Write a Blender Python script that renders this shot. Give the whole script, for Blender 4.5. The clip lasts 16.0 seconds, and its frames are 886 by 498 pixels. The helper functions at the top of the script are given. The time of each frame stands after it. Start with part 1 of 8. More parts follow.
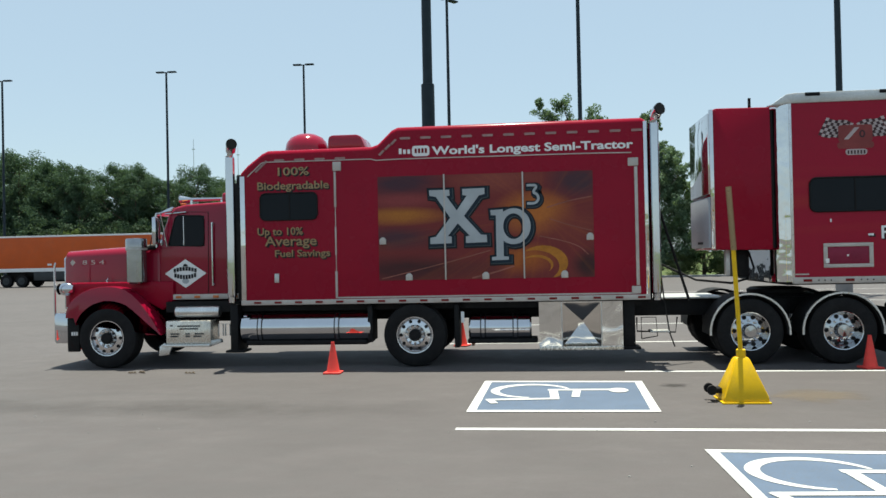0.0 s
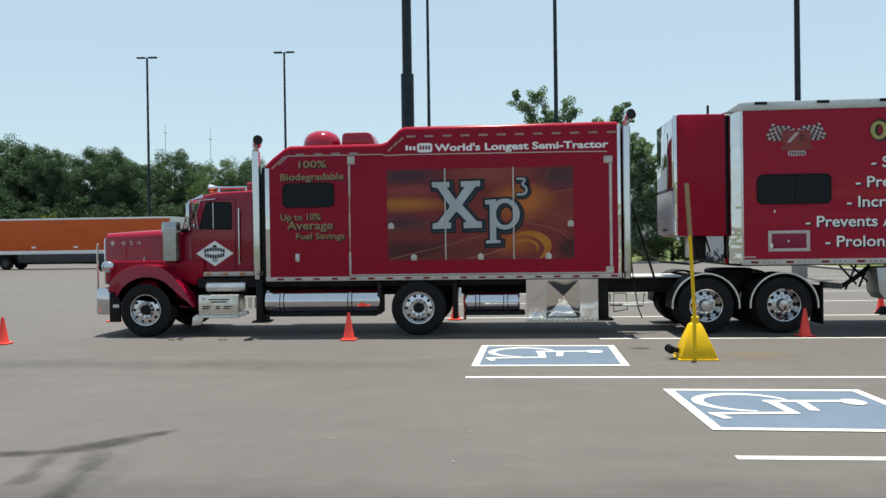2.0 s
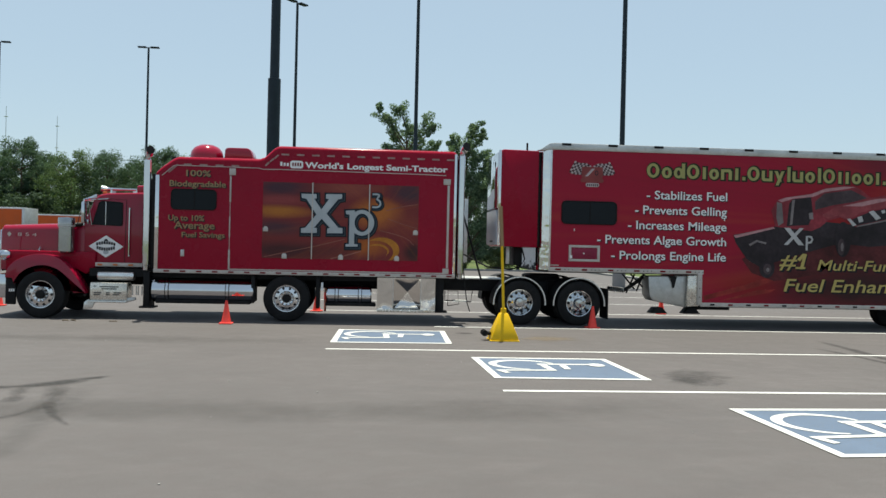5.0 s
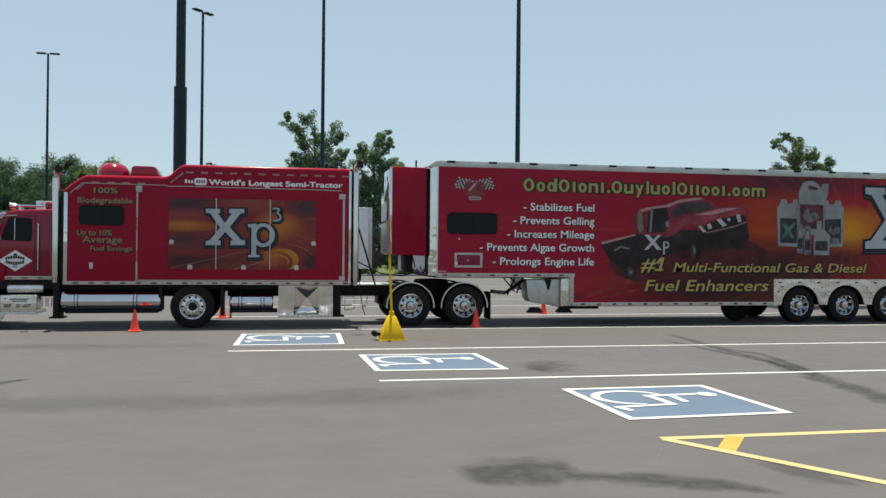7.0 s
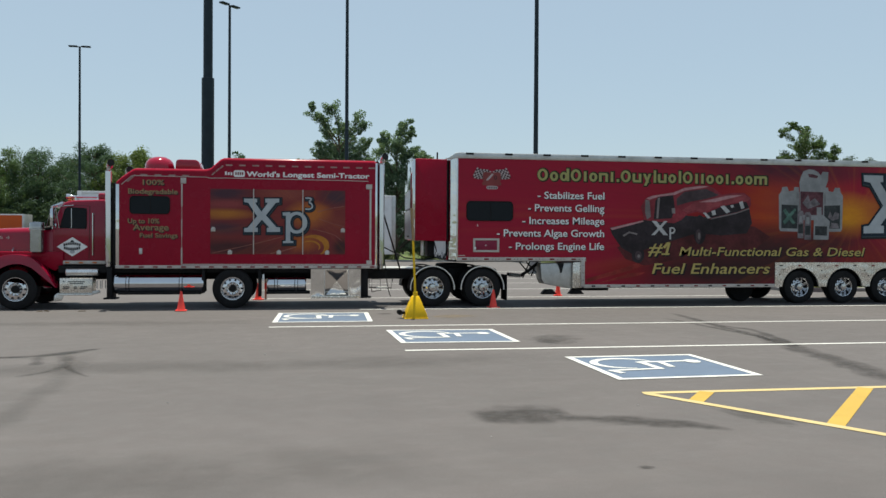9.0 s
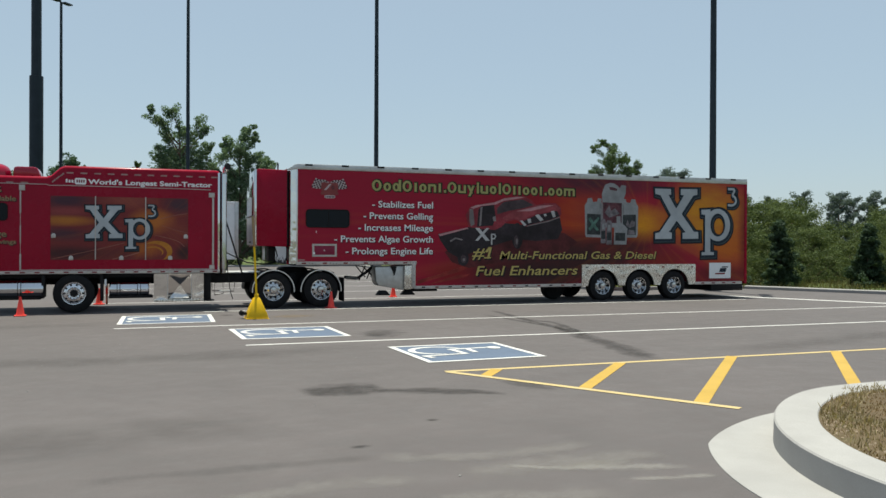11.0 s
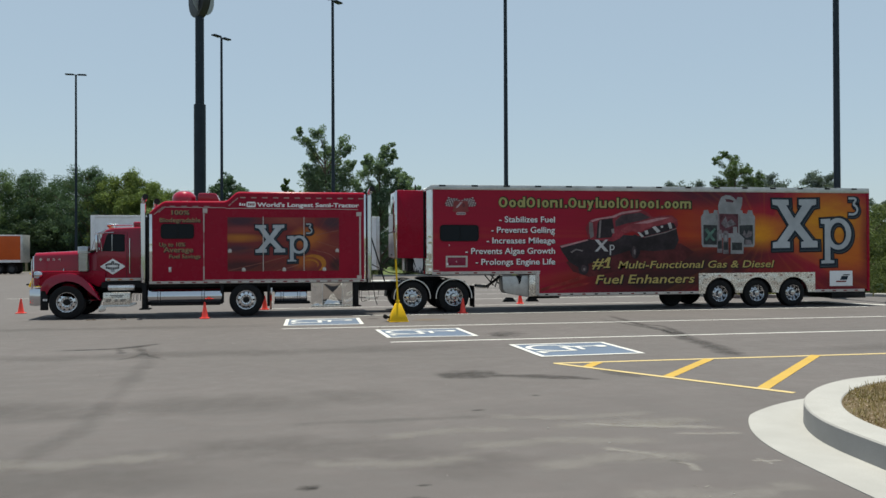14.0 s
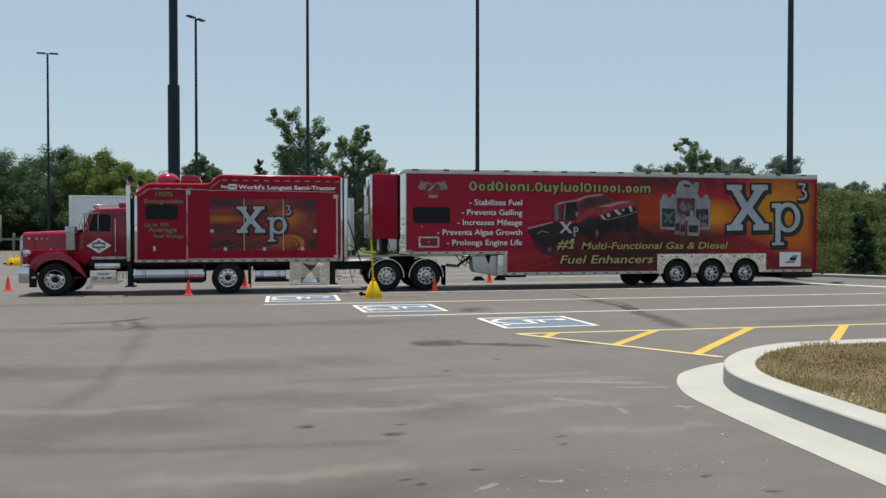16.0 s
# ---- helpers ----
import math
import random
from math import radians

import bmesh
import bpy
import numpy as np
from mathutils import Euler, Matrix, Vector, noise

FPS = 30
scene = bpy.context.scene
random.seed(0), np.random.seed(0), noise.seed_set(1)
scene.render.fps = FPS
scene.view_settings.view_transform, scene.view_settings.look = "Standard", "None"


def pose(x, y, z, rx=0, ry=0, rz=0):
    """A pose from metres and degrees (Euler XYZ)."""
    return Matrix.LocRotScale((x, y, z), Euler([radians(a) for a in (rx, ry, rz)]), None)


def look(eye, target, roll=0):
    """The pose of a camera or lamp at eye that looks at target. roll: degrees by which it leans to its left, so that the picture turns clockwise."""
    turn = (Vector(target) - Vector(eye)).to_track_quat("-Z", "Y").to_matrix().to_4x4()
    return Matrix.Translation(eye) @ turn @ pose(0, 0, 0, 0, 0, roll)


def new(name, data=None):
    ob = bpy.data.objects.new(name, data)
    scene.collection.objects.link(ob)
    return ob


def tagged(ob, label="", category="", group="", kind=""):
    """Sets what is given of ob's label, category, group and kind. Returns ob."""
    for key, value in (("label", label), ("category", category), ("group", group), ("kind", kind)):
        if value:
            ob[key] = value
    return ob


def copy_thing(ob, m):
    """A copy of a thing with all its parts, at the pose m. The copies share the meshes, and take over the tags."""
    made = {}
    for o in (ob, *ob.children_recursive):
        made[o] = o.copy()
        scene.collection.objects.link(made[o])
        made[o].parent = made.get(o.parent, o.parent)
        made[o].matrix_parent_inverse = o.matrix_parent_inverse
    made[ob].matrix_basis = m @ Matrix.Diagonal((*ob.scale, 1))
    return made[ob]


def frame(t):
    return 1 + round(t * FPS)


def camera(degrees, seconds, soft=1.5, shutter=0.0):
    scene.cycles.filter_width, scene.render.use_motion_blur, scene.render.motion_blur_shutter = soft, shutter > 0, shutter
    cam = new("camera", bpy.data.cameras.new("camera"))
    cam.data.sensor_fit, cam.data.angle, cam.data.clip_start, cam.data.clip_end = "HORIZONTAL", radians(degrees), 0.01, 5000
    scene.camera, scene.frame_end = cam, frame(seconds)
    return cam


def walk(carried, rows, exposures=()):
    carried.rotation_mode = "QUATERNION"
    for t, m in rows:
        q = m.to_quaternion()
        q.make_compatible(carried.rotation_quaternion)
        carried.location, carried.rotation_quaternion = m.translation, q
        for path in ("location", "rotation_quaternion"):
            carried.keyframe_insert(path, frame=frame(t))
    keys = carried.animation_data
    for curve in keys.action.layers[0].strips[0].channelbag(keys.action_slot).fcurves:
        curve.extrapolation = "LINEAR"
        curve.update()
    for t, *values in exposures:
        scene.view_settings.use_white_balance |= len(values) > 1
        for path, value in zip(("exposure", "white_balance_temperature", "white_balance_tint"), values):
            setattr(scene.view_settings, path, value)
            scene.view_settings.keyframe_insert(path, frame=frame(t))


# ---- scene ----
cam = camera(56.8, 16.0, soft=1.5)
PATH = [
    (0, (0.880, -1.035, 1.777), (0.669, 0.954, 1.795), -1.20),
    (0.5, (0.741, -1.524, 1.771), (0.509, 0.462, 1.769), -1.40),
    (1, (0.790, -2.032, 1.756), (0.550, -0.047, 1.749), -1.40),
    (1.5, (0.652, -2.543, 1.767), (0.454, -0.552, 1.786), -1.01),
    (2, (0.568, -3.081, 1.727), (0.424, -1.086, 1.711), -0.80),
    (2.5, (0.581, -3.624, 1.706), (0.719, -1.629, 1.739), 0.54),
    (3, (0.534, -4.164, 1.717), (0.700, -2.172, 1.752), 1.04),
    (3.2, (0.510, -4.362, 1.701), (0.582, -2.364, 1.752), 1.08),
    (5.3, (0.649, -6.631, 1.730), (0.854, -4.642, 1.724), 1.34),
    (5.5, (0.631, -6.825, 1.777), (0.829, -4.835, 1.796), 1.02),
    (6, (0.818, -7.290, 1.782), (1.219, -5.330, 1.792), 0.39),
    (6.5, (0.780, -7.722, 1.810), (1.186, -5.763, 1.820), 0.51),
    (7, (0.904, -8.172, 1.831), (1.306, -6.213, 1.842), 0.52),
    (7.5, (0.890, -8.589, 1.800), (1.412, -6.658, 1.776), 0.88),
    (8, (0.901, -9.039, 1.821), (1.300, -7.080, 1.792), 0.25),
    (8.2, (0.859, -9.111, 1.807), (1.197, -7.140, 1.770), 0.12),
    (10.3, (0.521, -11.117, 1.814), (0.912, -9.156, 1.821), 0.34),
    (10.5, (0.543, -11.252, 1.823), (0.967, -9.297, 1.812), -0.05),
    (11, (0.474, -11.648, 1.829), (1.181, -9.777, 1.820), 0.23),
    (11.5, (0.395, -12.128, 1.841), (0.899, -10.193, 1.863), 0.04),
    (12, (0.357, -12.558, 1.871), (0.861, -10.623, 1.891), -0.01),
    (12.5, (0.298, -12.972, 1.870), (0.798, -11.036, 1.886), 0.03),
    (13, (0.248, -13.371, 1.896), (0.669, -11.416, 1.911), -0.12),
    (13.5, (0.091, -13.761, 1.915), (0.505, -11.804, 1.932), -0.16),
    (14, (0.031, -14.194, 1.906), (0.422, -12.232, 1.919), -0.25),
    (14.5, (-0.013, -14.553, 1.905), (0.391, -12.595, 1.887), -0.22),
    (15, (-0.093, -14.919, 1.906), (0.369, -12.973, 1.884), -0.00),
    (15.5, (-0.105, -15.276, 1.886), (0.355, -13.330, 1.856), 0.03),
    (16, (-0.256, -15.586, 1.896), (0.200, -13.639, 1.863), -0.02),
]
walk(cam, [(t, look(eye, target, roll)) for t, eye, target, roll in PATH], exposures=((0.0, 0.93, 7060, -0.8), (1.0, 1.02, 7180, -0.6), (3.0, 0.92, 7130, 0.0), (7.0, 0.77, 7140, 1.2), (11.0, 0.64, 7140, 1.8), (14.5, 0.60, 7160, 2.0), (16.0, 0.66, 7200, 2.2)))

# ---- world and sun ----
SUN_ELEV, SUN_AZ = radians(81.0), radians(4.0)      # high noon, a little behind the truck
world = bpy.data.worlds.new("sky")
scene.world = world
world.use_nodes = True
wn = world.node_tree
wn.nodes.clear()
sky = wn.nodes.new("ShaderNodeTexSky")
sky.sky_type = "NISHITA"
sky.sun_disc = False
sky.sun_elevation = SUN_ELEV
sky.sun_rotation = SUN_AZ
sky.air_density, sky.dust_density, sky.ozone_density = 1.0, 0.8, 1.8
bgn = wn.nodes.new("ShaderNodeBackground")
bgn.inputs["Strength"].default_value = 0.092
won = wn.nodes.new("ShaderNodeOutputWorld")
wn.links.new(sky.outputs[0], bgn.inputs[0])
haze = wn.nodes.new("ShaderNodeBackground")            # even summer haze over the whole sky
haze.inputs["Color"].default_value = (0.278, 0.350, 0.468, 1)
hazy = wn.nodes.new("ShaderNodeMixShader")
hazy.inputs[0].default_value = 0.70
wn.links.new(bgn.outputs[0], hazy.inputs[1])
wn.links.new(haze.outputs[0], hazy.inputs[2])
wn.links.new(hazy.outputs[0], won.inputs[0])
sun_data = bpy.data.lights.new("sun", "SUN")
sun_data.energy, sun_data.angle, sun_data.color = 5.0, radians(0.55), (0.99, 0.968, 0.935)
sun = new("sun", sun_data)
sun_from = Vector((math.sin(SUN_AZ) * math.cos(SUN_ELEV), math.cos(SUN_AZ) * math.cos(SUN_ELEV), math.sin(SUN_ELEV)))
sun.matrix_basis = look(sun_from * 60, (0, 0, 0))

# ---- materials ----
def nodes_of(name):
    m = bpy.data.materials.new(name)
    m.use_nodes = True
    nt = m.node_tree
    return m, nt, nt.nodes["Principled BSDF"]


def coords(nt, scale=(1, 1, 1), at=(0, 0, 0), rot=(0, 0, 0)):
    tc = nt.nodes.new("ShaderNodeTexCoord")
    mp = nt.nodes.new("ShaderNodeMapping")
    mp.inputs["Location"].default_value, mp.inputs["Scale"].default_value, mp.inputs["Rotation"].default_value = at, scale, rot
    nt.links.new(tc.outputs["Object"], mp.inputs["Vector"])
    return mp.outputs[0]


def noise_of(nt, vec, scale, detail=4.0, rough=0.55):
    n = nt.nodes.new("ShaderNodeTexNoise")
    n.inputs["Scale"].default_value, n.inputs["Detail"].default_value, n.inputs["Roughness"].default_value = scale, detail, rough
    nt.links.new(vec, n.inputs["Vector"])
    return n.outputs["Fac"]


def remap(nt, val, a, b, c=0.0, d=1.0):
    n = nt.nodes.new("ShaderNodeMapRange")
    for k, v in zip(("From Min", "From Max", "To Min", "To Max"), (a, b, c, d)):
        n.inputs[k].default_value = v
    nt.links.new(val, n.inputs["Value"])
    return n.outputs[0]


def mixed(nt, fac, a, b, mode="MIX"):
    n = nt.nodes.new("ShaderNodeMix")
    n.data_type, n.blend_type = "RGBA", mode
    if isinstance(fac, (int, float)):
        n.inputs["Factor"].default_value = fac
    else:
        nt.links.new(fac, n.inputs["Factor"])
    for key, v in (("A", a), ("B", b)):
        sock = [s for s in n.inputs if s.name == key and s.type == "RGBA"][0]
        if isinstance(v, tuple):
            sock.default_value = (*v, 1)
        else:
            nt.links.new(v, sock)
    return [s for s in n.outputs if s.type == "RGBA"][0]


def math_of(nt, op, a, b):
    n = nt.nodes.new("ShaderNodeMath")
    n.operation = op
    for i, v in enumerate((a, b)):
        if isinstance(v, (int, float)):
            n.inputs[i].default_value = v
        else:
            nt.links.new(v, n.inputs[i])
    return n.outputs[0]


def bumped(nt, bsdf, height, strength, dist):
    b = nt.nodes.new("ShaderNodeBump")
    b.inputs["Strength"].default_value, b.inputs["Distance"].default_value = strength, dist
    nt.links.new(height, b.inputs["Height"])
    nt.links.new(b.outputs[0], bsdf.inputs["Normal"])


def surface(name, col, rough=0.5, metal=0.0, vary=0.15, big=1.5, fine=60.0, bump=0.0, dist=0.002, coat=0.0, dirt=None, dirt_amount=0.0, rough_vary=0.12, spec=0.18):
    """A surface with two scales of variation in tone and gloss."""
    m, nt, p = nodes_of(name)
    v = coords(nt)
    n1, n2 = noise_of(nt, v, big), noise_of(nt, v, fine, 3)
    dark, light = tuple(c * (1 - vary) for c in col), tuple(min(1, c * (1 + vary)) for c in col)
    c = mixed(nt, remap(nt, n1, 0.3, 0.7), dark, light)
    c = mixed(nt, remap(nt, n2, 0.35, 0.7, 0, 0.5), c, dark)
    if dirt:
        c = mixed(nt, remap(nt, noise_of(nt, v, big * 2.3, 6, 0.65), 0.5, 0.78, 0, dirt_amount), c, dirt)
    nt.links.new(c, p.inputs["Base Color"])
    nt.links.new(remap(nt, n2, 0.3, 0.7, max(0.02, rough - rough_vary), min(1, rough + rough_vary)), p.inputs["Roughness"])
    p.inputs["Metallic"].default_value = metal
    p.inputs["Specular IOR Level"].default_value = 0.5 if metal > 0.5 else spec
    p.inputs["Coat Weight"].default_value = coat
    p.inputs["Coat Roughness"].default_value = 0.06
    if bump:
        bumped(nt, p, n2, bump, dist)
    return m


def blob(nt, at, size, hard=0.7):
    """1 at a place, falling to 0 at the given half sizes round it."""
    v = coords(nt, tuple(1 / s for s in size), tuple(-a / s for a, s in zip(at, size)))
    n = nt.nodes.new("ShaderNodeVectorMath")
    n.operation = "LENGTH"
    nt.links.new(v, n.inputs[0])
    return remap(nt, n.outputs["Value"], 1.0, 1.0 - hard)


RED = surface("red_paint", (0.250, 0.0034, 0.0205), 0.26, 0, 0.06, 0.7, 3, coat=0.04, dirt=(0.19, 0.005, 0.019), dirt_amount=0.3, rough_vary=0.05, spec=0.12)
RED_SHINY = surface("red_gloss_paint", (0.232, 0.0038, 0.0235), 0.16, 0, 0.05, 1.0, 4, coat=0.55, rough_vary=0.04)
CHROME = surface("chrome", (0.56, 0.57, 0.60), 0.06, 1, 0.05, 3, 40, rough_vary=0.05)
STEEL = surface("polished_stainless", (0.66, 0.61, 0.54), 0.26, 0.62, 0.14, 2.5, 22, rough_vary=0.08, dirt=(0.30, 0.25, 0.20), dirt_amount=0.55)
BRUSHED = surface("dark_brushed_steel", (0.34, 0.34, 0.35), 0.16, 1, 0.15, 4, 40, rough_vary=0.06, dirt=(0.18, 0.16, 0.15), dirt_amount=0.4)
MIRROR = surface("rippled_bright_steel", (0.66, 0.66, 0.66), 0.06, 1, 0.08, 2.0, 30, rough_vary=0.03)
RIM_STEEL = surface("worn_bright_rim", (0.50, 0.51, 0.53), 0.13, 1, 0.15, 5, 50, rough_vary=0.06, dirt=(0.22, 0.2, 0.18), dirt_amount=0.4)
WAVY = surface("dented_mirror_steel", (0.74, 0.725, 0.70), 0.05, 1, 0.06, 1.5, 30, rough_vary=0.03)
for wavy_mat, wavy_size, wavy_depth in ((STEEL, 3.2, 0.035), (WAVY, 1.9, 0.016), (MIRROR, 6.0, 0.006)):
    wnt = wavy_mat.node_tree
    bumped(wnt, wnt.nodes["Principled BSDF"], noise_of(wnt, coords(wnt), wavy_size, 1.0, 0.4), 1.0, wavy_depth)
POLISHED = surface("polished_wheel_aluminium", (0.64, 0.64, 0.66), 0.2, 1, 0.06, 5, 50, rough_vary=0.05)
ALU = surface("bright_aluminium", (0.66, 0.66, 0.65), 0.34, 1, 0.12, 4, 60, 0.1, 0.001)
DULL_ALU = surface("dull_aluminium", (0.52, 0.52, 0.51), 0.5, 0.85, 0.15, 3, 50, 0.1, 0.001, dirt=(0.25, 0.22, 0.19), dirt_amount=0.4)
TRIM = surface("cream_reflective_trim", (0.47, 0.43, 0.40), 0.4, 0.15, 0.12, 3, 30, dirt=(0.35, 0.28, 0.24), dirt_amount=0.5)
BLACK = surface("black_chassis", (0.008, 0.008, 0.009), 0.6, 0, 0.3, 3, 40, 0.1, 0.001, dirt=(0.03, 0.028, 0.025), dirt_amount=0.35)
RUBBER = surface("tyre_rubber", (0.010, 0.010, 0.011), 0.75, 0, 0.25, 4, 70, 0.2, 0.002, dirt=(0.035, 0.032, 0.03), dirt_amount=0.3)
GLASS = surface("tinted_glass", (0.009, 0.012, 0.016), 0.05, 0, 0.1, 2, 10, rough_vary=0.02)
GLASS.node_tree.nodes["Principled BSDF"].inputs["Specular IOR Level"].default_value = 0.12
WHITE_PANEL = surface("white_panel", (0.70, 0.71, 0.72), 0.4, 0, 0.06, 2, 30, dirt=(0.4, 0.38, 0.35), dirt_amount=0.3)
LETTER_WHITE = surface("white_vinyl", (0.74, 0.74, 0.74), 0.45, 0, 0.05, 3, 40)
LETTER_GOLD = surface("gold_vinyl", (0.29, 0.195, 0.105), 0.36, 0.6, 0.12, 3, 30)
LETTER_YELLOW = surface("yellow_vinyl", (0.43, 0.34, 0.115), 0.45, 0, 0.08, 3, 30)
LETTER_LIME = surface("lime_yellow_vinyl", (0.33, 0.31, 0.12), 0.45, 0, 0.08, 3, 30)
INK = surface("black_vinyl", (0.012, 0.012, 0.015), 0.4, 0, 0.2, 3, 30)
NAVY = surface("navy_vinyl", (0.012, 0.022, 0.034), 0.4, 0, 0.2, 3, 30)
SILVER_CORE = surface("silver_print_core", (0.060, 0.078, 0.090), 0.4, 0, 0.2, 0.9, 6)
SILVER = surface("silver_print", (0.36, 0.385, 0.405), 0.4, 0, 0.16, 1.2, 5)
AMBER = surface("amber_lens", (0.55, 0.16, 0.05), 0.25, 0, 0.1, 5, 40)
RED_LENS = surface("red_lens", (0.17, 0.009, 0.012), 0.25, 0, 0.1, 5, 40)
LAMP_GLASS = surface("lamp_glass", (0.004, 0.006, 0.008), 0.05, 0, 0.1, 2, 10, rough_vary=0.02)
GLASS.node_tree.nodes["Principled BSDF"].inputs["Specular IOR Level"].default_value = 0.10
CONE = surface("orange_cone_plastic", (0.70, 0.060, 0.052), 0.5, 0, 0.1, 6, 60, dirt=(0.4, 0.09, 0.05), dirt_amount=0.4)
YELLOW = surface("yellow_enamel", (0.70, 0.43, 0.014), 0.38, 0, 0.08, 4, 40, 0.05, 0.001, dirt=(0.42, 0.27, 0.05), dirt_amount=0.45)
POLE_BLACK = surface("dark_pole_paint", (0.022, 0.032, 0.042), 0.5, 0.2, 0.2, 1, 20)
POLE_GREY = surface("dark_grey_pole", (0.05, 0.055, 0.06), 0.5, 0.3, 0.2, 1, 20)
ORANGE_PANEL = surface("orange_panel", (0.52, 0.095, 0.022), 0.5, 0, 0.10, 0.8, 20, dirt=(0.35, 0.10, 0.05), dirt_amount=0.4)
PALE_STEEL = surface("pale_galvanised_steel", (0.50, 0.54, 0.58), 0.6, 0, 0.08, 1, 10)
WOOD = surface("grey_wood", (0.30, 0.24, 0.18), 0.8, 0, 0.25, 3, 40, 0.3, 0.003)
BARK = surface("bark", (0.10, 0.075, 0.055), 0.9, 0, 0.3, 3, 25, 0.6, 0.01)
CONCRETE = surface("kerb_concrete", (0.2641, 0.2604, 0.2567), 0.85, 0, 0.10, 1.6, 90, 0.25, 0.002, dirt=(0.2372, 0.2306, 0.2213), dirt_amount=0.45)
SOIL = surface("dry_soil", (0.088, 0.064, 0.038), 0.95, 0, 0.3, 1.2, 18, 0.6, 0.02, dirt=(0.068, 0.068, 0.030), dirt_amount=0.85)
GRASS_GROUND = surface("rough_grass_ground", (0.06162, 0.087, 0.02538), 0.95, 0, 0.35, 0.15, 3, 0.5, 0.05, dirt=(0.145, 0.116, 0.05437), dirt_amount=0.7)


def asphalt_material():
    m, nt, p = nodes_of("worn_asphalt")
    v = coords(nt)
    stretched = coords(nt, (0.18, 0.75, 1), rot=(0, 0, 0.1))
    patch, streak = noise_of(nt, v, 0.16, 5, 0.6), noise_of(nt, stretched, 0.7, 6, 0.62)
    mid, grit = noise_of(nt, v, 3.2, 6, 0.65), noise_of(nt, v, 95, 2, 0.6)
    c = mixed(nt, remap(nt, patch, 0.32, 0.68), (0.0539, 0.0467, 0.0475), (0.0763, 0.0658, 0.0672))
    c = mixed(nt, remap(nt, streak, 0.42, 0.70, 0, 0.36), c, (0.0448, 0.0387, 0.0409))
    c = mixed(nt, remap(nt, noise_of(nt, v, 0.85, 7, 0.7), 0.44, 0.64, 0, 0.46), c, (0.0434, 0.0365, 0.0376))
    c = mixed(nt, remap(nt, noise_of(nt, coords(nt, (0.5, 1.3, 1), rot=(0, 0, -0.3)), 1.6, 7, 0.72), 0.50, 0.70, 0, 0.40), c, (0.0998, 0.0856, 0.0881))
    c = mixed(nt, remap(nt, mid, 0.4, 0.75, 0, 0.45), c, (0.0932, 0.0799, 0.0813))
    c = mixed(nt, remap(nt, grit, 0.42, 0.66, 0, 0.55), c, (0.0281, 0.0239, 0.0237))
    c = mixed(nt, remap(nt, noise_of(nt, v, 140, 1, 0.5), 0.70, 0.76, 0, 0.8), c, (0.1266, 0.1086, 0.1047))
    nt.links.new(c, p.inputs["Base Color"])
    nt.links.new(remap(nt, mid, 0.3, 0.7, 0.72, 0.92), p.inputs["Roughness"])
    p.inputs["Specular IOR Level"].default_value = 0.62
    bumped(nt, p, grit, 0.35, 0.004)
    return m


def paint_on_road(name, col, wear):
    m, nt, p = nodes_of(name)
    v = coords(nt)
    c = mixed(nt, remap(nt, noise_of(nt, v, 2.0, 5), 0.3, 0.7), tuple(x * 0.86 for x in col), col)
    c = mixed(nt, remap(nt, noise_of(nt, v, 26, 6, 0.7), 0.56, 0.72, 0, wear), c, (0.11, 0.106, 0.10))
    c = mixed(nt, remap(nt, noise_of(nt, v, 95, 2), 0.55, 0.7, 0, wear * 0.5), c, (0.07, 0.07, 0.07))
    nt.links.new(c, p.inputs["Base Color"])
    p.inputs["Roughness"].default_value = 0.7
    p.inputs["Specular IOR Level"].default_value = 0.12
    bumped(nt, p, noise_of(nt, v, 95, 2), 0.3, 0.003)
    return m


def stain_material(name, col, strength, seed):
    """A soft-edged spot, by the distance from the object's middle."""
    m, nt, p = nodes_of(name)
    v = coords(nt)
    n = nt.nodes.new("ShaderNodeVectorMath")
    n.operation = "LENGTH"
    nt.links.new(v, n.inputs[0])
    edge = math_of(nt, "ADD", n.outputs["Value"], remap(nt, noise_of(nt, coords(nt, at=(seed, seed, 0)), 2.2, 6, 0.65), 0.2, 0.8, -0.55, 0.55))
    fac = math_of(nt, "MULTIPLY", remap(nt, edge, 0.85, 0.35, 0, strength), remap(nt, noise_of(nt, v, 9, 4), 0.25, 0.6, 0.6, 1))
    p.inputs["Base Color"].default_value = (*col, 1)
    p.inputs["Roughness"].default_value = 0.85
    p.inputs["Specular IOR Level"].default_value = 0.08
    tr, mx = nt.nodes.new("ShaderNodeBsdfTransparent"), nt.nodes.new("ShaderNodeMixShader")
    nt.links.new(fac, mx.inputs[0])
    nt.links.new(tr.outputs[0], mx.inputs[1])
    nt.links.new(p.outputs[0], mx.inputs[2])
    nt.links.new(mx.outputs[0], nt.nodes["Material Output"].inputs["Surface"])
    return m


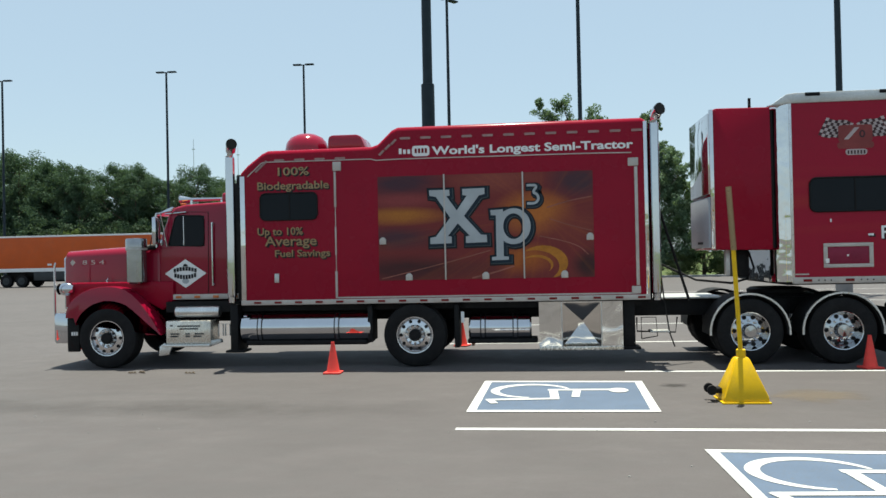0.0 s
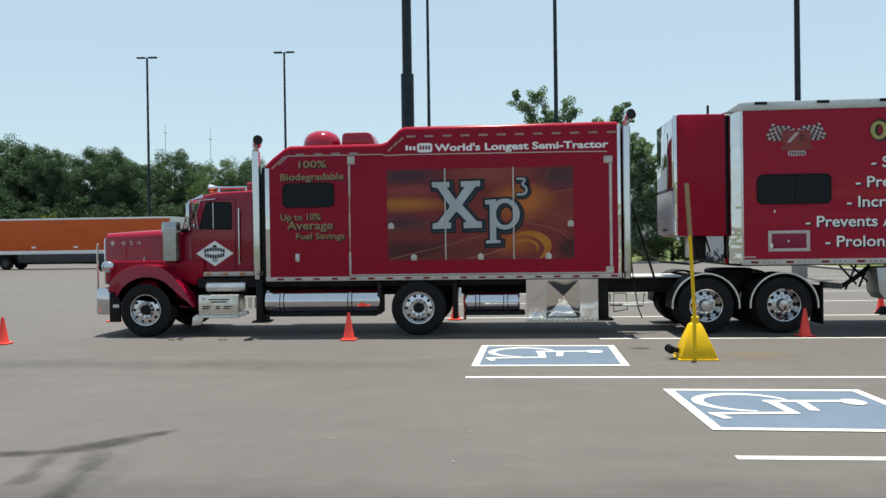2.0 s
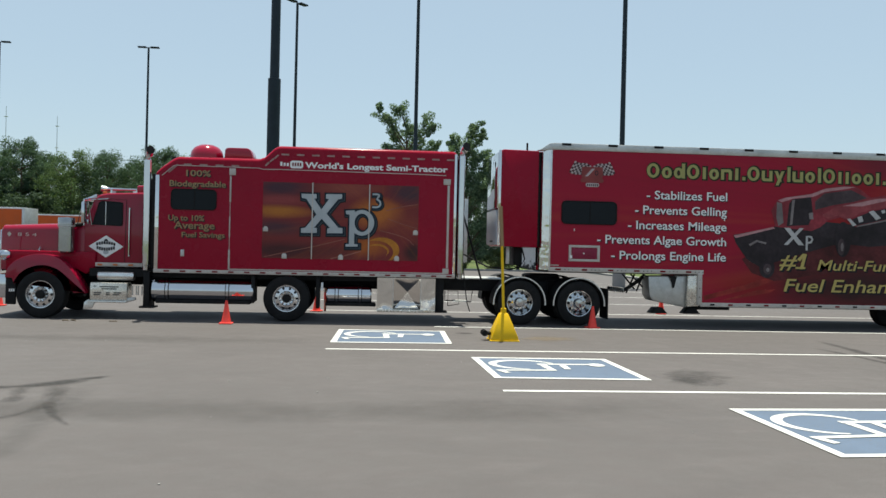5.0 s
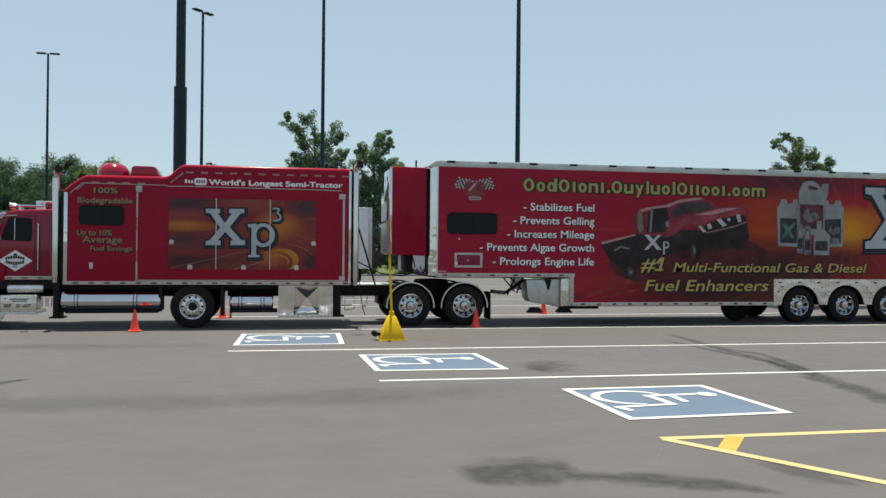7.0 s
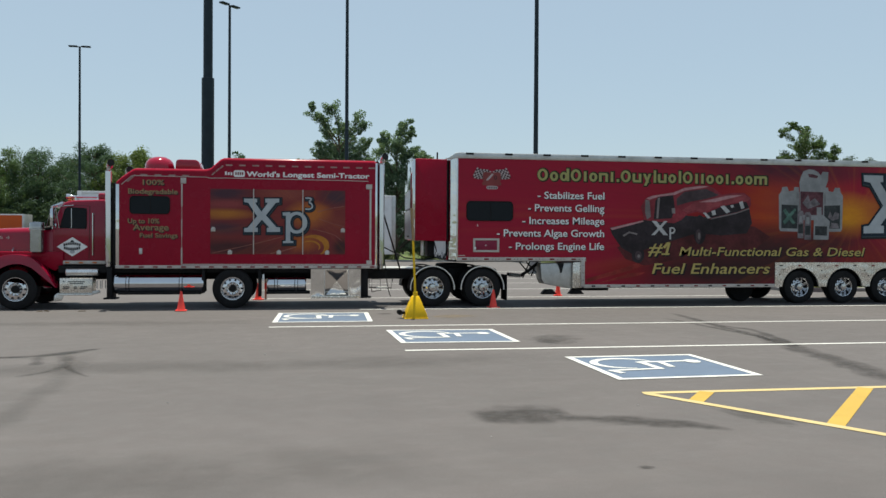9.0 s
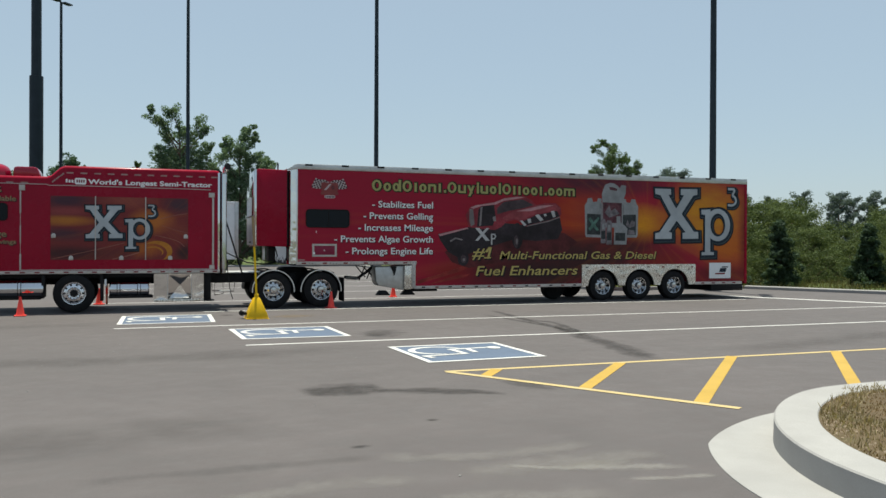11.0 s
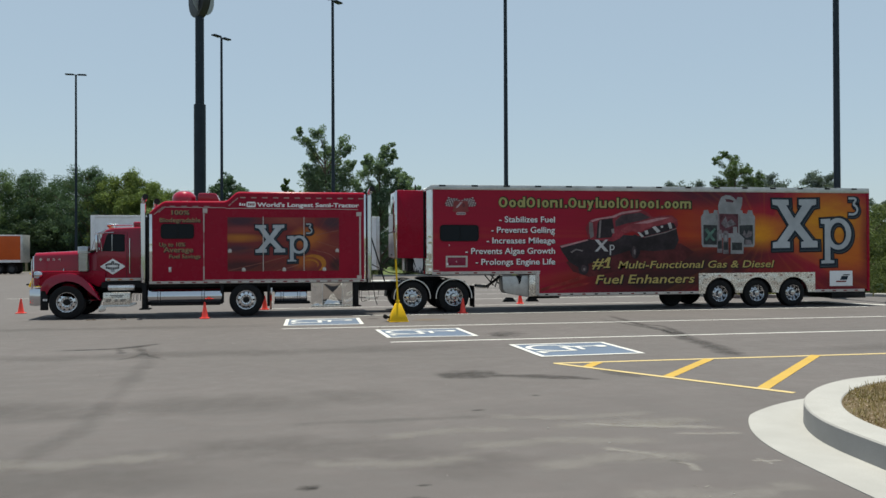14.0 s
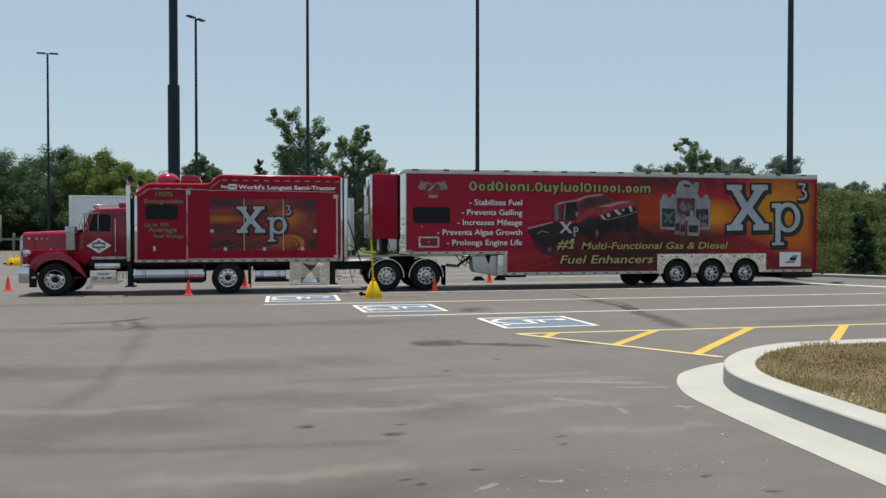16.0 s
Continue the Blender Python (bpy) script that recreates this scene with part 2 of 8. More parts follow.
def leaf_material(name, dark, light, dry):
    m, nt, p = nodes_of(name)
    g = nt.nodes.new("ShaderNodeNewGeometry")
    c = mixed(nt, g.outputs["Random Per Island"], dark, light)
    c = mixed(nt, remap(nt, noise_of(nt, coords(nt), 0.5, 3), 0.45, 0.7, 0, 0.6), c, dry)
    nt.links.new(c, p.inputs["Base Color"])
    p.inputs["Roughness"].default_value = 0.65
    p.inputs["Specular IOR Level"].default_value = 0.08
    tl, mx = nt.nodes.new("ShaderNodeBsdfTranslucent"), nt.nodes.new("ShaderNodeMixShader")
    nt.links.new(mixed(nt, 1.0, c, (1.0, 1.0, 0.55), "MULTIPLY"), tl.inputs["Color"])
    mx.inputs[0].default_value = 0.36
    nt.links.new(p.outputs[0], mx.inputs[1])
    nt.links.new(tl.outputs[0], mx.inputs[2])
    nt.links.new(mx.outputs[0], nt.nodes["Material Output"].inputs["Surface"])
    return m


def mural_material(name, base, steps, ray_at, ray_amount):
    """Printed wrap: soft coloured clouds over a ground colour, with light rays from one place."""
    m, nt, p = nodes_of(name)
    c = base
    warp = noise_of(nt, coords(nt, (0.6, 1, 1.8)), 1.6, 4, 0.6)
    for col, at, size, amount in steps:
        f = math_of(nt, "MULTIPLY", blob(nt, at, size), remap(nt, warp, 0.2, 0.65, 0.55 * amount, amount))
        c = mixed(nt, f, c, col)
    tc = coords(nt, at=tuple(-a for a in ray_at))
    sep = nt.nodes.new("ShaderNodeSeparateXYZ")
    nt.links.new(tc, sep.inputs[0])
    ang = math_of(nt, "ARCTAN2", sep.outputs[2], sep.outputs[0])
    comb = nt.nodes.new("ShaderNodeCombineXYZ")
    nt.links.new(ang, comb.inputs[0])
    rays = noise_of(nt, comb.outputs[0], 5.5, 4, 0.7)
    c = mixed(nt, remap(nt, rays, 0.5, 0.72, 0, ray_amount), c, (0.55, 0.17, 0.02))
    c = mixed(nt, remap(nt, rays, 0.46, 0.3, 0, ray_amount), c, (0.07, 0.008, 0.012))
    c = mixed(nt, remap(nt, noise_of(nt, coords(nt), 40, 2), 0.4, 0.7, 0, 0.15), c, (0.10, 0.01, 0.01))
    nt.links.new(c, p.inputs["Base Color"])
    p.inputs["Roughness"].default_value = 0.35
    p.inputs["Specular IOR Level"].default_value = 0.18
    return m


ASPHALT = asphalt_material()
ROAD_WHITE = paint_on_road("road_white_paint", (0.52, 0.52, 0.51), 0.35)
ROAD_BLUE = paint_on_road("road_blue_paint", (0.094, 0.127, 0.186), 0.85)
ROAD_YELLOW = paint_on_road("road_yellow_paint", (0.385, 0.255, 0.060), 0.4)
CHALK_MARK = paint_on_road("chalky_scratch", (0.22, 0.21, 0.20), 0.8)
ROAD_CREAM = paint_on_road("road_pale_yellow_paint", (0.43, 0.34, 0.175), 0.35)
# extra blue in the dark leaves imitates distance haze over the wood
LEAF_DARK = leaf_material("leaves_dark", (0.040, 0.076, 0.054), (0.092, 0.146, 0.090), (0.068, 0.110, 0.070))
LEAF_MID = leaf_material("leaves_mid", (0.052, 0.094, 0.045), (0.118, 0.178, 0.078), (0.088, 0.126, 0.060))
LEAF_LIGHT = leaf_material("leaves_light", (0.076, 0.118, 0.040), (0.160, 0.214, 0.074), (0.124, 0.160, 0.062))
LEAF_GREY = leaf_material("leaves_grey_green", (0.060, 0.108, 0.068), (0.190, 0.266, 0.168), (0.116, 0.170, 0.110))
LEAF_OLIVE = leaf_material("leaves_olive", (0.040, 0.064, 0.027), (0.115, 0.145, 0.062), (0.084, 0.100, 0.048))
LEAF_HAZY = leaf_material("leaves_pale", (0.055, 0.082, 0.036), (0.118, 0.150, 0.066), (0.096, 0.112, 0.056))
LEAF_FIR = leaf_material("needles_dark", (0.026, 0.046, 0.030), (0.060, 0.094, 0.055), (0.044, 0.069, 0.042))
VERGE_BLADE = leaf_material("verge_grass_blades", (0.07, 0.075, 0.03), (0.17, 0.15, 0.075), (0.10, 0.115, 0.045))
# aerial haze painted into the leaf colour: paler and greyer than real foliage
LEAF_FAR = leaf_material("leaves_far_haze_tint", (0.090, 0.122, 0.126), (0.128, 0.165, 0.168), (0.108, 0.141, 0.145))
STRAW_BLADE = leaf_material("straw_blades", (0.20, 0.15, 0.085), (0.42, 0.35, 0.23), (0.12, 0.105, 0.05))
GRASS_BLADE = leaf_material("dry_grass_blades", (0.115, 0.072, 0.036), (0.28, 0.19, 0.11), (0.075, 0.068, 0.030))

# ---- building helpers ----
F = 12.095                    # the near side plane of truck and trailer
DEEP = 2.55                   # their width


def mesh_of(bm, name, mat):
    me = bpy.data.meshes.new(name)
    bmesh.ops.recalc_face_normals(bm, faces=bm.faces)
    bm.to_mesh(me)
    bm.free()
    for mm in (mat if isinstance(mat, (list, tuple)) else [mat]):
        me.materials.append(mm)
    return me


def smooth(me, angle=40):
    me.set_sharp_from_angle(angle=radians(angle))
    return me


def thing(name, at, label, category, group="", kind=""):
    e = new(name)
    e.empty_display_size = 0.3
    e.matrix_basis = Matrix.Translation(at)
    return tagged(e, label, category, group, kind)


def hang(ob, parent):
    ob.parent = parent
    if parent.parent is None and parent.type == "EMPTY":
        ob.matrix_parent_inverse = parent.matrix_basis.inverted()
    return ob


def part(name, bm, mat, parent, label="", soft=0.0):
    me = mesh_of(bm, name, mat)
    if soft >= 0:
        for f in me.polygons:
            f.use_smooth = True
        smooth(me, soft or 35)
    return hang(tagged(new(name, me), label), parent)


def solo(name, bm, mat, label, category, kind="", group=""):
    me = mesh_of(bm, name, mat)
    for f in me.polygons:
        f.use_smooth = True
    smooth(me, 35)
    return tagged(new(name, me), label, category, group, kind)


def block(x0, x1, y0, y1, z0, z1, bevel=0.0, bm=None, seg=2):
    """A box by its limits, with rounded edges."""
    out = bm or bmesh.new()
    b = bmesh.new()
    bmesh.ops.create_cube(b, size=1)
    for v in b.verts:
        v.co = Vector(((x0 + x1) / 2 + v.co.x * (x1 - x0), (y0 + y1) / 2 + v.co.y * (y1 - y0), (z0 + z1) / 2 + v.co.z * (z1 - z0)))
    if bevel:
        bmesh.ops.bevel(b, geom=b.edges[:], offset=bevel, segments=seg, affect="EDGES", profile=0.5)
    if bm is None:
        out.free()
        return b
    return merge(out, b)


def merge(into, b):
    me = bpy.data.meshes.new("tmp")
    b.to_mesh(me)
    b.free()
    into.from_mesh(me)
    bpy.data.meshes.remove(me)
    return into


def prism(pts, y0, y1, bevel=0.0, bm=None, seg=2):
    """An outline in x and z, pushed out along y."""
    b = bmesh.new()
    near = [b.verts.new((x, y0, z)) for x, z in pts]
    far = [b.verts.new((x, y1, z)) for x, z in pts]
    b.faces.new(near)
    b.faces.new(far[::-1])
    n = len(pts)
    for i in range(n):
        b.faces.new((near[i], far[i], far[(i + 1) % n], near[(i + 1) % n]))
    bmesh.ops.recalc_face_normals(b, faces=b.faces)
    if bevel:
        bmesh.ops.bevel(b, geom=b.edges[:], offset=bevel, segments=seg, affect="EDGES", profile=0.5)
    return merge(bm, b) if bm else b


def lathe(profile, n=32, at=(0, 0, 0), axis="y", bm=None, caps=True):
    """A turned shape from (radius, along) pairs, round the y, x or z axis."""
    b = bm or bmesh.new()
    rings = []
    for r, a in profile:
        ring = []
        for i in range(n):
            w = 2 * math.pi * i / n
            c, s = r * math.cos(w), r * math.sin(w)
            co = {"y": (c, a, s), "x": (a, c, s), "z": (c, s, a)}[axis]
            ring.append(b.verts.new(Vector(at) + Vector(co)))
        rings.append(ring)
    for r0, r1 in zip(rings, rings[1:]):
        for i in range(n):
            b.faces.new((r0[i], r0[(i + 1) % n], r1[(i + 1) % n], r1[i]))
    for ring in (rings[0], rings[-1]):
        if caps and (ring[0].co - ring[n // 2].co).length > 1e-4:
            b.faces.new(ring)
    return b


def tube(points, r, n=10, bm=None, radii=None):
    """A round bar along a line of points."""
    b = bm or bmesh.new()
    pts = [Vector(p) for p in points]
    rings = []
    for i, p in enumerate(pts):
        d = (pts[min(i + 1, len(pts) - 1)] - pts[max(i - 1, 0)]).normalized()
        u = d.cross(Vector((0, 0, 1)) if abs(d.z) < 0.9 else Vector((1, 0, 0))).normalized()
        w = d.cross(u)
        rr = radii[i] if radii else r
        rings.append([b.verts.new(p + rr * (math.cos(a) * u + math.sin(a) * w)) for a in (2 * math.pi * k / n for k in range(n))])
    for r0, r1 in zip(rings, rings[1:]):
        for i in range(n):
            b.faces.new((r0[i], r0[(i + 1) % n], r1[(i + 1) % n], r1[i]))
    b.faces.new(rings[0])
    b.faces.new(rings[-1][::-1])
    return b


def rounded_off(pts, times=2, closed=False):
    """A line with its corners cut away again and again until it runs smoothly."""
    for k in range(times):
        out = [] if closed else [pts[0]]
        n = len(pts)
        for i in range(n if closed else n - 1):
            p, q = pts[i], pts[(i + 1) % n]
            out += [(p[0] * 0.75 + q[0] * 0.25, p[1] * 0.75 + q[1] * 0.25), (p[0] * 0.25 + q[0] * 0.75, p[1] * 0.25 + q[1] * 0.75)]
        pts = out if closed else out + [pts[-1]]
    return pts


def rounded(x0, x1, z0, z1, r, n=5):
    """The outline of a rectangle with round corners."""
    out = []
    for cx, cz, a0 in ((x1 - r, z1 - r, 0), (x0 + r, z1 - r, 90), (x0 + r, z0 + r, 180), (x1 - r, z0 + r, 270)):
        for i in range(n + 1):
            a = radians(a0 + 90 * i / n)
            out.append((cx + r * math.cos(a), cz + r * math.sin(a)))
    return out


def lettering(text, x0, x1, z0, z1, y, mat, parent, weight=0.0, shear=0.0, name="lettering", depth=0.004, grow=0.0):
    """Words of the built-in font on an upright plane: from x0 to x1, capitals from z0 to z1."""
    cu = bpy.data.curves.new(name, "FONT")
    cu.body, cu.offset, cu.shear, cu.resolution_u = text, weight, shear, 3
    ob = bpy.data.objects.new(name, cu)
    scene.collection.objects.link(ob)
    bpy.context.view_layer.update()
    me = bpy.data.meshes.new_from_object(ob.evaluated_get(bpy.context.evaluated_depsgraph_get()))
    bpy.data.objects.remove(ob)
    bpy.data.curves.remove(cu)
    xs = [v.co.x for v in me.vertices]
    lo, hi, cap = min(xs), max(xs), 0.72
    bm = bmesh.new()
    bm.from_mesh(me)
    bpy.data.meshes.remove(me)
    for v in bm.verts:
        v.co = Vector((x0 + (v.co.x - lo) / (hi - lo) * (x1 - x0), y, z0 + v.co.y / cap * (z1 - z0)))
    for f in bm.faces:
        f.normal_update()
        if f.normal.y > 0:
            f.normal_flip()
    # one part for each word: letters closer than a word gap stay together
    spans, seen = [], set()
    for f in bm.faces:
        if f in seen:
            continue
        pile, island = [f], []
        seen.add(f)
        while pile:
            g = pile.pop()
            island.append(g)
            for e in g.edges:
                for h in e.link_faces:
                    if h not in seen:
                        seen.add(h)
                        pile.append(h)
        xs = [v.co.x for g in island for v in g.verts]
        spans.append((min(xs), max(xs), island))
    words = []
    for lo_x, hi_x, island in sorted(spans, key=lambda q: q[0]):
        if words and lo_x - words[-1][0] < 0.22 * (z1 - z0):
            words[-1][0] = max(words[-1][0], hi_x)
            words[-1][1].extend(island)
        else:
            words.append([hi_x, list(island)])
    for hi_x, island in words:
        index, co, fs = {}, [], []
        for g in island:
            for v in g.verts:
                if v not in index:
                    index[v] = len(co)
                    co.append(tuple(v.co))
            fs.append([index[v] for v in g.verts])
        me = bpy.data.meshes.new(name)
        me.from_pydata(co, [], fs)
        me.materials.append(mat)
        hang(new(name, me), parent)
    bm.free()


def flat(pts, y, mat, parent, name, label="", depth=0.003):
    """A thin printed or cut shape on the near side plane."""
    return part(name, prism(pts, y - depth, y), mat, parent, label, -1)

# ---- ground, lot, kerbs, markings ----
LOT = [(-160, -90), (80, -90), (80, -70), (36, -6), (25.2, 16.9), (18.2, 17.4), (18.2, 57), (-9, 57), (-13, 94), (-160, 97.5)]


def ground_sheet():
    b = bmesh.new()
    n = 60
    size = 1500.0
    grid = [[b.verts.new((-size + 2 * size * i / n, -size + 2 * size * j / n, -0.04)) for i in range(n + 1)] for j in range(n + 1)]
    for j in range(n):
        for i in range(n):
            b.faces.new((grid[j][i], grid[j][i + 1], grid[j + 1][i + 1], grid[j + 1][i]))
    return solo("ground", b, GRASS_GROUND, "rough green and dry grass land around the lot", "ground", "structure")


ground_sheet()
lot_bm = bmesh.new()
lot_bm.faces.new([lot_bm.verts.new((x, y, 0.0)) for x, y in LOT])
solo("road", lot_bm, ASPHALT, "grey worn asphalt of a large parking lot", "asphalt lot", "structure")


def strip_along(path, left, right, z0, z1, lip=0.03):
    """A concrete strip along a line in x and y, from left to right of it, with a rounded top edge."""
    b = bmesh.new()
    rows = []
    for i, p in enumerate(path):
        a, c = Vector(path[max(i - 1, 0)]), Vector(path[min(i + 1, len(path) - 1)])
        d = (c - a).normalized()
        nrm = Vector((-d.y, d.x))
        q = Vector(p)
        rows.append([b.verts.new((*(q + nrm * o), z)) for o, z in ((left, z0), (left, z1 - lip), (left - lip, z1), (right + lip, z1), (right, z1 - lip), (right, z0))])
    for r0, r1 in zip(rows, rows[1:]):
        for k in range(5):
            b.faces.new((r0[k], r0[k + 1], r1[k + 1], r1[k]))
    b.faces.new(rows[0])
    b.faces.new(rows[-1][::-1])
    return b


solo("kerb_far", strip_along([(36, -6), (25.2, 16.9)], 0.0, -0.35, -0.03, 0.14), CONCRETE, "pale concrete kerb along the edge of the lot", "kerb", "structure")
solo("kerb_side", strip_along([(25.2, 17.1), (18.4, 17.5), (18.4, 57)], 0.15, -0.15, -0.03, 0.14), CONCRETE, "pale concrete kerb along the planted edge", "kerb", "structure")
solo("kerb_back", strip_along([(18.4, 57.1), (-9.1, 57.1), (-13.1, 101), (-90, 105)], 0.15, -0.15, -0.03, 0.14), CONCRETE, "pale concrete kerb at the back of the lot", "kerb", "structure")

# kerbed island near the camera
KERB_LINE = [(3.8, -24.0), (5.02, -9.9), (5.12, -8.6), (5.20, -7.8), (5.28, -7.1), (5.45, -6.55), (5.72, -6.04), (6.02, -5.63), (6.45, -5.19), (6.92, -4.83), (7.46, -4.54), (8.05, -4.39), (9.8, -4.33), (24.0, -4.45)]


def shifted(path, o):
    """A line moved to its right by o."""
    out = []
    for i, p in enumerate(path):
        a, c = Vector(path[max(i - 1, 0)]), Vector(path[min(i + 1, len(path) - 1)])
        d = (c - a).normalized()
        out.append((p[0] + d.y * o, p[1] - d.x * o))
    return out


line = rounded_off(KERB_LINE, 2)
apron = bmesh.new()
widths = [0.575 if p[1] < -6.2 else max(0.04, min(0.575, 0.575 - 0.30 * (p[0] - 5.9))) for p in line]
rows = []
for i, p in enumerate(line):
    a, c = Vector(line[max(i - 1, 0)]), Vector(line[min(i + 1, len(line) - 1)])
    d = (c - a).normalized()
    rows.append([apron.verts.new((p[0] - d.y * o, p[1] + d.x * o, z)) for o, z in ((widths[i], -0.03), (widths[i], 0.006), (widths[i] - 0.012, 0.012), (0.0, 0.014))])
for r0, r1 in zip(rows, rows[1:]):
    for k in range(3):
        apron.faces.new((r0[k], r0[k + 1], r1[k + 1], r1[k]))
solo("gutter", apron, CONCRETE, "smooth pale concrete gutter apron round the kerbed island", "gutter", "structure")
# battered face, rounded nose and a flat top
kb = bmesh.new()
profile = [(0.0, -0.03), (-0.006, 0.222), (-0.020, 0.236), (-0.385, 0.238), (-0.40, 0.22), (-0.40, 0.05)]
rows = [[kb.verts.new((*shifted(line, -o)[i], z)) for o, z in profile] for i in range(len(line))]
for r0, r1 in zip(rows, rows[1:]):
    for k in range(len(profile) - 1):
        kb.faces.new((r0[k], r0[k + 1], r1[k + 1], r1[k]))
solo("kerb_island", kb, CONCRETE, "pale concrete kerb round a planted island", "kerb", "structure")
inner = shifted(line, 0.39)
isl = bmesh.new()
BED = 0.226
cap = [isl.verts.new((x, y, BED)) for x, y in inner] + [isl.verts.new((24.0, -24.0, BED))]
isl.faces.new(cap)
solo("planting_bed", isl, SOIL, "bare brown soil with dry grass in the kerbed island", "soil bed", "structure")


def blades(name, area, count, h0, h1, mat, label, seed, z=0.226):
    rng = np.random.default_rng(seed)
    vs, fs = [], []
    while len(fs) < count:
        x, y = rng.uniform(area[0], area[1]), rng.uniform(area[2], area[3])
        if not area[4](x, y) or noise.noise(Vector((x * 0.9, y * 0.9, seed))) + rng.uniform(-0.35, 0.6) < 0.0:
            continue
        h, w, a = rng.uniform(h0, h1), (rng.uniform(0.003, 0.008) if h1 < 0.1 else rng.uniform(0.008, 0.02)), rng.uniform(0, 6.283)
        lx, ly = rng.normal(0, 0.35, 2) * h
        c, s = math.cos(a) * w, math.sin(a) * w
        k = len(vs)
        vs += [(x - c, y - s, z), (x + c, y + s, z), (x + lx, y + ly, z + h)]
        fs.append((k, k + 1, k + 2))
    me = bpy.data.meshes.new(name)
    me.from_pydata(vs, [], fs)
    me.materials.append(mat)
    return tagged(new(name, me), label, "grass", kind="stuff")


def in_island(x, y):
    """Inside the kerb: right of every stretch of its inner line that lies at this height, and below its far side."""
    if x > 7.9:
        return y < -4.62
    edge = 99.0
    for p, q in zip(inner, inner[1:]):
        if min(p[1], q[1]) <= y <= max(p[1], q[1]) and p[0] < 9:
            edge = min(edge, p[0] + (q[0] - p[0]) * (y - p[1]) / (q[1] - p[1] + 1e-9))
    return x > edge + 0.03


blades("dry_grass", (4.8, 16, -18, -4.55, in_island), 150000, 0.008, 0.034, GRASS_BLADE, "short dry brown grass on the island", 3)


def near_edge(x, y):
    """A broken belt just inside the near kerb."""
    return in_island(x, y) and not in_island(x - 0.55 - 0.25 * noise.noise(Vector((x, y, 2.0))), y)


blades("straw_tufts", (4.8, 12, -18, -4.55, near_edge), 5000, 0.02, 0.09, STRAW_BLADE, "pale straw-coloured tufts along the inner kerb edge", 6)
gravel = bmesh.new()
gr = random.Random(17)
while len(gravel.verts) < 7200:
    x, y = gr.uniform(4.8, 9.5), gr.uniform(-12, -4.6)
    if near_edge(x, y) and gr.random() < 0.35 + noise.noise(Vector((x * 1.6, y * 1.6, 4.0))):
        r = gr.uniform(0.004, 0.013)
        ring = [gravel.verts.new((x + r * math.cos(q) * gr.uniform(0.7, 1.2), y + r * math.sin(q) * gr.uniform(0.7, 1.2), BED)) for q in (0.3, 1.6, 2.7, 4.0, 5.2)]
        tip = gravel.verts.new((x, y, BED + r * 0.8))
        for k in range(5):
            gravel.faces.new((ring[k], ring[(k + 1) % 5], tip))
solo("pale_gravel", gravel, WOOD, "pale gravel spilled along the inner kerb edge", "gravel", "stuff")
blades("verge_grass", (18.6, 48, 14, 40, lambda x, y: y > 17.6 + max(0, x - 25.2) * -2.1), 30000, 0.10, 0.42, VERGE_BLADE, "tall dry and green grass behind the kerb", 8, -0.04)


# painted marks: thin sheets just above the asphalt
def paint(name, pts, mat, label, z=0.004, category="road marking"):
    b = bmesh.new()
    b.faces.new([b.verts.new((x, y, z)) for x, y in pts])
    return solo(name, b, mat, label, category, "structure")


def stripe(name, a, c, w, mat, label, z=0.004):
    a, c = Vector(a), Vector(c)
    d = (c - a).normalized()
    q = Vector((-d.y, d.x)) * w / 2
    return paint(name, [tuple(a + q), tuple(a - q), tuple(c - q), tuple(c + q)], mat, label, z)


for k, (y, x0, x1) in enumerate(((11.42, 2.25, 20.3), (7.36, 0.08, 22.6), (3.50, 2.385, 24.6))):
    stripe("bay_line_%d" % (k + 1), (x0, y), (x1, y - 0.24), 0.105, ROAD_WHITE, "white painted parking bay line")
for k, y in enumerate((15.5, 19.7, 23.8, 27.9, 32.0, 36.1)):
    stripe("far_bay_line_%d" % (k + 1), (-1.5 + 2.1 * k * 0.4, y), (17.6, y + 0.15), 0.11, ROAD_WHITE, "white painted parking bay line behind the truck")
stripe("short_line", (-11.9, 25.5), (-9.3, 25.4), 0.12, ROAD_WHITE, "short white painted line beyond the tractor")
stripe("end_line", (20.2, 14.6), (24.9, 5.0), 0.32, ROAD_WHITE, "broad white line across the ends of the bays")


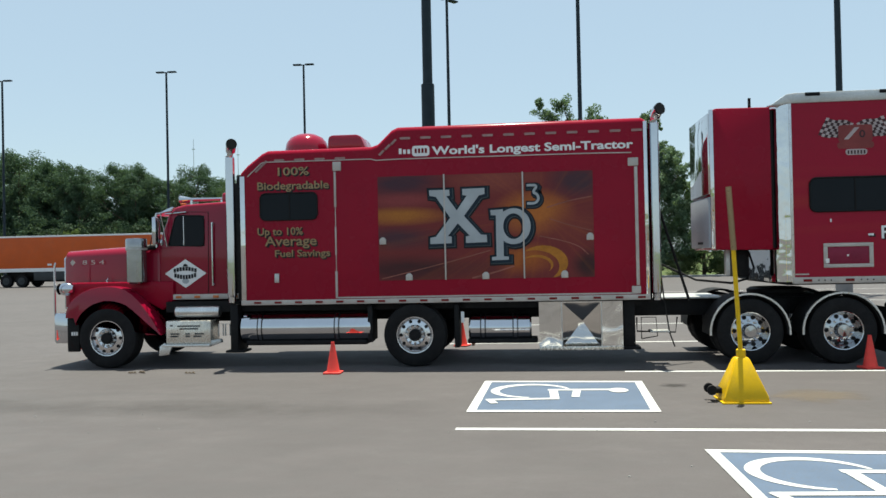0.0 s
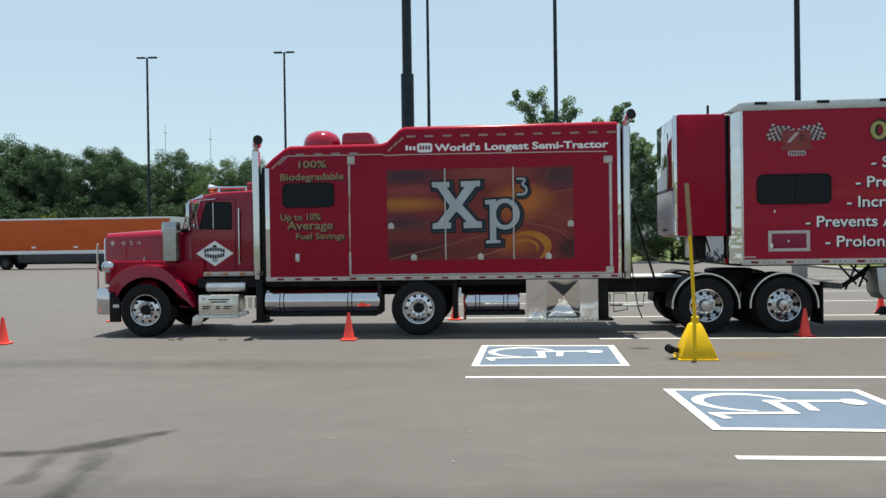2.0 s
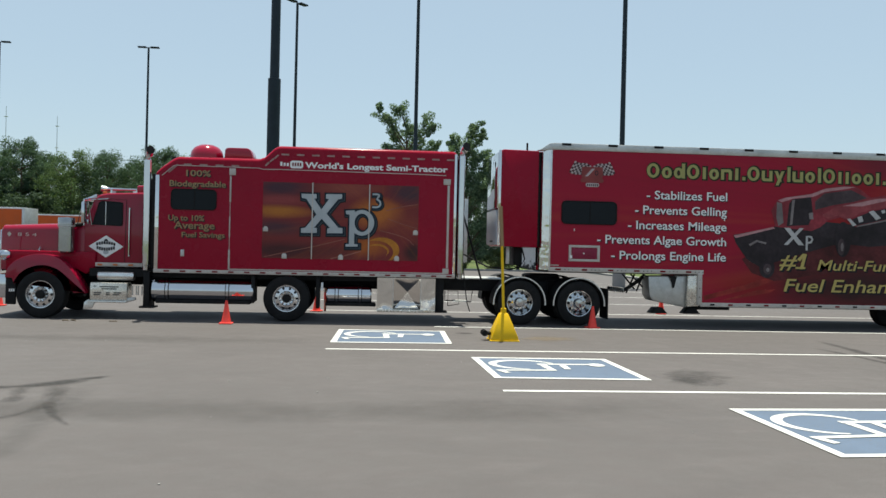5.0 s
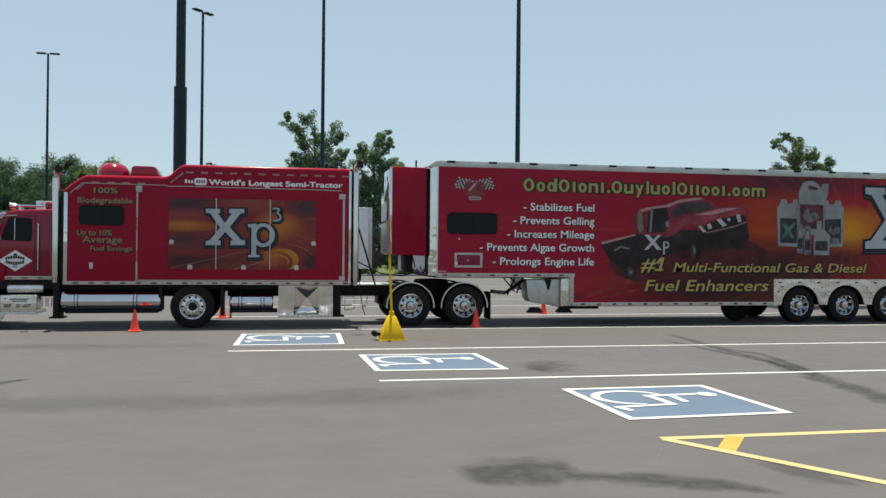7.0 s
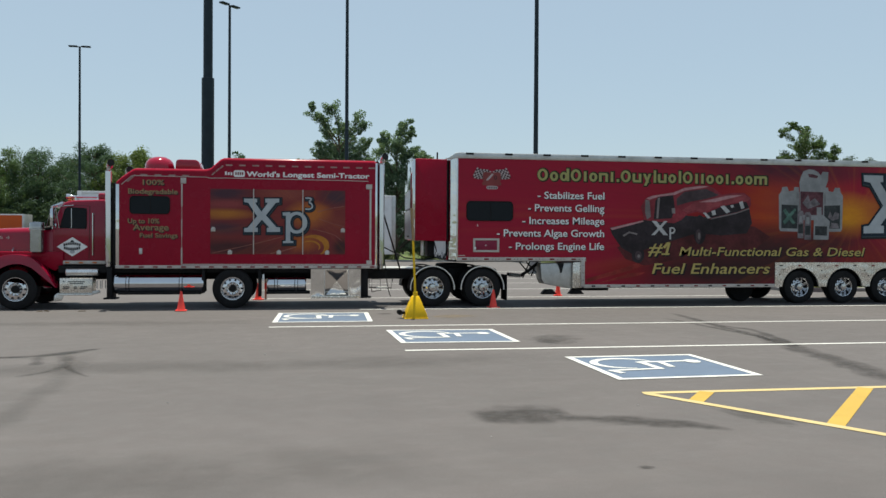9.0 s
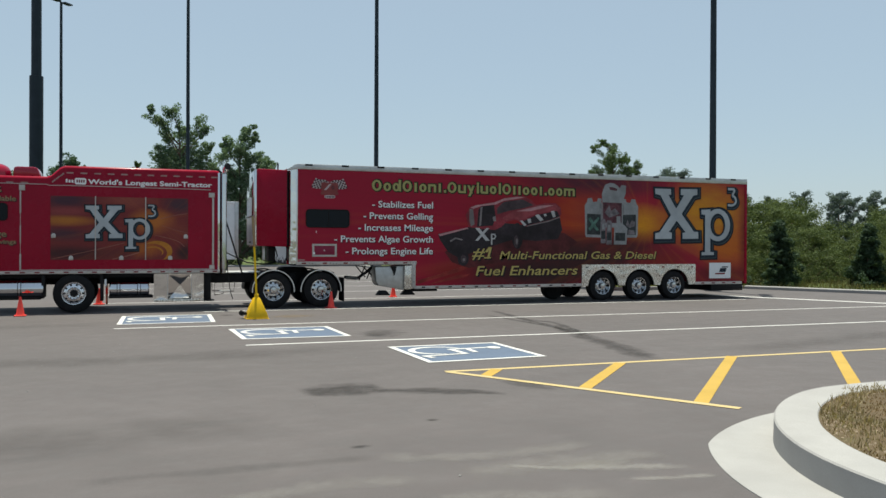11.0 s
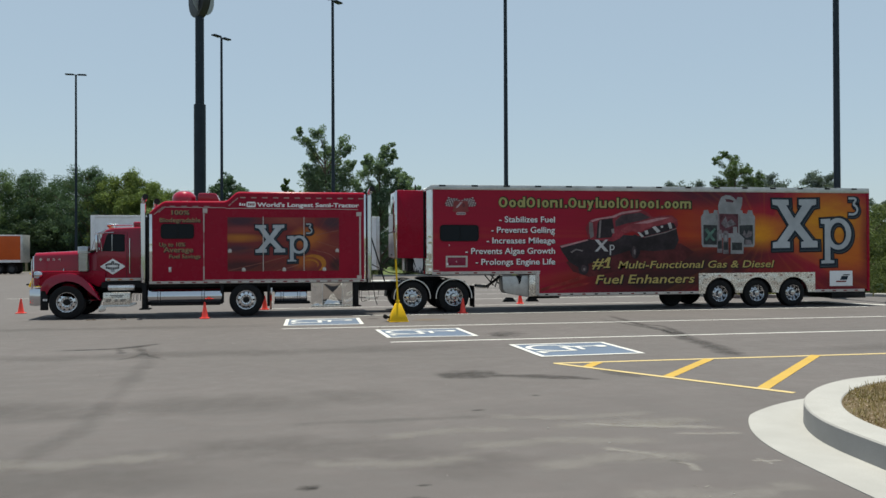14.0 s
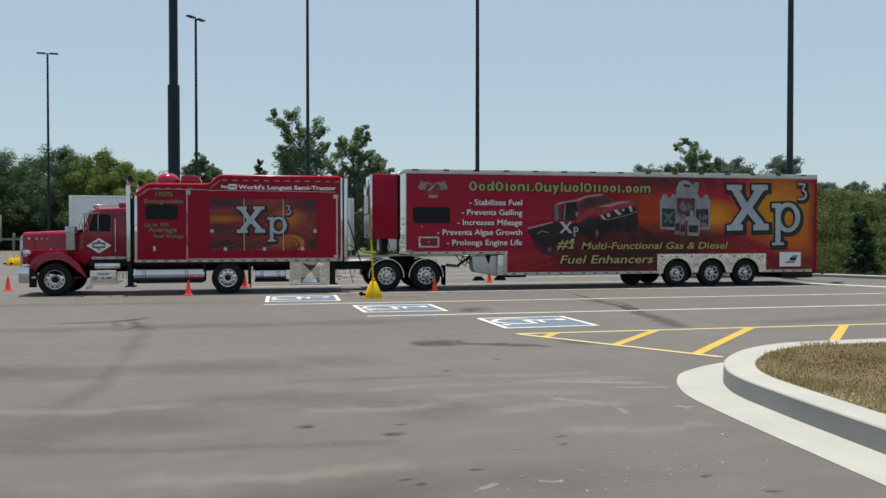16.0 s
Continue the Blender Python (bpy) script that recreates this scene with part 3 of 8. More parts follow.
def wheelchair_mark(a, b, c, d):
    """Blue field with a white border and the wheelchair sign, by its corners: far left, far right, near right, near left."""
    w, h = 2.18, 2.2
    mid = (sum(q[0] for q in (a, b, c, d)) / 4, sum(q[1] for q in (a, b, c, d)) / 4)
    root = thing("accessible_bay_mark", (*mid, 0), "blue painted square with white border and wheelchair sign", "road marking", "accessible bay marks")

    def on(x, y, z):
        u, v = x / w, y / h
        return [(1 - v) * ((1 - u) * a[k] + u * b[k]) + v * ((1 - u) * d[k] + u * c[k]) for k in (0, 1)] + [z]

    def sheet(name, pts, mat, z):
        bm = bmesh.new()
        bm.faces.new([bm.verts.new(on(x, y, z)) for x, y in pts])
        return part(name, bm, mat, root, "", -1)
    sheet("field", [(0, 0), (w, 0), (w, h), (0, h)], ROAD_BLUE, 0.004)
    e = 0.105
    for pts in ([(0, 0), (w, 0), (w, e), (0, e)], [(0, h - e), (w, h - e), (w, h), (0, h)], [(0, e), (e, e), (e, h - e), (0, h - e)], [(w - e, e), (w, e), (w, h - e), (w - e, h - e)]):
        sheet("border", pts, ROAD_WHITE, 0.008)
    # wheel: a broad open ring
    bm = bmesh.new()
    cx, cy, r1 = 0.68, 0.79, 0.525
    ring = []
    for i in range(31):
        q = radians(16 + 254 * i / 30)
        r0 = r1 - 0.04 - 0.085 * math.sin(math.pi * i / 30) ** 0.8
        ring.append([bm.verts.new(on(cx + r * math.cos(q), cy - r * math.sin(q), 0.008)) for r in (r0, r1)])
    for p, q in zip(ring, ring[1:]):
        bm.faces.new((p[0], p[1], q[1], q[0]))
    part("wheel_ring", bm, ROAD_WHITE, root, "", -1)

    lift = [0.0086]

    def bar(ax, ay, bx, by, t, name):
        lift[0] += 0.0006
        dv = Vector((bx - ax, by - ay)).normalized()
        q = Vector((-dv.y, dv.x)) * t / 2
        sheet(name, [(ax + q.x, ay + q.y), (ax - q.x, ay - q.y), (bx - q.x, by - q.y), (bx + q.x, by + q.y)], ROAD_WHITE, lift[0])
    bar(0.90, 0.74, 1.74, 0.71, 0.10, "torso")
    bar(0.97, 0.74, 1.00, 1.42, 0.11, "seat")
    bar(1.28, 0.74, 1.25, 1.26, 0.10, "arm")
    bar(1.04, 1.38, 0.17, 1.46, 0.095, "leg")
    bar(0.19, 1.42, 0.28, 1.70, 0.095, "foot")
    sheet("head_dot", [(1.81 + 0.125 * math.cos(q), 0.78 - 0.165 * math.sin(q)) for q in (2 * math.pi * i / 20 for i in range(20))], ROAD_WHITE, 0.0125)


for corners in (((0.21, 10.54), (2.37, 10.47), (2.288, 8.25), (0.119, 8.253)), ((2.39, 6.49), (4.54, 6.43), (4.565, 4.343), (2.436, 4.439)), ((4.735, 2.42), (6.84, 2.44), (6.86, 0.385), (4.765, 0.315))):
    wheelchair_mark(*corners)

Y_LABEL = "yellow painted line of a hatched no-parking zone"
stripe("hatch_line_1", (4.70, -0.585), (24.0, -0.85), 0.125, ROAD_CREAM, Y_LABEL)
stripe("hatch_line_2", (4.72, -0.62), (6.88, -4.20), 0.125, ROAD_CREAM, Y_LABEL, 0.006)
for k, (a, c) in enumerate((((5.06, -1.18), (5.50, -0.62)), ((5.86, -2.50), (7.60, -0.66)), ((6.63, -3.82), (9.80, -0.60)), ((9.25, -3.62), (11.98, -0.66)), ((11.6, -3.6), (14.4, -0.72)), ((14.0, -3.6), (16.8, -0.72)))):
    stripe("hatch_bar_%d" % (k + 1), a, c, 0.175, ROAD_YELLOW, "broad yellow diagonal bar of a no-parking zone", 0.005)


def stain(at, size, turn, mat, label):
    """A soft dark or pale spot on the asphalt."""
    b = bmesh.new()
    b.faces.new([b.verts.new((1.5 * math.cos(a), 1.5 * math.sin(a), 0)) for a in (2 * math.pi * i / 24 for i in range(24))])
    ob = solo("stain", b, mat, label, "stain", "structure")
    ob.matrix_basis = pose(at[0], at[1], at[2] if len(at) > 2 else 0.0025, 0, 0, turn) @ Matrix.Diagonal((size[0], size[1], 1, 1))


def smear_material(name, col, strength, grain):
    """A soft band: full along the middle of a strip, uneven and fading to its edges and ends."""
    m, nt, p = nodes_of(name)
    uv = nt.nodes.new("ShaderNodeUVMap")
    uv.uv_map = "band"
    sep = nt.nodes.new("ShaderNodeSeparateXYZ")
    nt.links.new(uv.outputs[0], sep.inputs[0])
    v = coords(nt)
    across = math_of(nt, "ABSOLUTE", sep.outputs[1], 0)
    rough_edge = math_of(nt, "ADD", across, remap(nt, noise_of(nt, v, grain, 6, 0.68), 0.25, 0.75, -0.6, 0.6))
    fac = math_of(nt, "MULTIPLY", remap(nt, rough_edge, 0.85, 0.15, 0, strength), remap(nt, across, 1.0, 0.7))
    ends = math_of(nt, "MINIMUM", remap(nt, sep.outputs[0], 0.0, 0.12), remap(nt, sep.outputs[0], 1.0, 0.88))
    fac = math_of(nt, "MULTIPLY", math_of(nt, "MULTIPLY", fac, ends), remap(nt, noise_of(nt, v, grain * 5, 4), 0.3, 0.6, 0.55, 1))
    p.inputs["Base Color"].default_value = (*col, 1)
    p.inputs["Roughness"].default_value = 0.85
    p.inputs["Specular IOR Level"].default_value = 0.08
    tr, mx = nt.nodes.new("ShaderNodeBsdfTransparent"), nt.nodes.new("ShaderNodeMixShader")
    nt.links.new(fac, mx.inputs[0])
    nt.links.new(tr.outputs[0], mx.inputs[1])
    nt.links.new(p.outputs[0], mx.inputs[2])
    nt.links.new(mx.outputs[0], nt.nodes["Material Output"].inputs["Surface"])
    return m


smear_count = [0]


def smear(path, width, mat, label):
    """A strip of dirt or tyre film along a line, with its band's own coordinates; width is half its breadth, one or one for each point."""
    smear_count[0] += 1
    z = 0.0018 + 0.0004 * (smear_count[0] % 4)
    breadth = width if isinstance(width, tuple) else (width,) * len(path)
    pts, half = [], []
    for j, (p, q) in enumerate(zip(path, path[1:])):
        for k in range(6):
            pts.append(Vector(p).lerp(Vector(q), k / 6))
            half.append(breadth[j] + (breadth[j + 1] - breadth[j]) * k / 6)
    pts.append(Vector(path[-1]))
    half.append(breadth[-1])
    b = bmesh.new()
    uvl = b.loops.layers.uv.new("band")
    rows = []
    for i, p in enumerate(pts):
        d = (pts[min(i + 1, len(pts) - 1)] - pts[max(i - 1, 0)]).normalized()
        n = Vector((-d.y, d.x)) * half[i]
        rows.append((b.verts.new((p.x + n.x, p.y + n.y, z)), b.verts.new((p.x - n.x, p.y - n.y, z))))
    last = len(rows) - 1
    for i in range(last):
        f = b.faces.new((rows[i][0], rows[i][1], rows[i + 1][1], rows[i + 1][0]))
        for lp, u, w in zip(f.loops, (i, i, i + 1, i + 1), (1, -1, -1, 1)):
            lp[uvl].uv = (u / last, w)
    solo("stain", b, mat, label, "stain", "structure")


DARK_STAIN = [stain_material("oil_stain_%s" % "abc"[i], (0.032, 0.031, 0.031), 0.48, 3.1 * i) for i in range(3)]
SOFT_STAIN = stain_material("soft_damp_stain", (0.042, 0.041, 0.041), 0.30, 5.0)
PALE_STAIN = stain_material("pale_dust", (0.21, 0.20, 0.185), 0.36, 7.0)
DUST = stain_material("brown_dust", (0.17, 0.135, 0.10), 0.5, 4.0)
SKID = smear_material("tyre_skid_film", (0.034, 0.033, 0.034), 0.45, 2.4)
NEAR_SPILL = smear_material("dark_damp_spill", (0.030, 0.030, 0.031), 0.6, 1.6)
WORN = smear_material("dark_worn_asphalt", (0.046, 0.043, 0.043), 0.16, 1.1)
DRIED = smear_material("thin_dried_run", (0.040, 0.039, 0.039), 0.36, 2.2)
SPILL = smear_material("dried_dark_spill", (0.036, 0.034, 0.034), 0.5, 1.5)
FILM = smear_material("faint_tyre_film", (0.042, 0.042, 0.042), 0.13, 1.2)
WIDE_FILM = smear_material("wide_faint_film", (0.052, 0.050, 0.049), 0.17, 0.6)
for path, width, mat in (([(9.95, 9.6), (9.7, 7.83), (9.5, 6.46), (9.43, 5.07), (9.2, 3.8)], 0.17, SKID),
                         ([(9.15, 8.34), (9.25, 6.2), (9.32, 4.6), (9.1, 3.3)], 0.13, SKID),
                         ([(9.55, 6.8), (9.85, 5.7), (9.45, 4.0), (9.1, 2.9)], 0.15, SKID),
                         ([(9.35, 4.5), (8.94, 2.62), (8.72, 1.22), (8.5, 0.3), (8.4, -0.5)], 0.36, SKID),
                         ([(2.40, -1.56), (2.8, -1.52), (3.15, -1.5), (3.48, -1.52)], (0.35, 0.62, 0.60, 0.25), SPILL), ([(3.05, -1.66), (3.6, -1.82), (4.0, -2.02), (4.4, -2.2), (4.8, -2.52)], (0.20, 0.26, 0.32, 0.26, 0.10), SPILL),
                         ([(-2.6, 4.0), (-2.3, 1.3), (-2.15, -2.6), (-2.1, -4.5), (-2.45, -6.9)], 0.26, FILM),
                         ([(-2.46, 4.42), (-2.70, 4.12), (-2.95, 3.80), (-3.25, 3.58), (-3.7, 3.50), (-4.5, 3.42)], (0.06, 0.20, 0.26, 0.20, 0.14, 0.10), NEAR_SPILL), ([(-2.92, 3.75), (-2.70, 3.1), (-2.55, 2.5), (-2.66, 2.0), (-2.95, 1.6)], (0.22, 0.18, 0.15, 0.12, 0.08), DRIED), ([(-3.2, 3.5), (-3.05, 3.0), (-3.0, 2.6)], 0.14, DRIED), ([(-2.55, 2.5), (-2.3, 1.95), (-2.0, 1.5)], (0.10, 0.07, 0.04), DRIED),
                         ([(0.0, -4.8), (1.2, -4.83), (2.5, -4.85)], 0.16, FILM), ([(-2.8, -7.7), (-1.0, -8.0), (1.3, -8.25)], 0.18, FILM),
                         ([(-9, 2.0), (-4, 2.3), (1.5, 2.2), (4.5, 2.6)], 0.8, WIDE_FILM), ([(-8, -3.0), (-3, -3.4), (2, -3.2)], 0.9, WIDE_FILM),
                         ([(-7, -9.6), (-2, -10.0), (3.0, -9.4)], 0.7, WIDE_FILM), ([(-7.5, -6.2), (-3.5, -7.0), (-0.4, -6.6)], 1.3, WORN), ([(-4.0, -9.4), (-1.2, -10.0), (1.4, -9.7)], 1.1, WORN), ([(-8.5, -1.6), (-5.5, -2.6), (-3.2, -3.6)], 1.3, WORN), ([(-1.0, -5.6), (0.8, -6.2), (2.2, -7.4)], 0.8, WORN), ([(-12, 8.2), (-6, 8.6), (0, 8.4)], 0.7, WIDE_FILM), ([(10, -0.1), (16, 1.2), (22, 1.4)], 0.7, WIDE_FILM)):
    smear(path, width, mat, "dark uneven tyre and oil film on the asphalt")
for at, size, turn, mat in (
                            ((5.3, 4.7), (0.62, 0.85), -20, SOFT_STAIN), ((5.1, 4.3), (0.4, 0.5), 10, SOFT_STAIN), ((5.35, -2.0), (0.3, 0.6), 25, SOFT_STAIN),
                            ((2.4, -4.45), (0.12, 0.07), 0, DARK_STAIN[2]), ((3.4, -3.6), (0.09, 0.07), 0, DARK_STAIN[1]), ((0.26, -7.4), (0.14, 0.1), 0, DARK_STAIN[0]), ((1.05, -7.9), (0.16, 0.1), 0, DARK_STAIN[1]),
                            ((4.1, -5.68), (0.5, 0.16), 3, PALE_STAIN),
                            ((4.3, 9.3), (0.75, 0.55), 3, DUST), ((3.31, 4.94), (0.42, 0.40), 0, DARK_STAIN[2]), ((2.75, 10.11), (0.25, 0.2), 0, DARK_STAIN[0])):
    stain(at, size, turn, mat, "soft dirty patch on the asphalt")
SCUFF = smear_material("pale_scuff", (0.24, 0.23, 0.22), 0.5, 5.5)
for path, width in (([(3.3, -5.45), (3.8, -5.7), (4.3, -5.86), (4.82, -6.02)], (0.05, 0.10, 0.16, 0.10)), ([(4.1, -6.15), (4.5, -6.25), (4.85, -6.3)], 0.08), ([(3.1, -6.6), (3.4, -6.85), (3.6, -7.1)], 0.10), ([(3.55, -7.15), (3.66, -7.4), (3.6, -7.6)], 0.08), ([(4.26, -7.36), (4.38, -7.41), (4.56, -7.42)], 0.05), ([(4.36, -7.28), (4.39, -7.40), (4.38, -7.54)], 0.05), ([(1.9, -9.62), (2.0, -9.68), (2.1, -9.66)], 0.05), ([(1.36, -9.74), (1.46, -9.70), (1.56, -9.6)], 0.05)):
    smear(path, width, SCUFF, "pale chalky scuff on the asphalt")
# fine curved scratches in chalky bunches
sr = random.Random(23)
scratch = bmesh.new()
for cx, cy, n, spread in ((3.05, -9.62, 12, 0.22), (2.60, -9.85, 11, 0.25), (3.50, -8.35, 6, 0.14), (3.45, -9.11, 6, 0.16), (3.66, -9.52, 4, 0.1), (1.95, -9.68, 5, 0.12), (1.42, -9.72, 4, 0.12), (2.01, -8.71, 2, 0.05), (2.75, -10.4, 6, 0.3), (3.4, -10.3, 5, 0.3)):
    for k in range(n):
        x, y, a = cx + sr.gauss(0, spread), cy + sr.gauss(0, spread), sr.uniform(0, 6.283)
        ln, w, bend = sr.uniform(0.006, 0.020), sr.uniform(0.002, 0.006), sr.uniform(-60, 60)
        row = []
        for i in range(5):
            q = a + bend * ln * i / 4
            row.append((scratch.verts.new((x - w * math.sin(q), y + w * math.cos(q), 0.0035)), scratch.verts.new((x + w * math.sin(q), y - w * math.cos(q), 0.0035))))
            x, y = x + ln * math.cos(q), y + ln * math.sin(q)
        for p, q in zip(row, row[1:]):
            scratch.faces.new((p[0], p[1], q[1], q[0]))
solo("chalk_scratches", scratch, CHALK_MARK, "fine pale curved scratches on the asphalt", "scratches", "stuff")
CHALK = smear_material("thin_chalky_film", (0.20, 0.189, 0.184), 0.42, 3.4)
for path, width in (([(2.4, -4.9), (3.4, -5.15), (4.5, -5.05)], 0.22), ([(2.9, -5.6), (3.9, -5.5), (4.9, -5.6)], 0.30), ([(1.7, -6.3), (2.8, -6.2), (3.9, -6.5)], 0.26), ([(2.2, -7.2), (3.1, -7.0), (4.0, -7.15)], 0.30), ([(1.0, -5.7), (1.9, -5.5), (2.6, -5.6)], 0.22), ([(2.6, -8.1), (3.5, -8.3), (4.4, -8.2)], 0.28), ([(0.2, -6.6), (1.1, -6.8), (1.9, -6.7)], 0.25), ([(-3.2, -5.9), (-2.0, -6.2), (-0.8, -6.0)], 0.30), ([(-1.4, -8.9), (0.0, -9.1), (1.2, -8.9)], 0.30), ([(-4.6, -8.4), (-3.4, -8.7), (-2.2, -8.5)], 0.3)):
    smear(path, width, CHALK, "thin pale chalky streak on the asphalt")
for k, (x, y) in enumerate(((0.29, -7.42), (1.19, -7.52), (2.58, -8.35), (2.50, -8.62), (1.50, -9.22), (0.91, -9.36), (1.00, -9.50), (3.22, -9.81), (3.50, -10.27))):
    stain((x, y), (0.075 + 0.015 * (k % 3), 0.04), 10 * (k % 4) - 10, DARK_STAIN[k % 3], "small dark oil drip on the asphalt")
rng = random.Random(5)
bits = bmesh.new()
crumbs = [(2.20, -6.54), (2.90, -5.63), (0.43, -8.17), (1.32, -9.11), (2.03, -8.69), (1.52, -8.78), (2.79, -9.00), (3.54, -8.29), (2.65, -9.63), (2.58, -9.74), (2.70, -9.93), (1.44, -7.27), (3.32, -9.91), (3.62, -9.09), (3.70, -9.48)]
crumbs += [(rng.uniform(-7, 4.5), rng.uniform(-13, 9)) for k in range(60)]
for x, y in crumbs:
    r = rng.uniform(0.004, 0.010)
    block(x - r, x + r, y - r * 0.8, y + r * 0.8, 0.0, r, r * 0.3, bits, 1)
curl = [(4.12 + 0.035 * math.cos(q), -8.67 + 0.045 * math.sin(q), 0.006) for q in (radians(60 + 24 * k) for k in range(9))]
tube(curl, 0.005, 6, bits)
solo("pale_grit", bits, CONCRETE, "scattered pale grit and litter crumbs on the asphalt", "grit", "stuff")
for x, y, w, turn in ((-5.50, 11.50, 0.06, 0.2), (-5.36, 11.55, 0.05, -0.3), (-4.52, 11.45, 0.08, 0.1)):
    scrap = bmesh.new()
    c, sn = math.cos(turn), math.sin(turn)
    for k in range(3):
        ox = (k - 1) * w * 0.7
        tube([(x + ox * c - 0.02, y + ox * sn, 0.010), (x + ox * c, y + ox * sn + 0.012, 0.028), (x + ox * c + 0.035, y + ox * sn - 0.01, 0.008)], 0.010, 6, scrap, [0.006, 0.014, 0.005])
    solo("debris_scrap", scrap, BARK, "small dark scrap of debris on the asphalt beside the tractor", "debris", "", "debris beside the tractor")

# ---- wheels ----
def wheel_meshes():
    tyre = lathe([(0.285, 0.02), (0.30, -0.005), (0.36, -0.02), (0.45, -0.018), (0.497, 0.0), (0.512, 0.03), (0.515, 0.05)] + [p for k in range(4) for p in ((0.515, 0.07 + 0.05 * k), (0.503, 0.075 + 0.05 * k), (0.503, 0.085 + 0.05 * k), (0.515, 0.09 + 0.05 * k))] + [(0.512, 0.27), (0.49, 0.295), (0.40, 0.30), (0.285, 0.28)], 40, caps=False)
    out = {"tyre": mesh_of(tyre, "tyre", RUBBER)}
    flat_rim = lathe([(0.302, -0.004), (0.298, -0.018), (0.284, -0.016), (0.276, 0.030), (0.266, 0.052), (0.256, 0.045), (0.250, 0.020), (0.205, 0.006), (0.165, 0.000), (0.150, 0.012), (0.095, 0.012), (0.092, -0.03), (0.070, -0.045), (0.0, -0.046)], 48, caps=False)
    out["rim_flat"] = mesh_of(flat_rim, "rim", POLISHED)
    dish = lathe([(0.302, -0.004), (0.298, -0.018), (0.284, -0.012), (0.272, 0.06), (0.258, 0.105), (0.235, 0.10), (0.180, 0.082), (0.150, 0.075), (0.118, 0.07), (0.105, 0.0), (0.090, -0.030), (0.0, -0.036)], 48, caps=False)
    out["rim_dish"] = mesh_of(dish, "rim", RIM_STEEL)
    for key, rr, y0, y1, r in (("holes_flat", 0.226, 0.03, 0.004, 0.028), ("holes_dish", 0.218, 0.11, 0.082, 0.034)):
        b = bmesh.new()
        for i in range(10):
            a = 2 * math.pi * i / 10
            lathe([(r, y0), (r, y1), (0.0, y1 - 0.0005)], 12, (rr * math.cos(a), 0, rr * math.sin(a)), "y", b)
        out[key] = mesh_of(b, "vent_holes", BLACK)
    for key, rr, yy in (("nuts_flat", 0.128, 0.012), ("nuts_dish", 0.165, 0.068)):
        b = bmesh.new()
        for i in range(10):
            a = 2 * math.pi * (i + 0.5) / 10
            lathe([(0.021, yy), (0.019, yy - 0.03), (0.0, yy - 0.04)], 6, (rr * math.cos(a), 0, rr * math.sin(a)), "y", b)
        out[key] = mesh_of(b, "wheel_nuts", CHROME if key == "nuts_dish" else DULL_ALU)
    hub = lathe([(0.098, 0.0), (0.096, -0.04), (0.078, -0.06), (0.0, -0.062)], 20)
    out["hub"] = mesh_of(hub, "hub_cap", BLACK)
    for key in ("holes_flat", "holes_dish"):
        out[key].update()
    for me in out.values():
        for f in me.polygons:
            f.use_smooth = True
        smooth(me, 40)
    return out


WHEEL = wheel_meshes()
WHEEL["drum"] = mesh_of(lathe([(0.0, 0.14), (0.284, 0.14), (0.284, 0.16)], 24), "brake_drum", BLACK)


def wheel(parent, x, kind, y=F + 0.02, z=0.515, size=1.0, dual=False, far_side=True):
    """One wheel with its tyre as the near side shows it; a second tyre behind it for duals, and its twin across the axle."""
    w = hang(new("wheel", WHEEL["rim_" + kind]), parent)
    w.location, w.scale = (x, y, z), (size, 1, size)
    for key, nm in (("tyre", "tyre"), ("drum", "brake_drum"), ("holes_" + kind, "vent_holes"), ("nuts_" + kind, "wheel_nuts")) + ((("hub", "hub_cap"),) if kind == "flat" else ()):
        c = tagged(new(nm, WHEEL[key]), kind="stuff" if nm in ("vent_holes", "wheel_nuts") else "")
        c.parent = w
    if dual:
        c = new("tyre", WHEEL["tyre"])
        c.parent, c.location = w, (0, 0.33, 0)
    if far_side:
        f = hang(new("wheel", WHEEL["rim_" + kind]), parent)
        f.location, f.scale, f.rotation_euler = (x, 2 * F + DEEP - y, z), (size, 1, size), (0, 0, math.pi)
        c = new("tyre", WHEEL["tyre"])
        c.parent = f
        if dual:
            c = new("tyre", WHEEL["tyre"])
            c.parent, c.location = f, (0, 0.33, 0)


def arc_band(cx, cz, r0, r1, a0, a1, y0, y1, n=18, bm=None):
    """A curved fender: a band between two radii, pushed out along y."""
    pts = [(cx + r1 * math.cos(radians(a0 + (a1 - a0) * i / n)), cz + r1 * math.sin(radians(a0 + (a1 - a0) * i / n))) for i in range(n + 1)]
    pts += [(cx + r0 * math.cos(radians(a1 + (a0 - a1) * i / n)), cz + r0 * math.sin(radians(a1 + (a0 - a1) * i / n))) for i in range(n + 1)]
    return prism(pts, y0, y1, 0, bm)


# ---- tractor ----
tractor = thing("semi_tractor", (-1.0, F + DEEP / 2, 0), "red long-nosed semi tractor with a very long sleeper and chrome trim", "truck")
MID = F + DEEP / 2
CAB = 12.48                    # near side of cab and hood


def loft(sections, bm=None):
    """A skin through sections with the same number of points, closed at both ends."""
    b = bm or bmesh.new()
    rows = [[b.verts.new(p) for p in s] for s in sections]
    n = len(rows[0])
    for r0, r1 in zip(rows, rows[1:]):
        for i in range(n):
            b.faces.new((r0[i], r0[(i + 1) % n], r1[(i + 1) % n], r1[i]))
    b.faces.new(rows[0])
    b.faces.new(rows[-1][::-1])
    return b


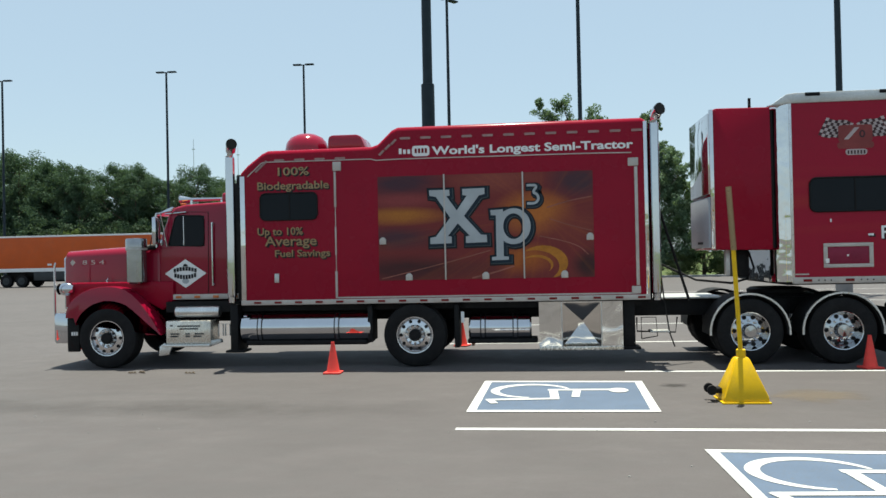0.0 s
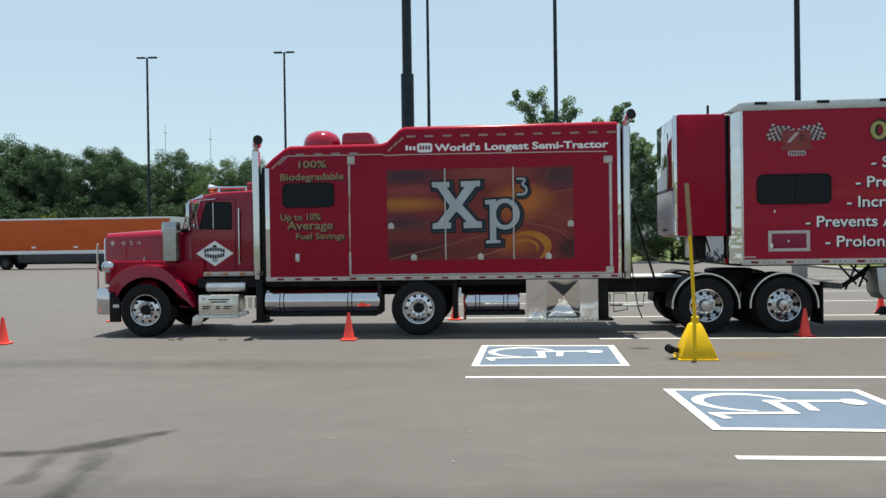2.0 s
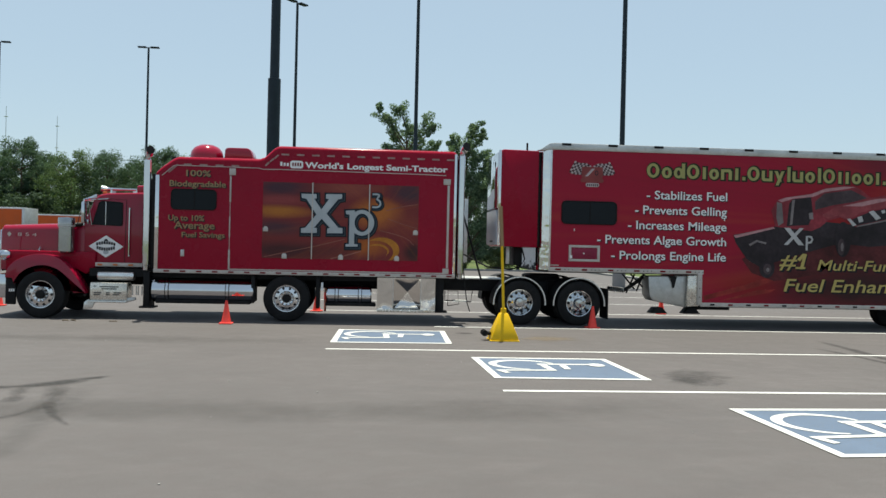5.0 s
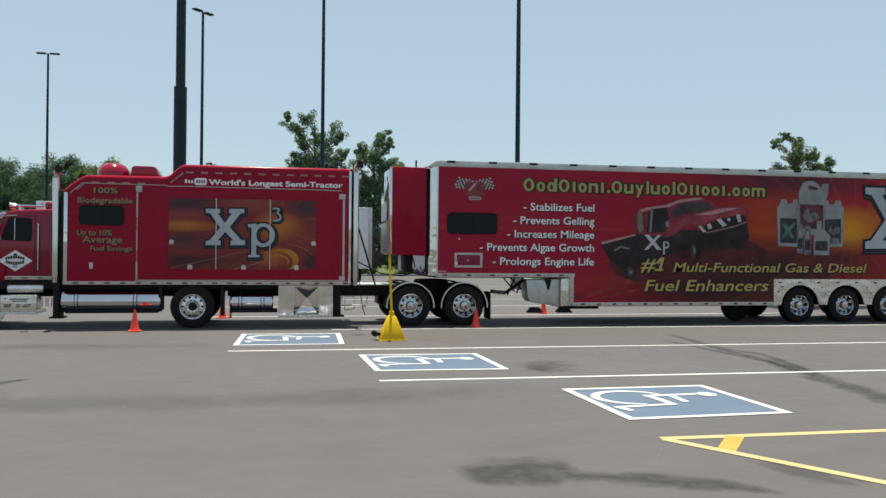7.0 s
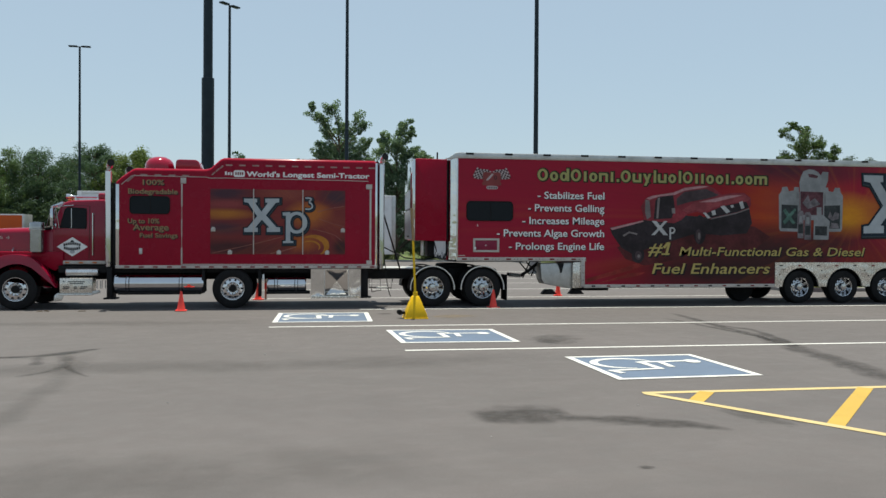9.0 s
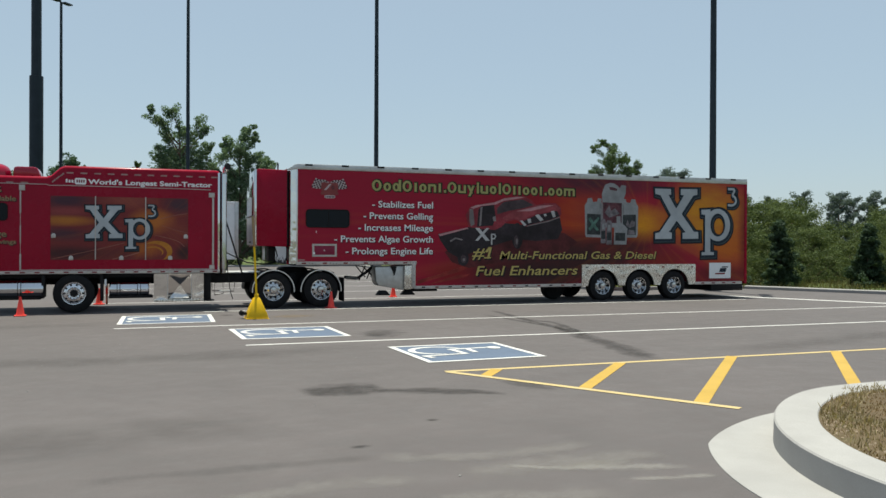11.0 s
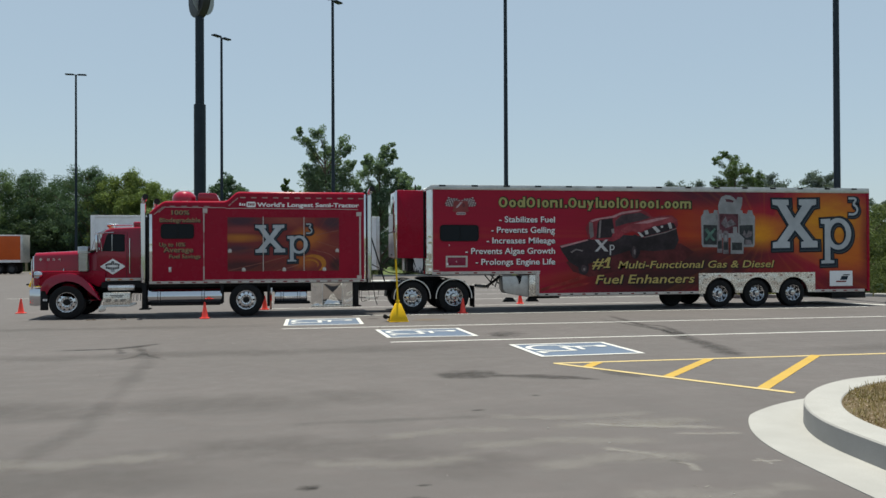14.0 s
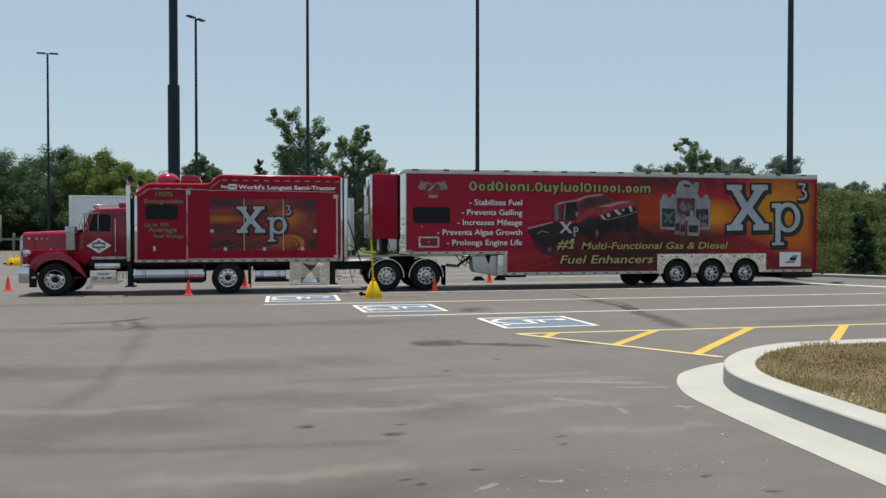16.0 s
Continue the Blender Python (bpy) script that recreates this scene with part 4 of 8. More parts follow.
def hood_section(x, half, z0, z1, r):
    pts = [(-half, z0), (-half, z1 - r)] + [(-half + r - r * math.cos(a), z1 - r + r * math.sin(a)) for a in (radians(k * 90 / 5) for k in range(1, 6))]
    pts += [(half - r + r * math.cos(a), z1 - r + r * math.sin(a)) for a in (radians(90 - k * 90 / 5) for k in range(0, 5))] + [(half, z1 - r), (half, z0)]
    return [(x, MID + q, z) for q, z in pts]


HW = MID - CAB
hood = loft([hood_section(-7.30, HW - 0.20, 1.02, 1.94, 0.10), hood_section(-7.26, HW - 0.17, 1.02, 2.00, 0.12), hood_section(-6.6, HW - 0.10, 1.02, 2.035, 0.14), hood_section(-5.95, HW - 0.03, 1.1, 2.065, 0.16), hood_section(-5.46, HW, 1.1, 2.09, 0.17)])
part("hood", hood, RED_SHINY, tractor, "glossy red long square hood")
# grille and its surround
grille = block(-7.35, -7.29, MID - HW + 0.24, MID + HW - 0.24, 0.98, 1.90, 0.02)
grille_ob = part("grille", grille, CHROME, tractor, "chrome radiator grille surround")
g = bmesh.new()
for i in range(11):
    yy = MID - HW + 0.33 + i * (2 * HW - 0.66) / 10
    block(-7.362, -7.35, yy - 0.022, yy + 0.022, 1.05, 1.84, 0.004, g)
part("grille_bars", g, BLACK, grille_ob)
# bumper
part("bumper", prism([(-7.36, 0.42), (-7.20, 0.40), (-7.02, 0.42), (-7.02, 0.92), (-7.20, 0.94), (-7.36, 0.90)], F + 0.30, F + DEEP - 0.30, 0.03), CHROME, tractor, "tall chrome front bumper")
part("bumper_wing", prism([(-7.22, 0.42), (-6.94, 0.45), (-6.94, 0.92), (-7.22, 0.94)], F + 0.12, F + 0.32, 0.015), CHROME, tractor)
part("mud_apron", block(-7.0, -6.78, F + 0.10, F + 0.16, 0.28, 0.86, 0.02), BLACK, tractor, "black rubber apron behind the bumper")
for k in range(3):
    flat([(-6.92 + 0.042 * k, 0.56), (-6.89 + 0.042 * k, 0.56), (-6.89 + 0.042 * k, 0.62), (-6.92 + 0.042 * k, 0.62)], F + 0.098, LETTER_WHITE, tractor, "apron_print")
part("front_guard_bar", tube([(-7.24, F + 0.15, 0.9), (-7.24, F + 0.15, 1.72), (-7.22, F + 0.15, 1.8)], 0.018), CHROME, tractor, "slim chrome marker rod on the bumper")
for side in (0, 1):
    y0 = CAB - 0.16 if side == 0 else 2 * MID - CAB - 0.02
    hl = lathe([(0.0, -0.13), (0.06, -0.12), (0.105, -0.06), (0.115, 0.02), (0.105, 0.09), (0.06, 0.14), (0.0, 0.15)], 24, (-7.12, y0 + 0.08, 1.345), "x")
    hob = part("headlight", hl, CHROME, tractor, "round chrome headlight bowl")
    part("headlight_lens", lathe([(0.095, -0.125), (0.07, -0.15), (0.0, -0.158)], 24, (-7.12, y0 + 0.08, 1.345), "x"), LAMP_GLASS, hob)
# fenders
def fender(y0, y1):
    out_pts = [(-6.98, 0.86), (-6.97, 1.00), (-6.86, 1.17), (-6.68, 1.30), (-6.45, 1.375), (-6.22, 1.39), (-5.98, 1.36), (-5.78, 1.24), (-5.58, 1.02), (-5.42, 0.78), (-5.34, 0.62), (-5.30, 0.56)]
    in_pts = [(-5.56, 0.56), (-5.62, 0.74), (-5.74, 0.93), (-5.93, 1.08), (-6.22, 1.15), (-6.50, 1.08), (-6.70, 0.93), (-6.80, 0.74)]
    return prism(rounded_off(out_pts, 2) + rounded_off(in_pts, 2) + [(-6.84, 0.86)], y0, y1, 0.012, seg=2)


part("fender", fender(F + 0.02, CAB + 0.12), RED_SHINY, tractor, "flared glossy red front fender")
part("fender", fender(2 * MID - CAB - 0.12, F + DEEP - 0.02), RED_SHINY, tractor, "flared glossy red front fender")
part("fender_fill", prism([(-7.1, 0.98), (-6.85, 1.02), (-6.5, 1.25), (-5.95, 1.25), (-5.4, 0.95), (-5.2, 1.12), (-5.2, 1.45), (-7.1, 1.45)], CAB - 0.06, 2 * MID - CAB + 0.06, 0.03), RED, tractor)
lettering("8 5 4", -6.90, -6.50, 1.765, 1.84, CAB + 0.055, TRIM, tractor, 0.0)
flat([(-7.12, 1.80), (-7.075, 1.745), (-7.03, 1.80), (-7.075, 1.855)], CAB + 0.05, TRIM, tractor, "star_badge")
part("hood_latch", tube([(-6.40, CAB + 0.02, 1.53), (-6.42, CAB - 0.01, 1.49), (-6.41, CAB - 0.01, 1.44)], 0.014), CHROME, tractor)
# air cleaner
ac = lathe([(0.0, 1.42), (0.14, 1.42), (0.165, 1.45), (0.165, 2.02), (0.175, 2.03), (0.175, 2.16), (0.165, 2.19), (0.0, 2.20)], 28, (-5.80, CAB - 0.16, 0), "z")
acob = part("air_cleaner", ac, BRUSHED, tractor, "chrome air cleaner canister beside the hood")
part("clamp_band", lathe([(0.170, 1.99), (0.178, 1.995), (0.178, 2.025), (0.170, 2.03)], 28, (-5.80, CAB - 0.16, 0), "z", caps=False), DULL_ALU, acob)
part("intake_pipe", tube([(-5.74, CAB - 0.12, 2.0), (-5.62, CAB - 0.02, 2.04), (-5.5, CAB + 0.12, 2.06)], 0.05), BLACK, tractor)
# cab
cab_pts = [(-5.48, 1.12), (-5.50, 2.06), (-5.28, 2.62), (-5.17, 2.72), (-4.98, 2.76), (-4.10, 2.80), (-4.04, 2.76), (-4.04, 1.12)]
cab = part("cab", prism(cab_pts, CAB, 2 * MID - CAB, 0.045, seg=3), RED_SHINY, tractor, "red steel cab with rounded roof")
win = [(-5.30, 2.06), (-4.70, 2.04), (-4.66, 2.10), (-4.66, 2.50), (-4.71, 2.56), (-5.12, 2.575), (-5.17, 2.53)]
part("window_pillar", block(-4.70, -4.655, CAB - 0.004, CAB + 0.01, 2.04, 2.56, 0.004), BLACK, cab)
wob = part("side_window", prism(win, CAB - 0.006, CAB + 0.02), GLASS, cab, "dark tinted side window with chrome vent frame")
part("vent_divider", tube([(-5.02, CAB - 0.012, 2.06), (-5.02, CAB - 0.012, 2.56)], 0.010, 8), CHROME, wob)
part("window_rim", tube([(x, CAB - 0.008, z) for x, z in win + win[:1]], 0.010, 6), BLACK, wob)
part("windshield", prism([(-5.475, 2.10), (-5.30, 2.58), (-5.31, 2.60), (-5.49, 2.11)], CAB + 0.10, 2 * MID - CAB - 0.10), GLASS, cab, "dark tinted windshield")
visor = prism([(-5.22, 2.68), (-5.52, 2.58), (-5.53, 2.60), (-5.24, 2.73)], CAB + 0.02, 2 * MID - CAB - 0.02, 0.006)
part("sun_visor", visor, CHROME, cab, "chrome sun visor over the windshield")
part("door_seam", tube([(-4.60, CAB - 0.002, 1.20), (-4.58, CAB - 0.002, 2.62), (-5.2, CAB - 0.002, 2.64)], 0.006, 6), BLACK, cab)
part("door_handle", tube([(-4.50, CAB - 0.05, 1.37), (-4.50, CAB - 0.05, 2.44)], 0.016, 10), CHROME, cab, "long chrome grab rail")
for z in (1.38, 2.42):
    part("rail_bracket", block(-4.52, -4.48, CAB - 0.05, CAB + 0.01, z - 0.02, z + 0.02, 0.006), CHROME, cab)
part("drip_rail", tube([(-5.34, CAB - 0.03, 2.60), (-4.96, CAB - 0.03, 2.63)], 0.014, 8), CHROME, cab)
mir = part("mirror", block(-5.46, -5.38, CAB - 0.30, CAB - 0.10, 2.08, 2.55, 0.03), CHROME, tractor, "tall chrome wing mirror")
part("mirror_arm", tube([(-5.42, CAB, 2.60), (-5.42, CAB - 0.20, 2.60), (-5.42, CAB - 0.20, 2.03), (-5.42, CAB, 2.02)], 0.012, 8), CHROME, mir)
part("mirror_brace", tube([(-5.62, CAB - 0.03, 2.03), (-5.44, CAB - 0.18, 2.58), (-5.36, CAB - 0.16, 2.60), (-5.30, CAB - 0.06, 2.04)], 0.013, 8), CHROME, mir)
part("mirror_brace", tube([(-5.44, CAB - 0.18, 2.60), (-5.20, CAB - 0.06, 2.66)], 0.011, 8), CHROME, mir)
part("spot_mirror", lathe([(0.0, -0.02), (0.05, -0.015), (0.06, 0.0), (0.05, 0.015), (0.0, 0.02)], 18, (-5.36, CAB - 0.12, 2.11), "x"), CHROME, mir)
for yy in (MID - 0.55, MID - 0.38):
    part("air_horn", lathe([(0.0, 0.0), (0.075, 0.0), (0.06, 0.06), (0.03, 0.16), (0.022, 0.5), (0.022, 0.85), (0.035, 0.95), (0.0, 0.96)], 16, (-5.22, yy, 2.87), "x"), CHROME, tractor, "chrome air horn on the cab roof")
for xx in (-5.0, -4.45):
    part("horn_bracket", block(xx - 0.02, xx + 0.02, MID - 0.6, MID - 0.33, 2.74, 2.85), CHROME, tractor)
part("roof_unit", block(-4.45, -4.06, MID - 0.62, MID + 0.5, 2.76, 2.97, 0.05, seg=3), RED_SHINY, tractor, "red air unit on the cab roof")
for k in range(5):
    part("roof_marker_light", block(-5.16, -5.08, MID - 0.7 + k * 0.35, MID - 0.62 + k * 0.35, 2.75, 2.80, 0.012), AMBER, tractor)
# diamond sign on the door
dz, dx = 1.575, -5.0
flat([(dx - 0.37, dz), (dx, dz - 0.245), (dx + 0.37, dz), (dx, dz + 0.245)], CAB - 0.004, LETTER_WHITE, cab, "door_sign", "white diamond door sign")
for row, (z0, z1, half) in enumerate(((0.02, 0.085, 0.21), (-0.065, 0.005, 0.20))):
    for k in range(8):
        bx = dx - half + k * half / 4
        arch_up = 0.03 * (1 - ((k - 3.5) / 3.5) ** 2) * (1 if row == 0 else -1)
        flat([(bx, dz + z0 + arch_up), (bx + half / 5.2, dz + z0 + arch_up), (bx + half / 5.2, dz + z1 + arch_up), (bx, dz + z1 + arch_up)], CAB - 0.009, INK, cab, "sign_bar")
flat([(dx - 0.05, dz + 0.12), (dx + 0.05, dz + 0.12), (dx + 0.02, dz + 0.165), (dx - 0.02, dz + 0.165)], CAB - 0.009, INK, cab, "sign_bar")
flat([(dx + 0.06 * math.cos(a), dz - 0.13 + 0.045 * math.sin(a)) for a in (2 * math.pi * i / 14 for i in range(14))], CAB - 0.0075, SILVER, cab, "sign_crest")
# cab sill, steps, battery box
sill = part("cab_sill", block(-5.30, -4.05, CAB - 0.05, CAB + 0.02, 1.13, 1.22, 0.01), TRIM, tractor, "chrome sill with small marker lights")
for k in range(4):
    part("sill_light", block(-5.16 + k * 0.33, -5.06 + k * 0.33, CAB - 0.062, CAB - 0.05, 1.155, 1.195, 0.004), AMBER, sill)
part("step_tank", lathe([(0.0, -5.10), (0.08, -5.10), (0.095, -5.08), (0.095, -4.36), (0.08, -4.33), (0.0, -4.33)], 24, (0, F + 0.20, 0.93), "x"), ALU, tractor, "small polished air tank under the cab")
bat = part("battery_box", block(-5.22, -4.44, F + 0.05, F + 0.45, 0.40, 0.79, 0.02), STEEL, tractor, "dull aluminium battery box with dark printing")
part("box_step", block(-5.28, -4.44, F + 0.0, F + 0.12, 0.355, 0.40, 0.008), ALU, bat)
for k, (a, c, z) in enumerate(((-5.14, -5.10, 0.71), (-5.02, -4.62, 0.70), (-4.98, -4.66, 0.655), (-5.14, -4.98, 0.57), (-5.14, -5.00, 0.53), (-4.88, -4.80, 0.57), (-4.88, -4.80, 0.53), (-4.72, -4.56, 0.57), (-4.74, -4.60, 0.53))):
    flat([(a, z - 0.012), (c, z - 0.012), (c, z + 0.012), (a, z + 0.012)], F + 0.05, POLE_GREY, bat, "print_bar")
part("step_bracket", prism([(-5.36, 0.20), (-5.18, 0.22), (-5.12, 0.36), (-5.26, 0.42), (-5.34, 0.36)], F + 0.06, F + 0.10, 0.01), ALU, tractor)
part("step_foot", prism([(-4.62, 0.34), (-4.44, 0.36), (-4.26, 0.42), (-4.28, 0.48), (-4.44, 0.46)], F + 0.06, F + 0.16, 0.01), DULL_ALU, tractor)
for k in range(2):
    part("access_frame", tube([(-4.36 + k * 0.12, F + 0.2, 0.52), (-4.36 + k * 0.12, F + 0.2, 0.72), (-4.28 + k * 0.12, F + 0.2, 0.72), (-4.28 + k * 0.12, F + 0.2, 0.52)], 0.012, 6), DULL_ALU, tractor)
part("tank_hanger", block(-4.10, -3.97, F + 0.05, F + 0.55, 0.28, 1.05, 0.01), BLACK, tractor)
part("hanger_foot", block(-4.18, -3.86, F + 0.03, F + 0.40, 0.25, 0.29, 0.01), BLACK, tractor)


# exhaust stacks
def stack(x, y, z0, z1, r, bend):
    top = [(x, y, z1 - 0.30), (x, y, z1 - 0.20), (x + 0.02 * bend, y - 0.02, z1 - 0.11), (x + 0.05 * bend, y - 0.07, z1 - 0.04), (x + 0.075 * bend, y - 0.13, z1 - 0.005)]
    ob = part("exhaust_pipe", tube([(x, y, z0), (x, y, z0 + 0.1), (x, y, z0 + 0.12), (x, y, z1 - 0.21)], r, 20, radii=[r * 0.8, r * 0.8, r, r]), CHROME, tractor, "tall chrome exhaust stack with a curved tip")
    part("exhaust_elbow", tube(top[1:], r, 18, radii=[r * 0.98, r * 1.02, r * 1.06, r * 1.1]), CHROME, ob)
    part("exhaust_mouth", tube([top[-1], (top[-1][0] + 0.02 * bend, top[-1][1] - 0.03, top[-1][2] + 0.006)], r, 18, radii=[r * 1.13, r * 1.15]), BLACK, ob, "sooty black open tip")


stack(-4.06, F + 0.06, 1.08, 3.70, 0.078, 1)
stack(-4.03, F + DEEP - 0.28, 1.08, 3.70, 0.085, 1)
stack(2.86, F + 0.10, 1.02, 4.02, 0.082, 1)
stack(2.86, F + DEEP - 0.10, 1.02, 4.02, 0.082, 1)
part("heat_guard", block(-4.13, -3.96, F + 0.38, F + 0.50, 1.1, 3.1, 0.02), BLACK, tractor)
part("rear_ladder_post", block(2.74, 2.80, F + 0.16, F + 0.6, 1.0, 3.75, 0.01), BLACK, tractor)

# sleeper
SL = [(-3.86, 1.10), (-3.86, 3.24), (-3.74, 3.36), (-3.50, 3.54), (-3.40, 3.585), (-1.66, 3.595), (-1.55, 3.63), (-1.32, 3.85), (-1.22, 3.895), (2.66, 3.905), (2.73, 3.86), (2.73, 1.10)]
def rolled_section(y, drop):
    return [(x, y, z - (drop if z > 2 else 0)) for x, z in SL]


ROLL = 0.085                   # radius of the rolled roof edge
turns = [(ROLL * (1 - math.cos(a)), ROLL * (1 - math.sin(a))) for a in (radians(k * 15) for k in range(7))]
body = loft([rolled_section(F + o, d) for o, d in turns] + [rolled_section(F + DEEP - o, d) for o, d in turns[::-1]])
bmesh.ops.recalc_face_normals(body, faces=body.faces)
sleeper = part("sleeper_body", body, RED, tractor, "very long red sleeper body with a stepped roof")
part("front_trim", block(-3.875, -3.79, F - 0.012, F + 0.06, 1.06, 3.17, 0.01), MIRROR, sleeper, "bright stainless corner trim")
part("inner_gap_panel", block(-3.95, -3.865, F + 0.04, F + DEEP - 0.04, 1.12, 3.2, 0.02), BLACK, sleeper)
part("rear_trim", block(2.685, 2.745, F - 0.012, F + 0.06, 1.06, 3.84, 0.01), MIRROR, sleeper)
low = part("lower_trim", block(-3.88, 2.745, F - 0.016, F + 0.03, 1.035, 1.115, 0.006), TRIM, sleeper, "pale trim strip with small marker lights")
for k in range(19):
    x = -3.66 + k * 0.345
    part("marker_light", block(x, x + 0.12, F - 0.026, F - 0.016, 1.058, 1.092, 0.004), RED_LENS, low)
DIM_TRIM = surface("faded_marker_strip", (0.34, 0.22, 0.21), 0.45, 0, 0.25, 3, 30, dirt=(0.22, 0.08, 0.08), dirt_amount=0.6)
for k in range(4):
    x = -3.28 + k * 0.34
    part("top_marker", prism(rounded(x, x + 0.17, 3.398, 3.432, 0.012, 2), F - 0.012, F), DIM_TRIM, sleeper)
for k in range(12):
    x = -1.18 + k * 0.335
    part("top_marker", prism(rounded(x, x + 0.17, 3.685, 3.722, 0.012, 2), F - 0.012, F), DIM_TRIM, sleeper)
for (x, z) in ((-3.62, 3.24), (-3.52, 3.33)):
    part("top_marker", prism([(x, z), (x + 0.03, z - 0.02), (x + 0.13, z + 0.07), (x + 0.10, z + 0.09)], F - 0.012, F), DIM_TRIM, sleeper)
for (x, z) in ((-1.54, 3.45), (-1.44, 3.54), (-1.34, 3.62)):
    part("top_marker", prism([(x, z), (x + 0.03, z - 0.02), (x + 0.11, z + 0.06), (x + 0.08, z + 0.08)], F - 0.012, F), DIM_TRIM, sleeper)
trimline = [(-3.74, 3.16), (-3.50, 3.375), (-3.44, 3.39), (-1.66, 3.385), (-1.58, 3.36), (-1.2, 3.37), (1.9, 3.36), (2.5, 3.35)]
part("belt_line", tube([(x, F - 0.003, z) for x, z in trimline], 0.010, 6), TRIM, sleeper)
# side access door frame
for q in ((-2.285, -2.25, 0.014, 2.62, 3.20), (-2.282, -2.256, 0.012, 1.84, 2.30), (-2.288, -2.25, 0.014, 1.13, 1.57), (-2.275, -2.262, 0.007, 1.57, 2.62), (-2.25, 2.53, 0.013, 1.125, 1.15), (2.535, 2.585, 0.014, 1.26, 3.13)):
    part("door_strip", block(q[0], q[1], F - q[2], F, q[3], q[4], 0.003), TRIM, sleeper, "pale worn reflective strip of the side door")
for q in ((-2.30, -2.16, 3.21, 3.36), (2.44, 2.60, 3.14, 3.27), (2.46, 2.60, 1.13, 1.25)):
    part("corner_plate", block(q[0], q[1], F - 0.02, F, q[2], q[3], 0.008), TRIM, sleeper)
swin = part("sleeper_window", prism(rounded(-3.53, -2.57, 2.43, 2.87, 0.09), F - 0.010, F + 0.01), GLASS, sleeper, "dark rounded sleeper window")
rim = rounded(-3.53, -2.57, 2.43, 2.87, 0.09)
part("window_rim", tube([(x, F - 0.010, z) for x, z in rim + rim[:1]], 0.013, 6), BLACK, swin)
part("window_slide_bar", block(-3.045, -3.025, F - 0.016, F - 0.009, 2.44, 2.86, 0), BLACK, swin)
part("latch_plate", block(-3.31, -3.23, F - 0.016, F, 1.40, 1.55, 0.008), DULL_ALU, sleeper)
part("roof_dome", lathe([(0.37, 3.58), (0.37, 3.68), (0.345, 3.79), (0.28, 3.875), (0.16, 3.935), (0.0, 3.955)], 32, (-2.93, F + 0.75, 0), "z"), RED_SHINY, sleeper, "red satellite dome on the roof")
part("roof_air_unit", prism([(-2.50, 3.58), (-2.48, 3.84), (-2.42, 3.87), (-2.0, 3.87), (-1.92, 3.84), (-1.86, 3.70), (-1.86, 3.58)], F + 0.45, F + 1.25, 0.03), RED_SHINY, sleeper, "red roof air unit")

# printed mural on the sleeper
mural_mat = mural_material("sleeper_mural", (0.165, 0.028, 0.028), [
    ((0.052, 0.026, 0.040), (-1.17, F, 2.96), (0.85, 3, 0.26), 1.0),
    ((0.25, 0.050, 0.052), (-1.17, F, 2.70), (0.75, 3, 0.15), 0.9),
    ((0.40, 0.150, 0.028), (-1.24, F, 2.44), (0.95, 3, 0.17), 1.0),
    ((0.058, 0.028, 0.040), (-1.22, F, 2.08), (0.85, 3, 0.22), 1.0),
    ((0.034, 0.018, 0.020), (-1.15, F, 1.58), (1.25, 3, 0.26), 1.0),
    ((0.24, 0.060, 0.045), (0.34, F, 2.98), (0.85, 3, 0.26), 0.9),
    ((0.46, 0.150, 0.030), (0.95, F, 2.45), (0.70, 3, 0.42), 1.0),
    ((0.048, 0.028, 0.040), (1.66, F, 2.94), (0.55, 3, 0.34), 1.0),
    ((0.21, 0.045, 0.032), (1.56, F, 2.20), (0.55, 3, 0.34), 0.8),
    ((0.34, 0.095, 0.022), (0.76, F, 1.72), (0.60, 3, 0.30), 0.95),
    ((0.11, 0.028, 0.026), (0.10, F, 1.58), (0.55, 3, 0.22), 0.8),
    ((0.022, 0.016, 0.018), (1.80, F, 1.60), (0.30, 3, 0.30), 1.0)], (1.08, F, 2.42), 0.16)
part("mural_panel", block(-1.56, 1.89, F - 0.006, F, 1.405, 3.09, 0), mural_mat, sleeper, "printed orange and dark red sunburst mural", -1)
for x in (-0.475, 0.785):
    part("panel_joint", block(x - 0.012, x + 0.012, F - 0.027, F - 0.004, 1.40, 3.10, 0.002), TRIM, sleeper)
for (x, z) in ((-1.49, 2.04), (1.83, 2.04), (-1.07, 1.45), (0.17, 1.45), (1.42, 1.45)):
    part("panel_latch", prism([(x - 0.055, z - 0.05), (x + 0.055, z - 0.05), (x + 0.055, z + 0.03), (x + 0.02, z + 0.065), (x - 0.02, z + 0.065), (x - 0.055, z + 0.03)], F - 0.022, F - 0.005, 0.004), TRIM, sleeper)


def grown(pts, d):
    """An outline pushed outwards by d (inwards where d is negative)."""
    area = sum(p[0] * q[1] - q[0] * p[1] for p, q in zip(pts, pts[1:] + pts[:1]))
    sg = 1 if area > 0 else -1
    out = []
    for i, p in enumerate(pts):
        a, c = Vector(pts[i - 1]), Vector(pts[(i + 1) % len(pts)])
        p = Vector(p)
        u, v = (p - a).normalized(), (c - p).normalized()
        n0, n1 = Vector((u.y, -u.x)) * sg, Vector((v.y, -v.x)) * sg
        m = n0 + n1
        k = d / max(0.55, 1 + n0.dot(n1)) if m.length > 1e-6 else 0
        out.append(tuple(p + m * k))
    return out


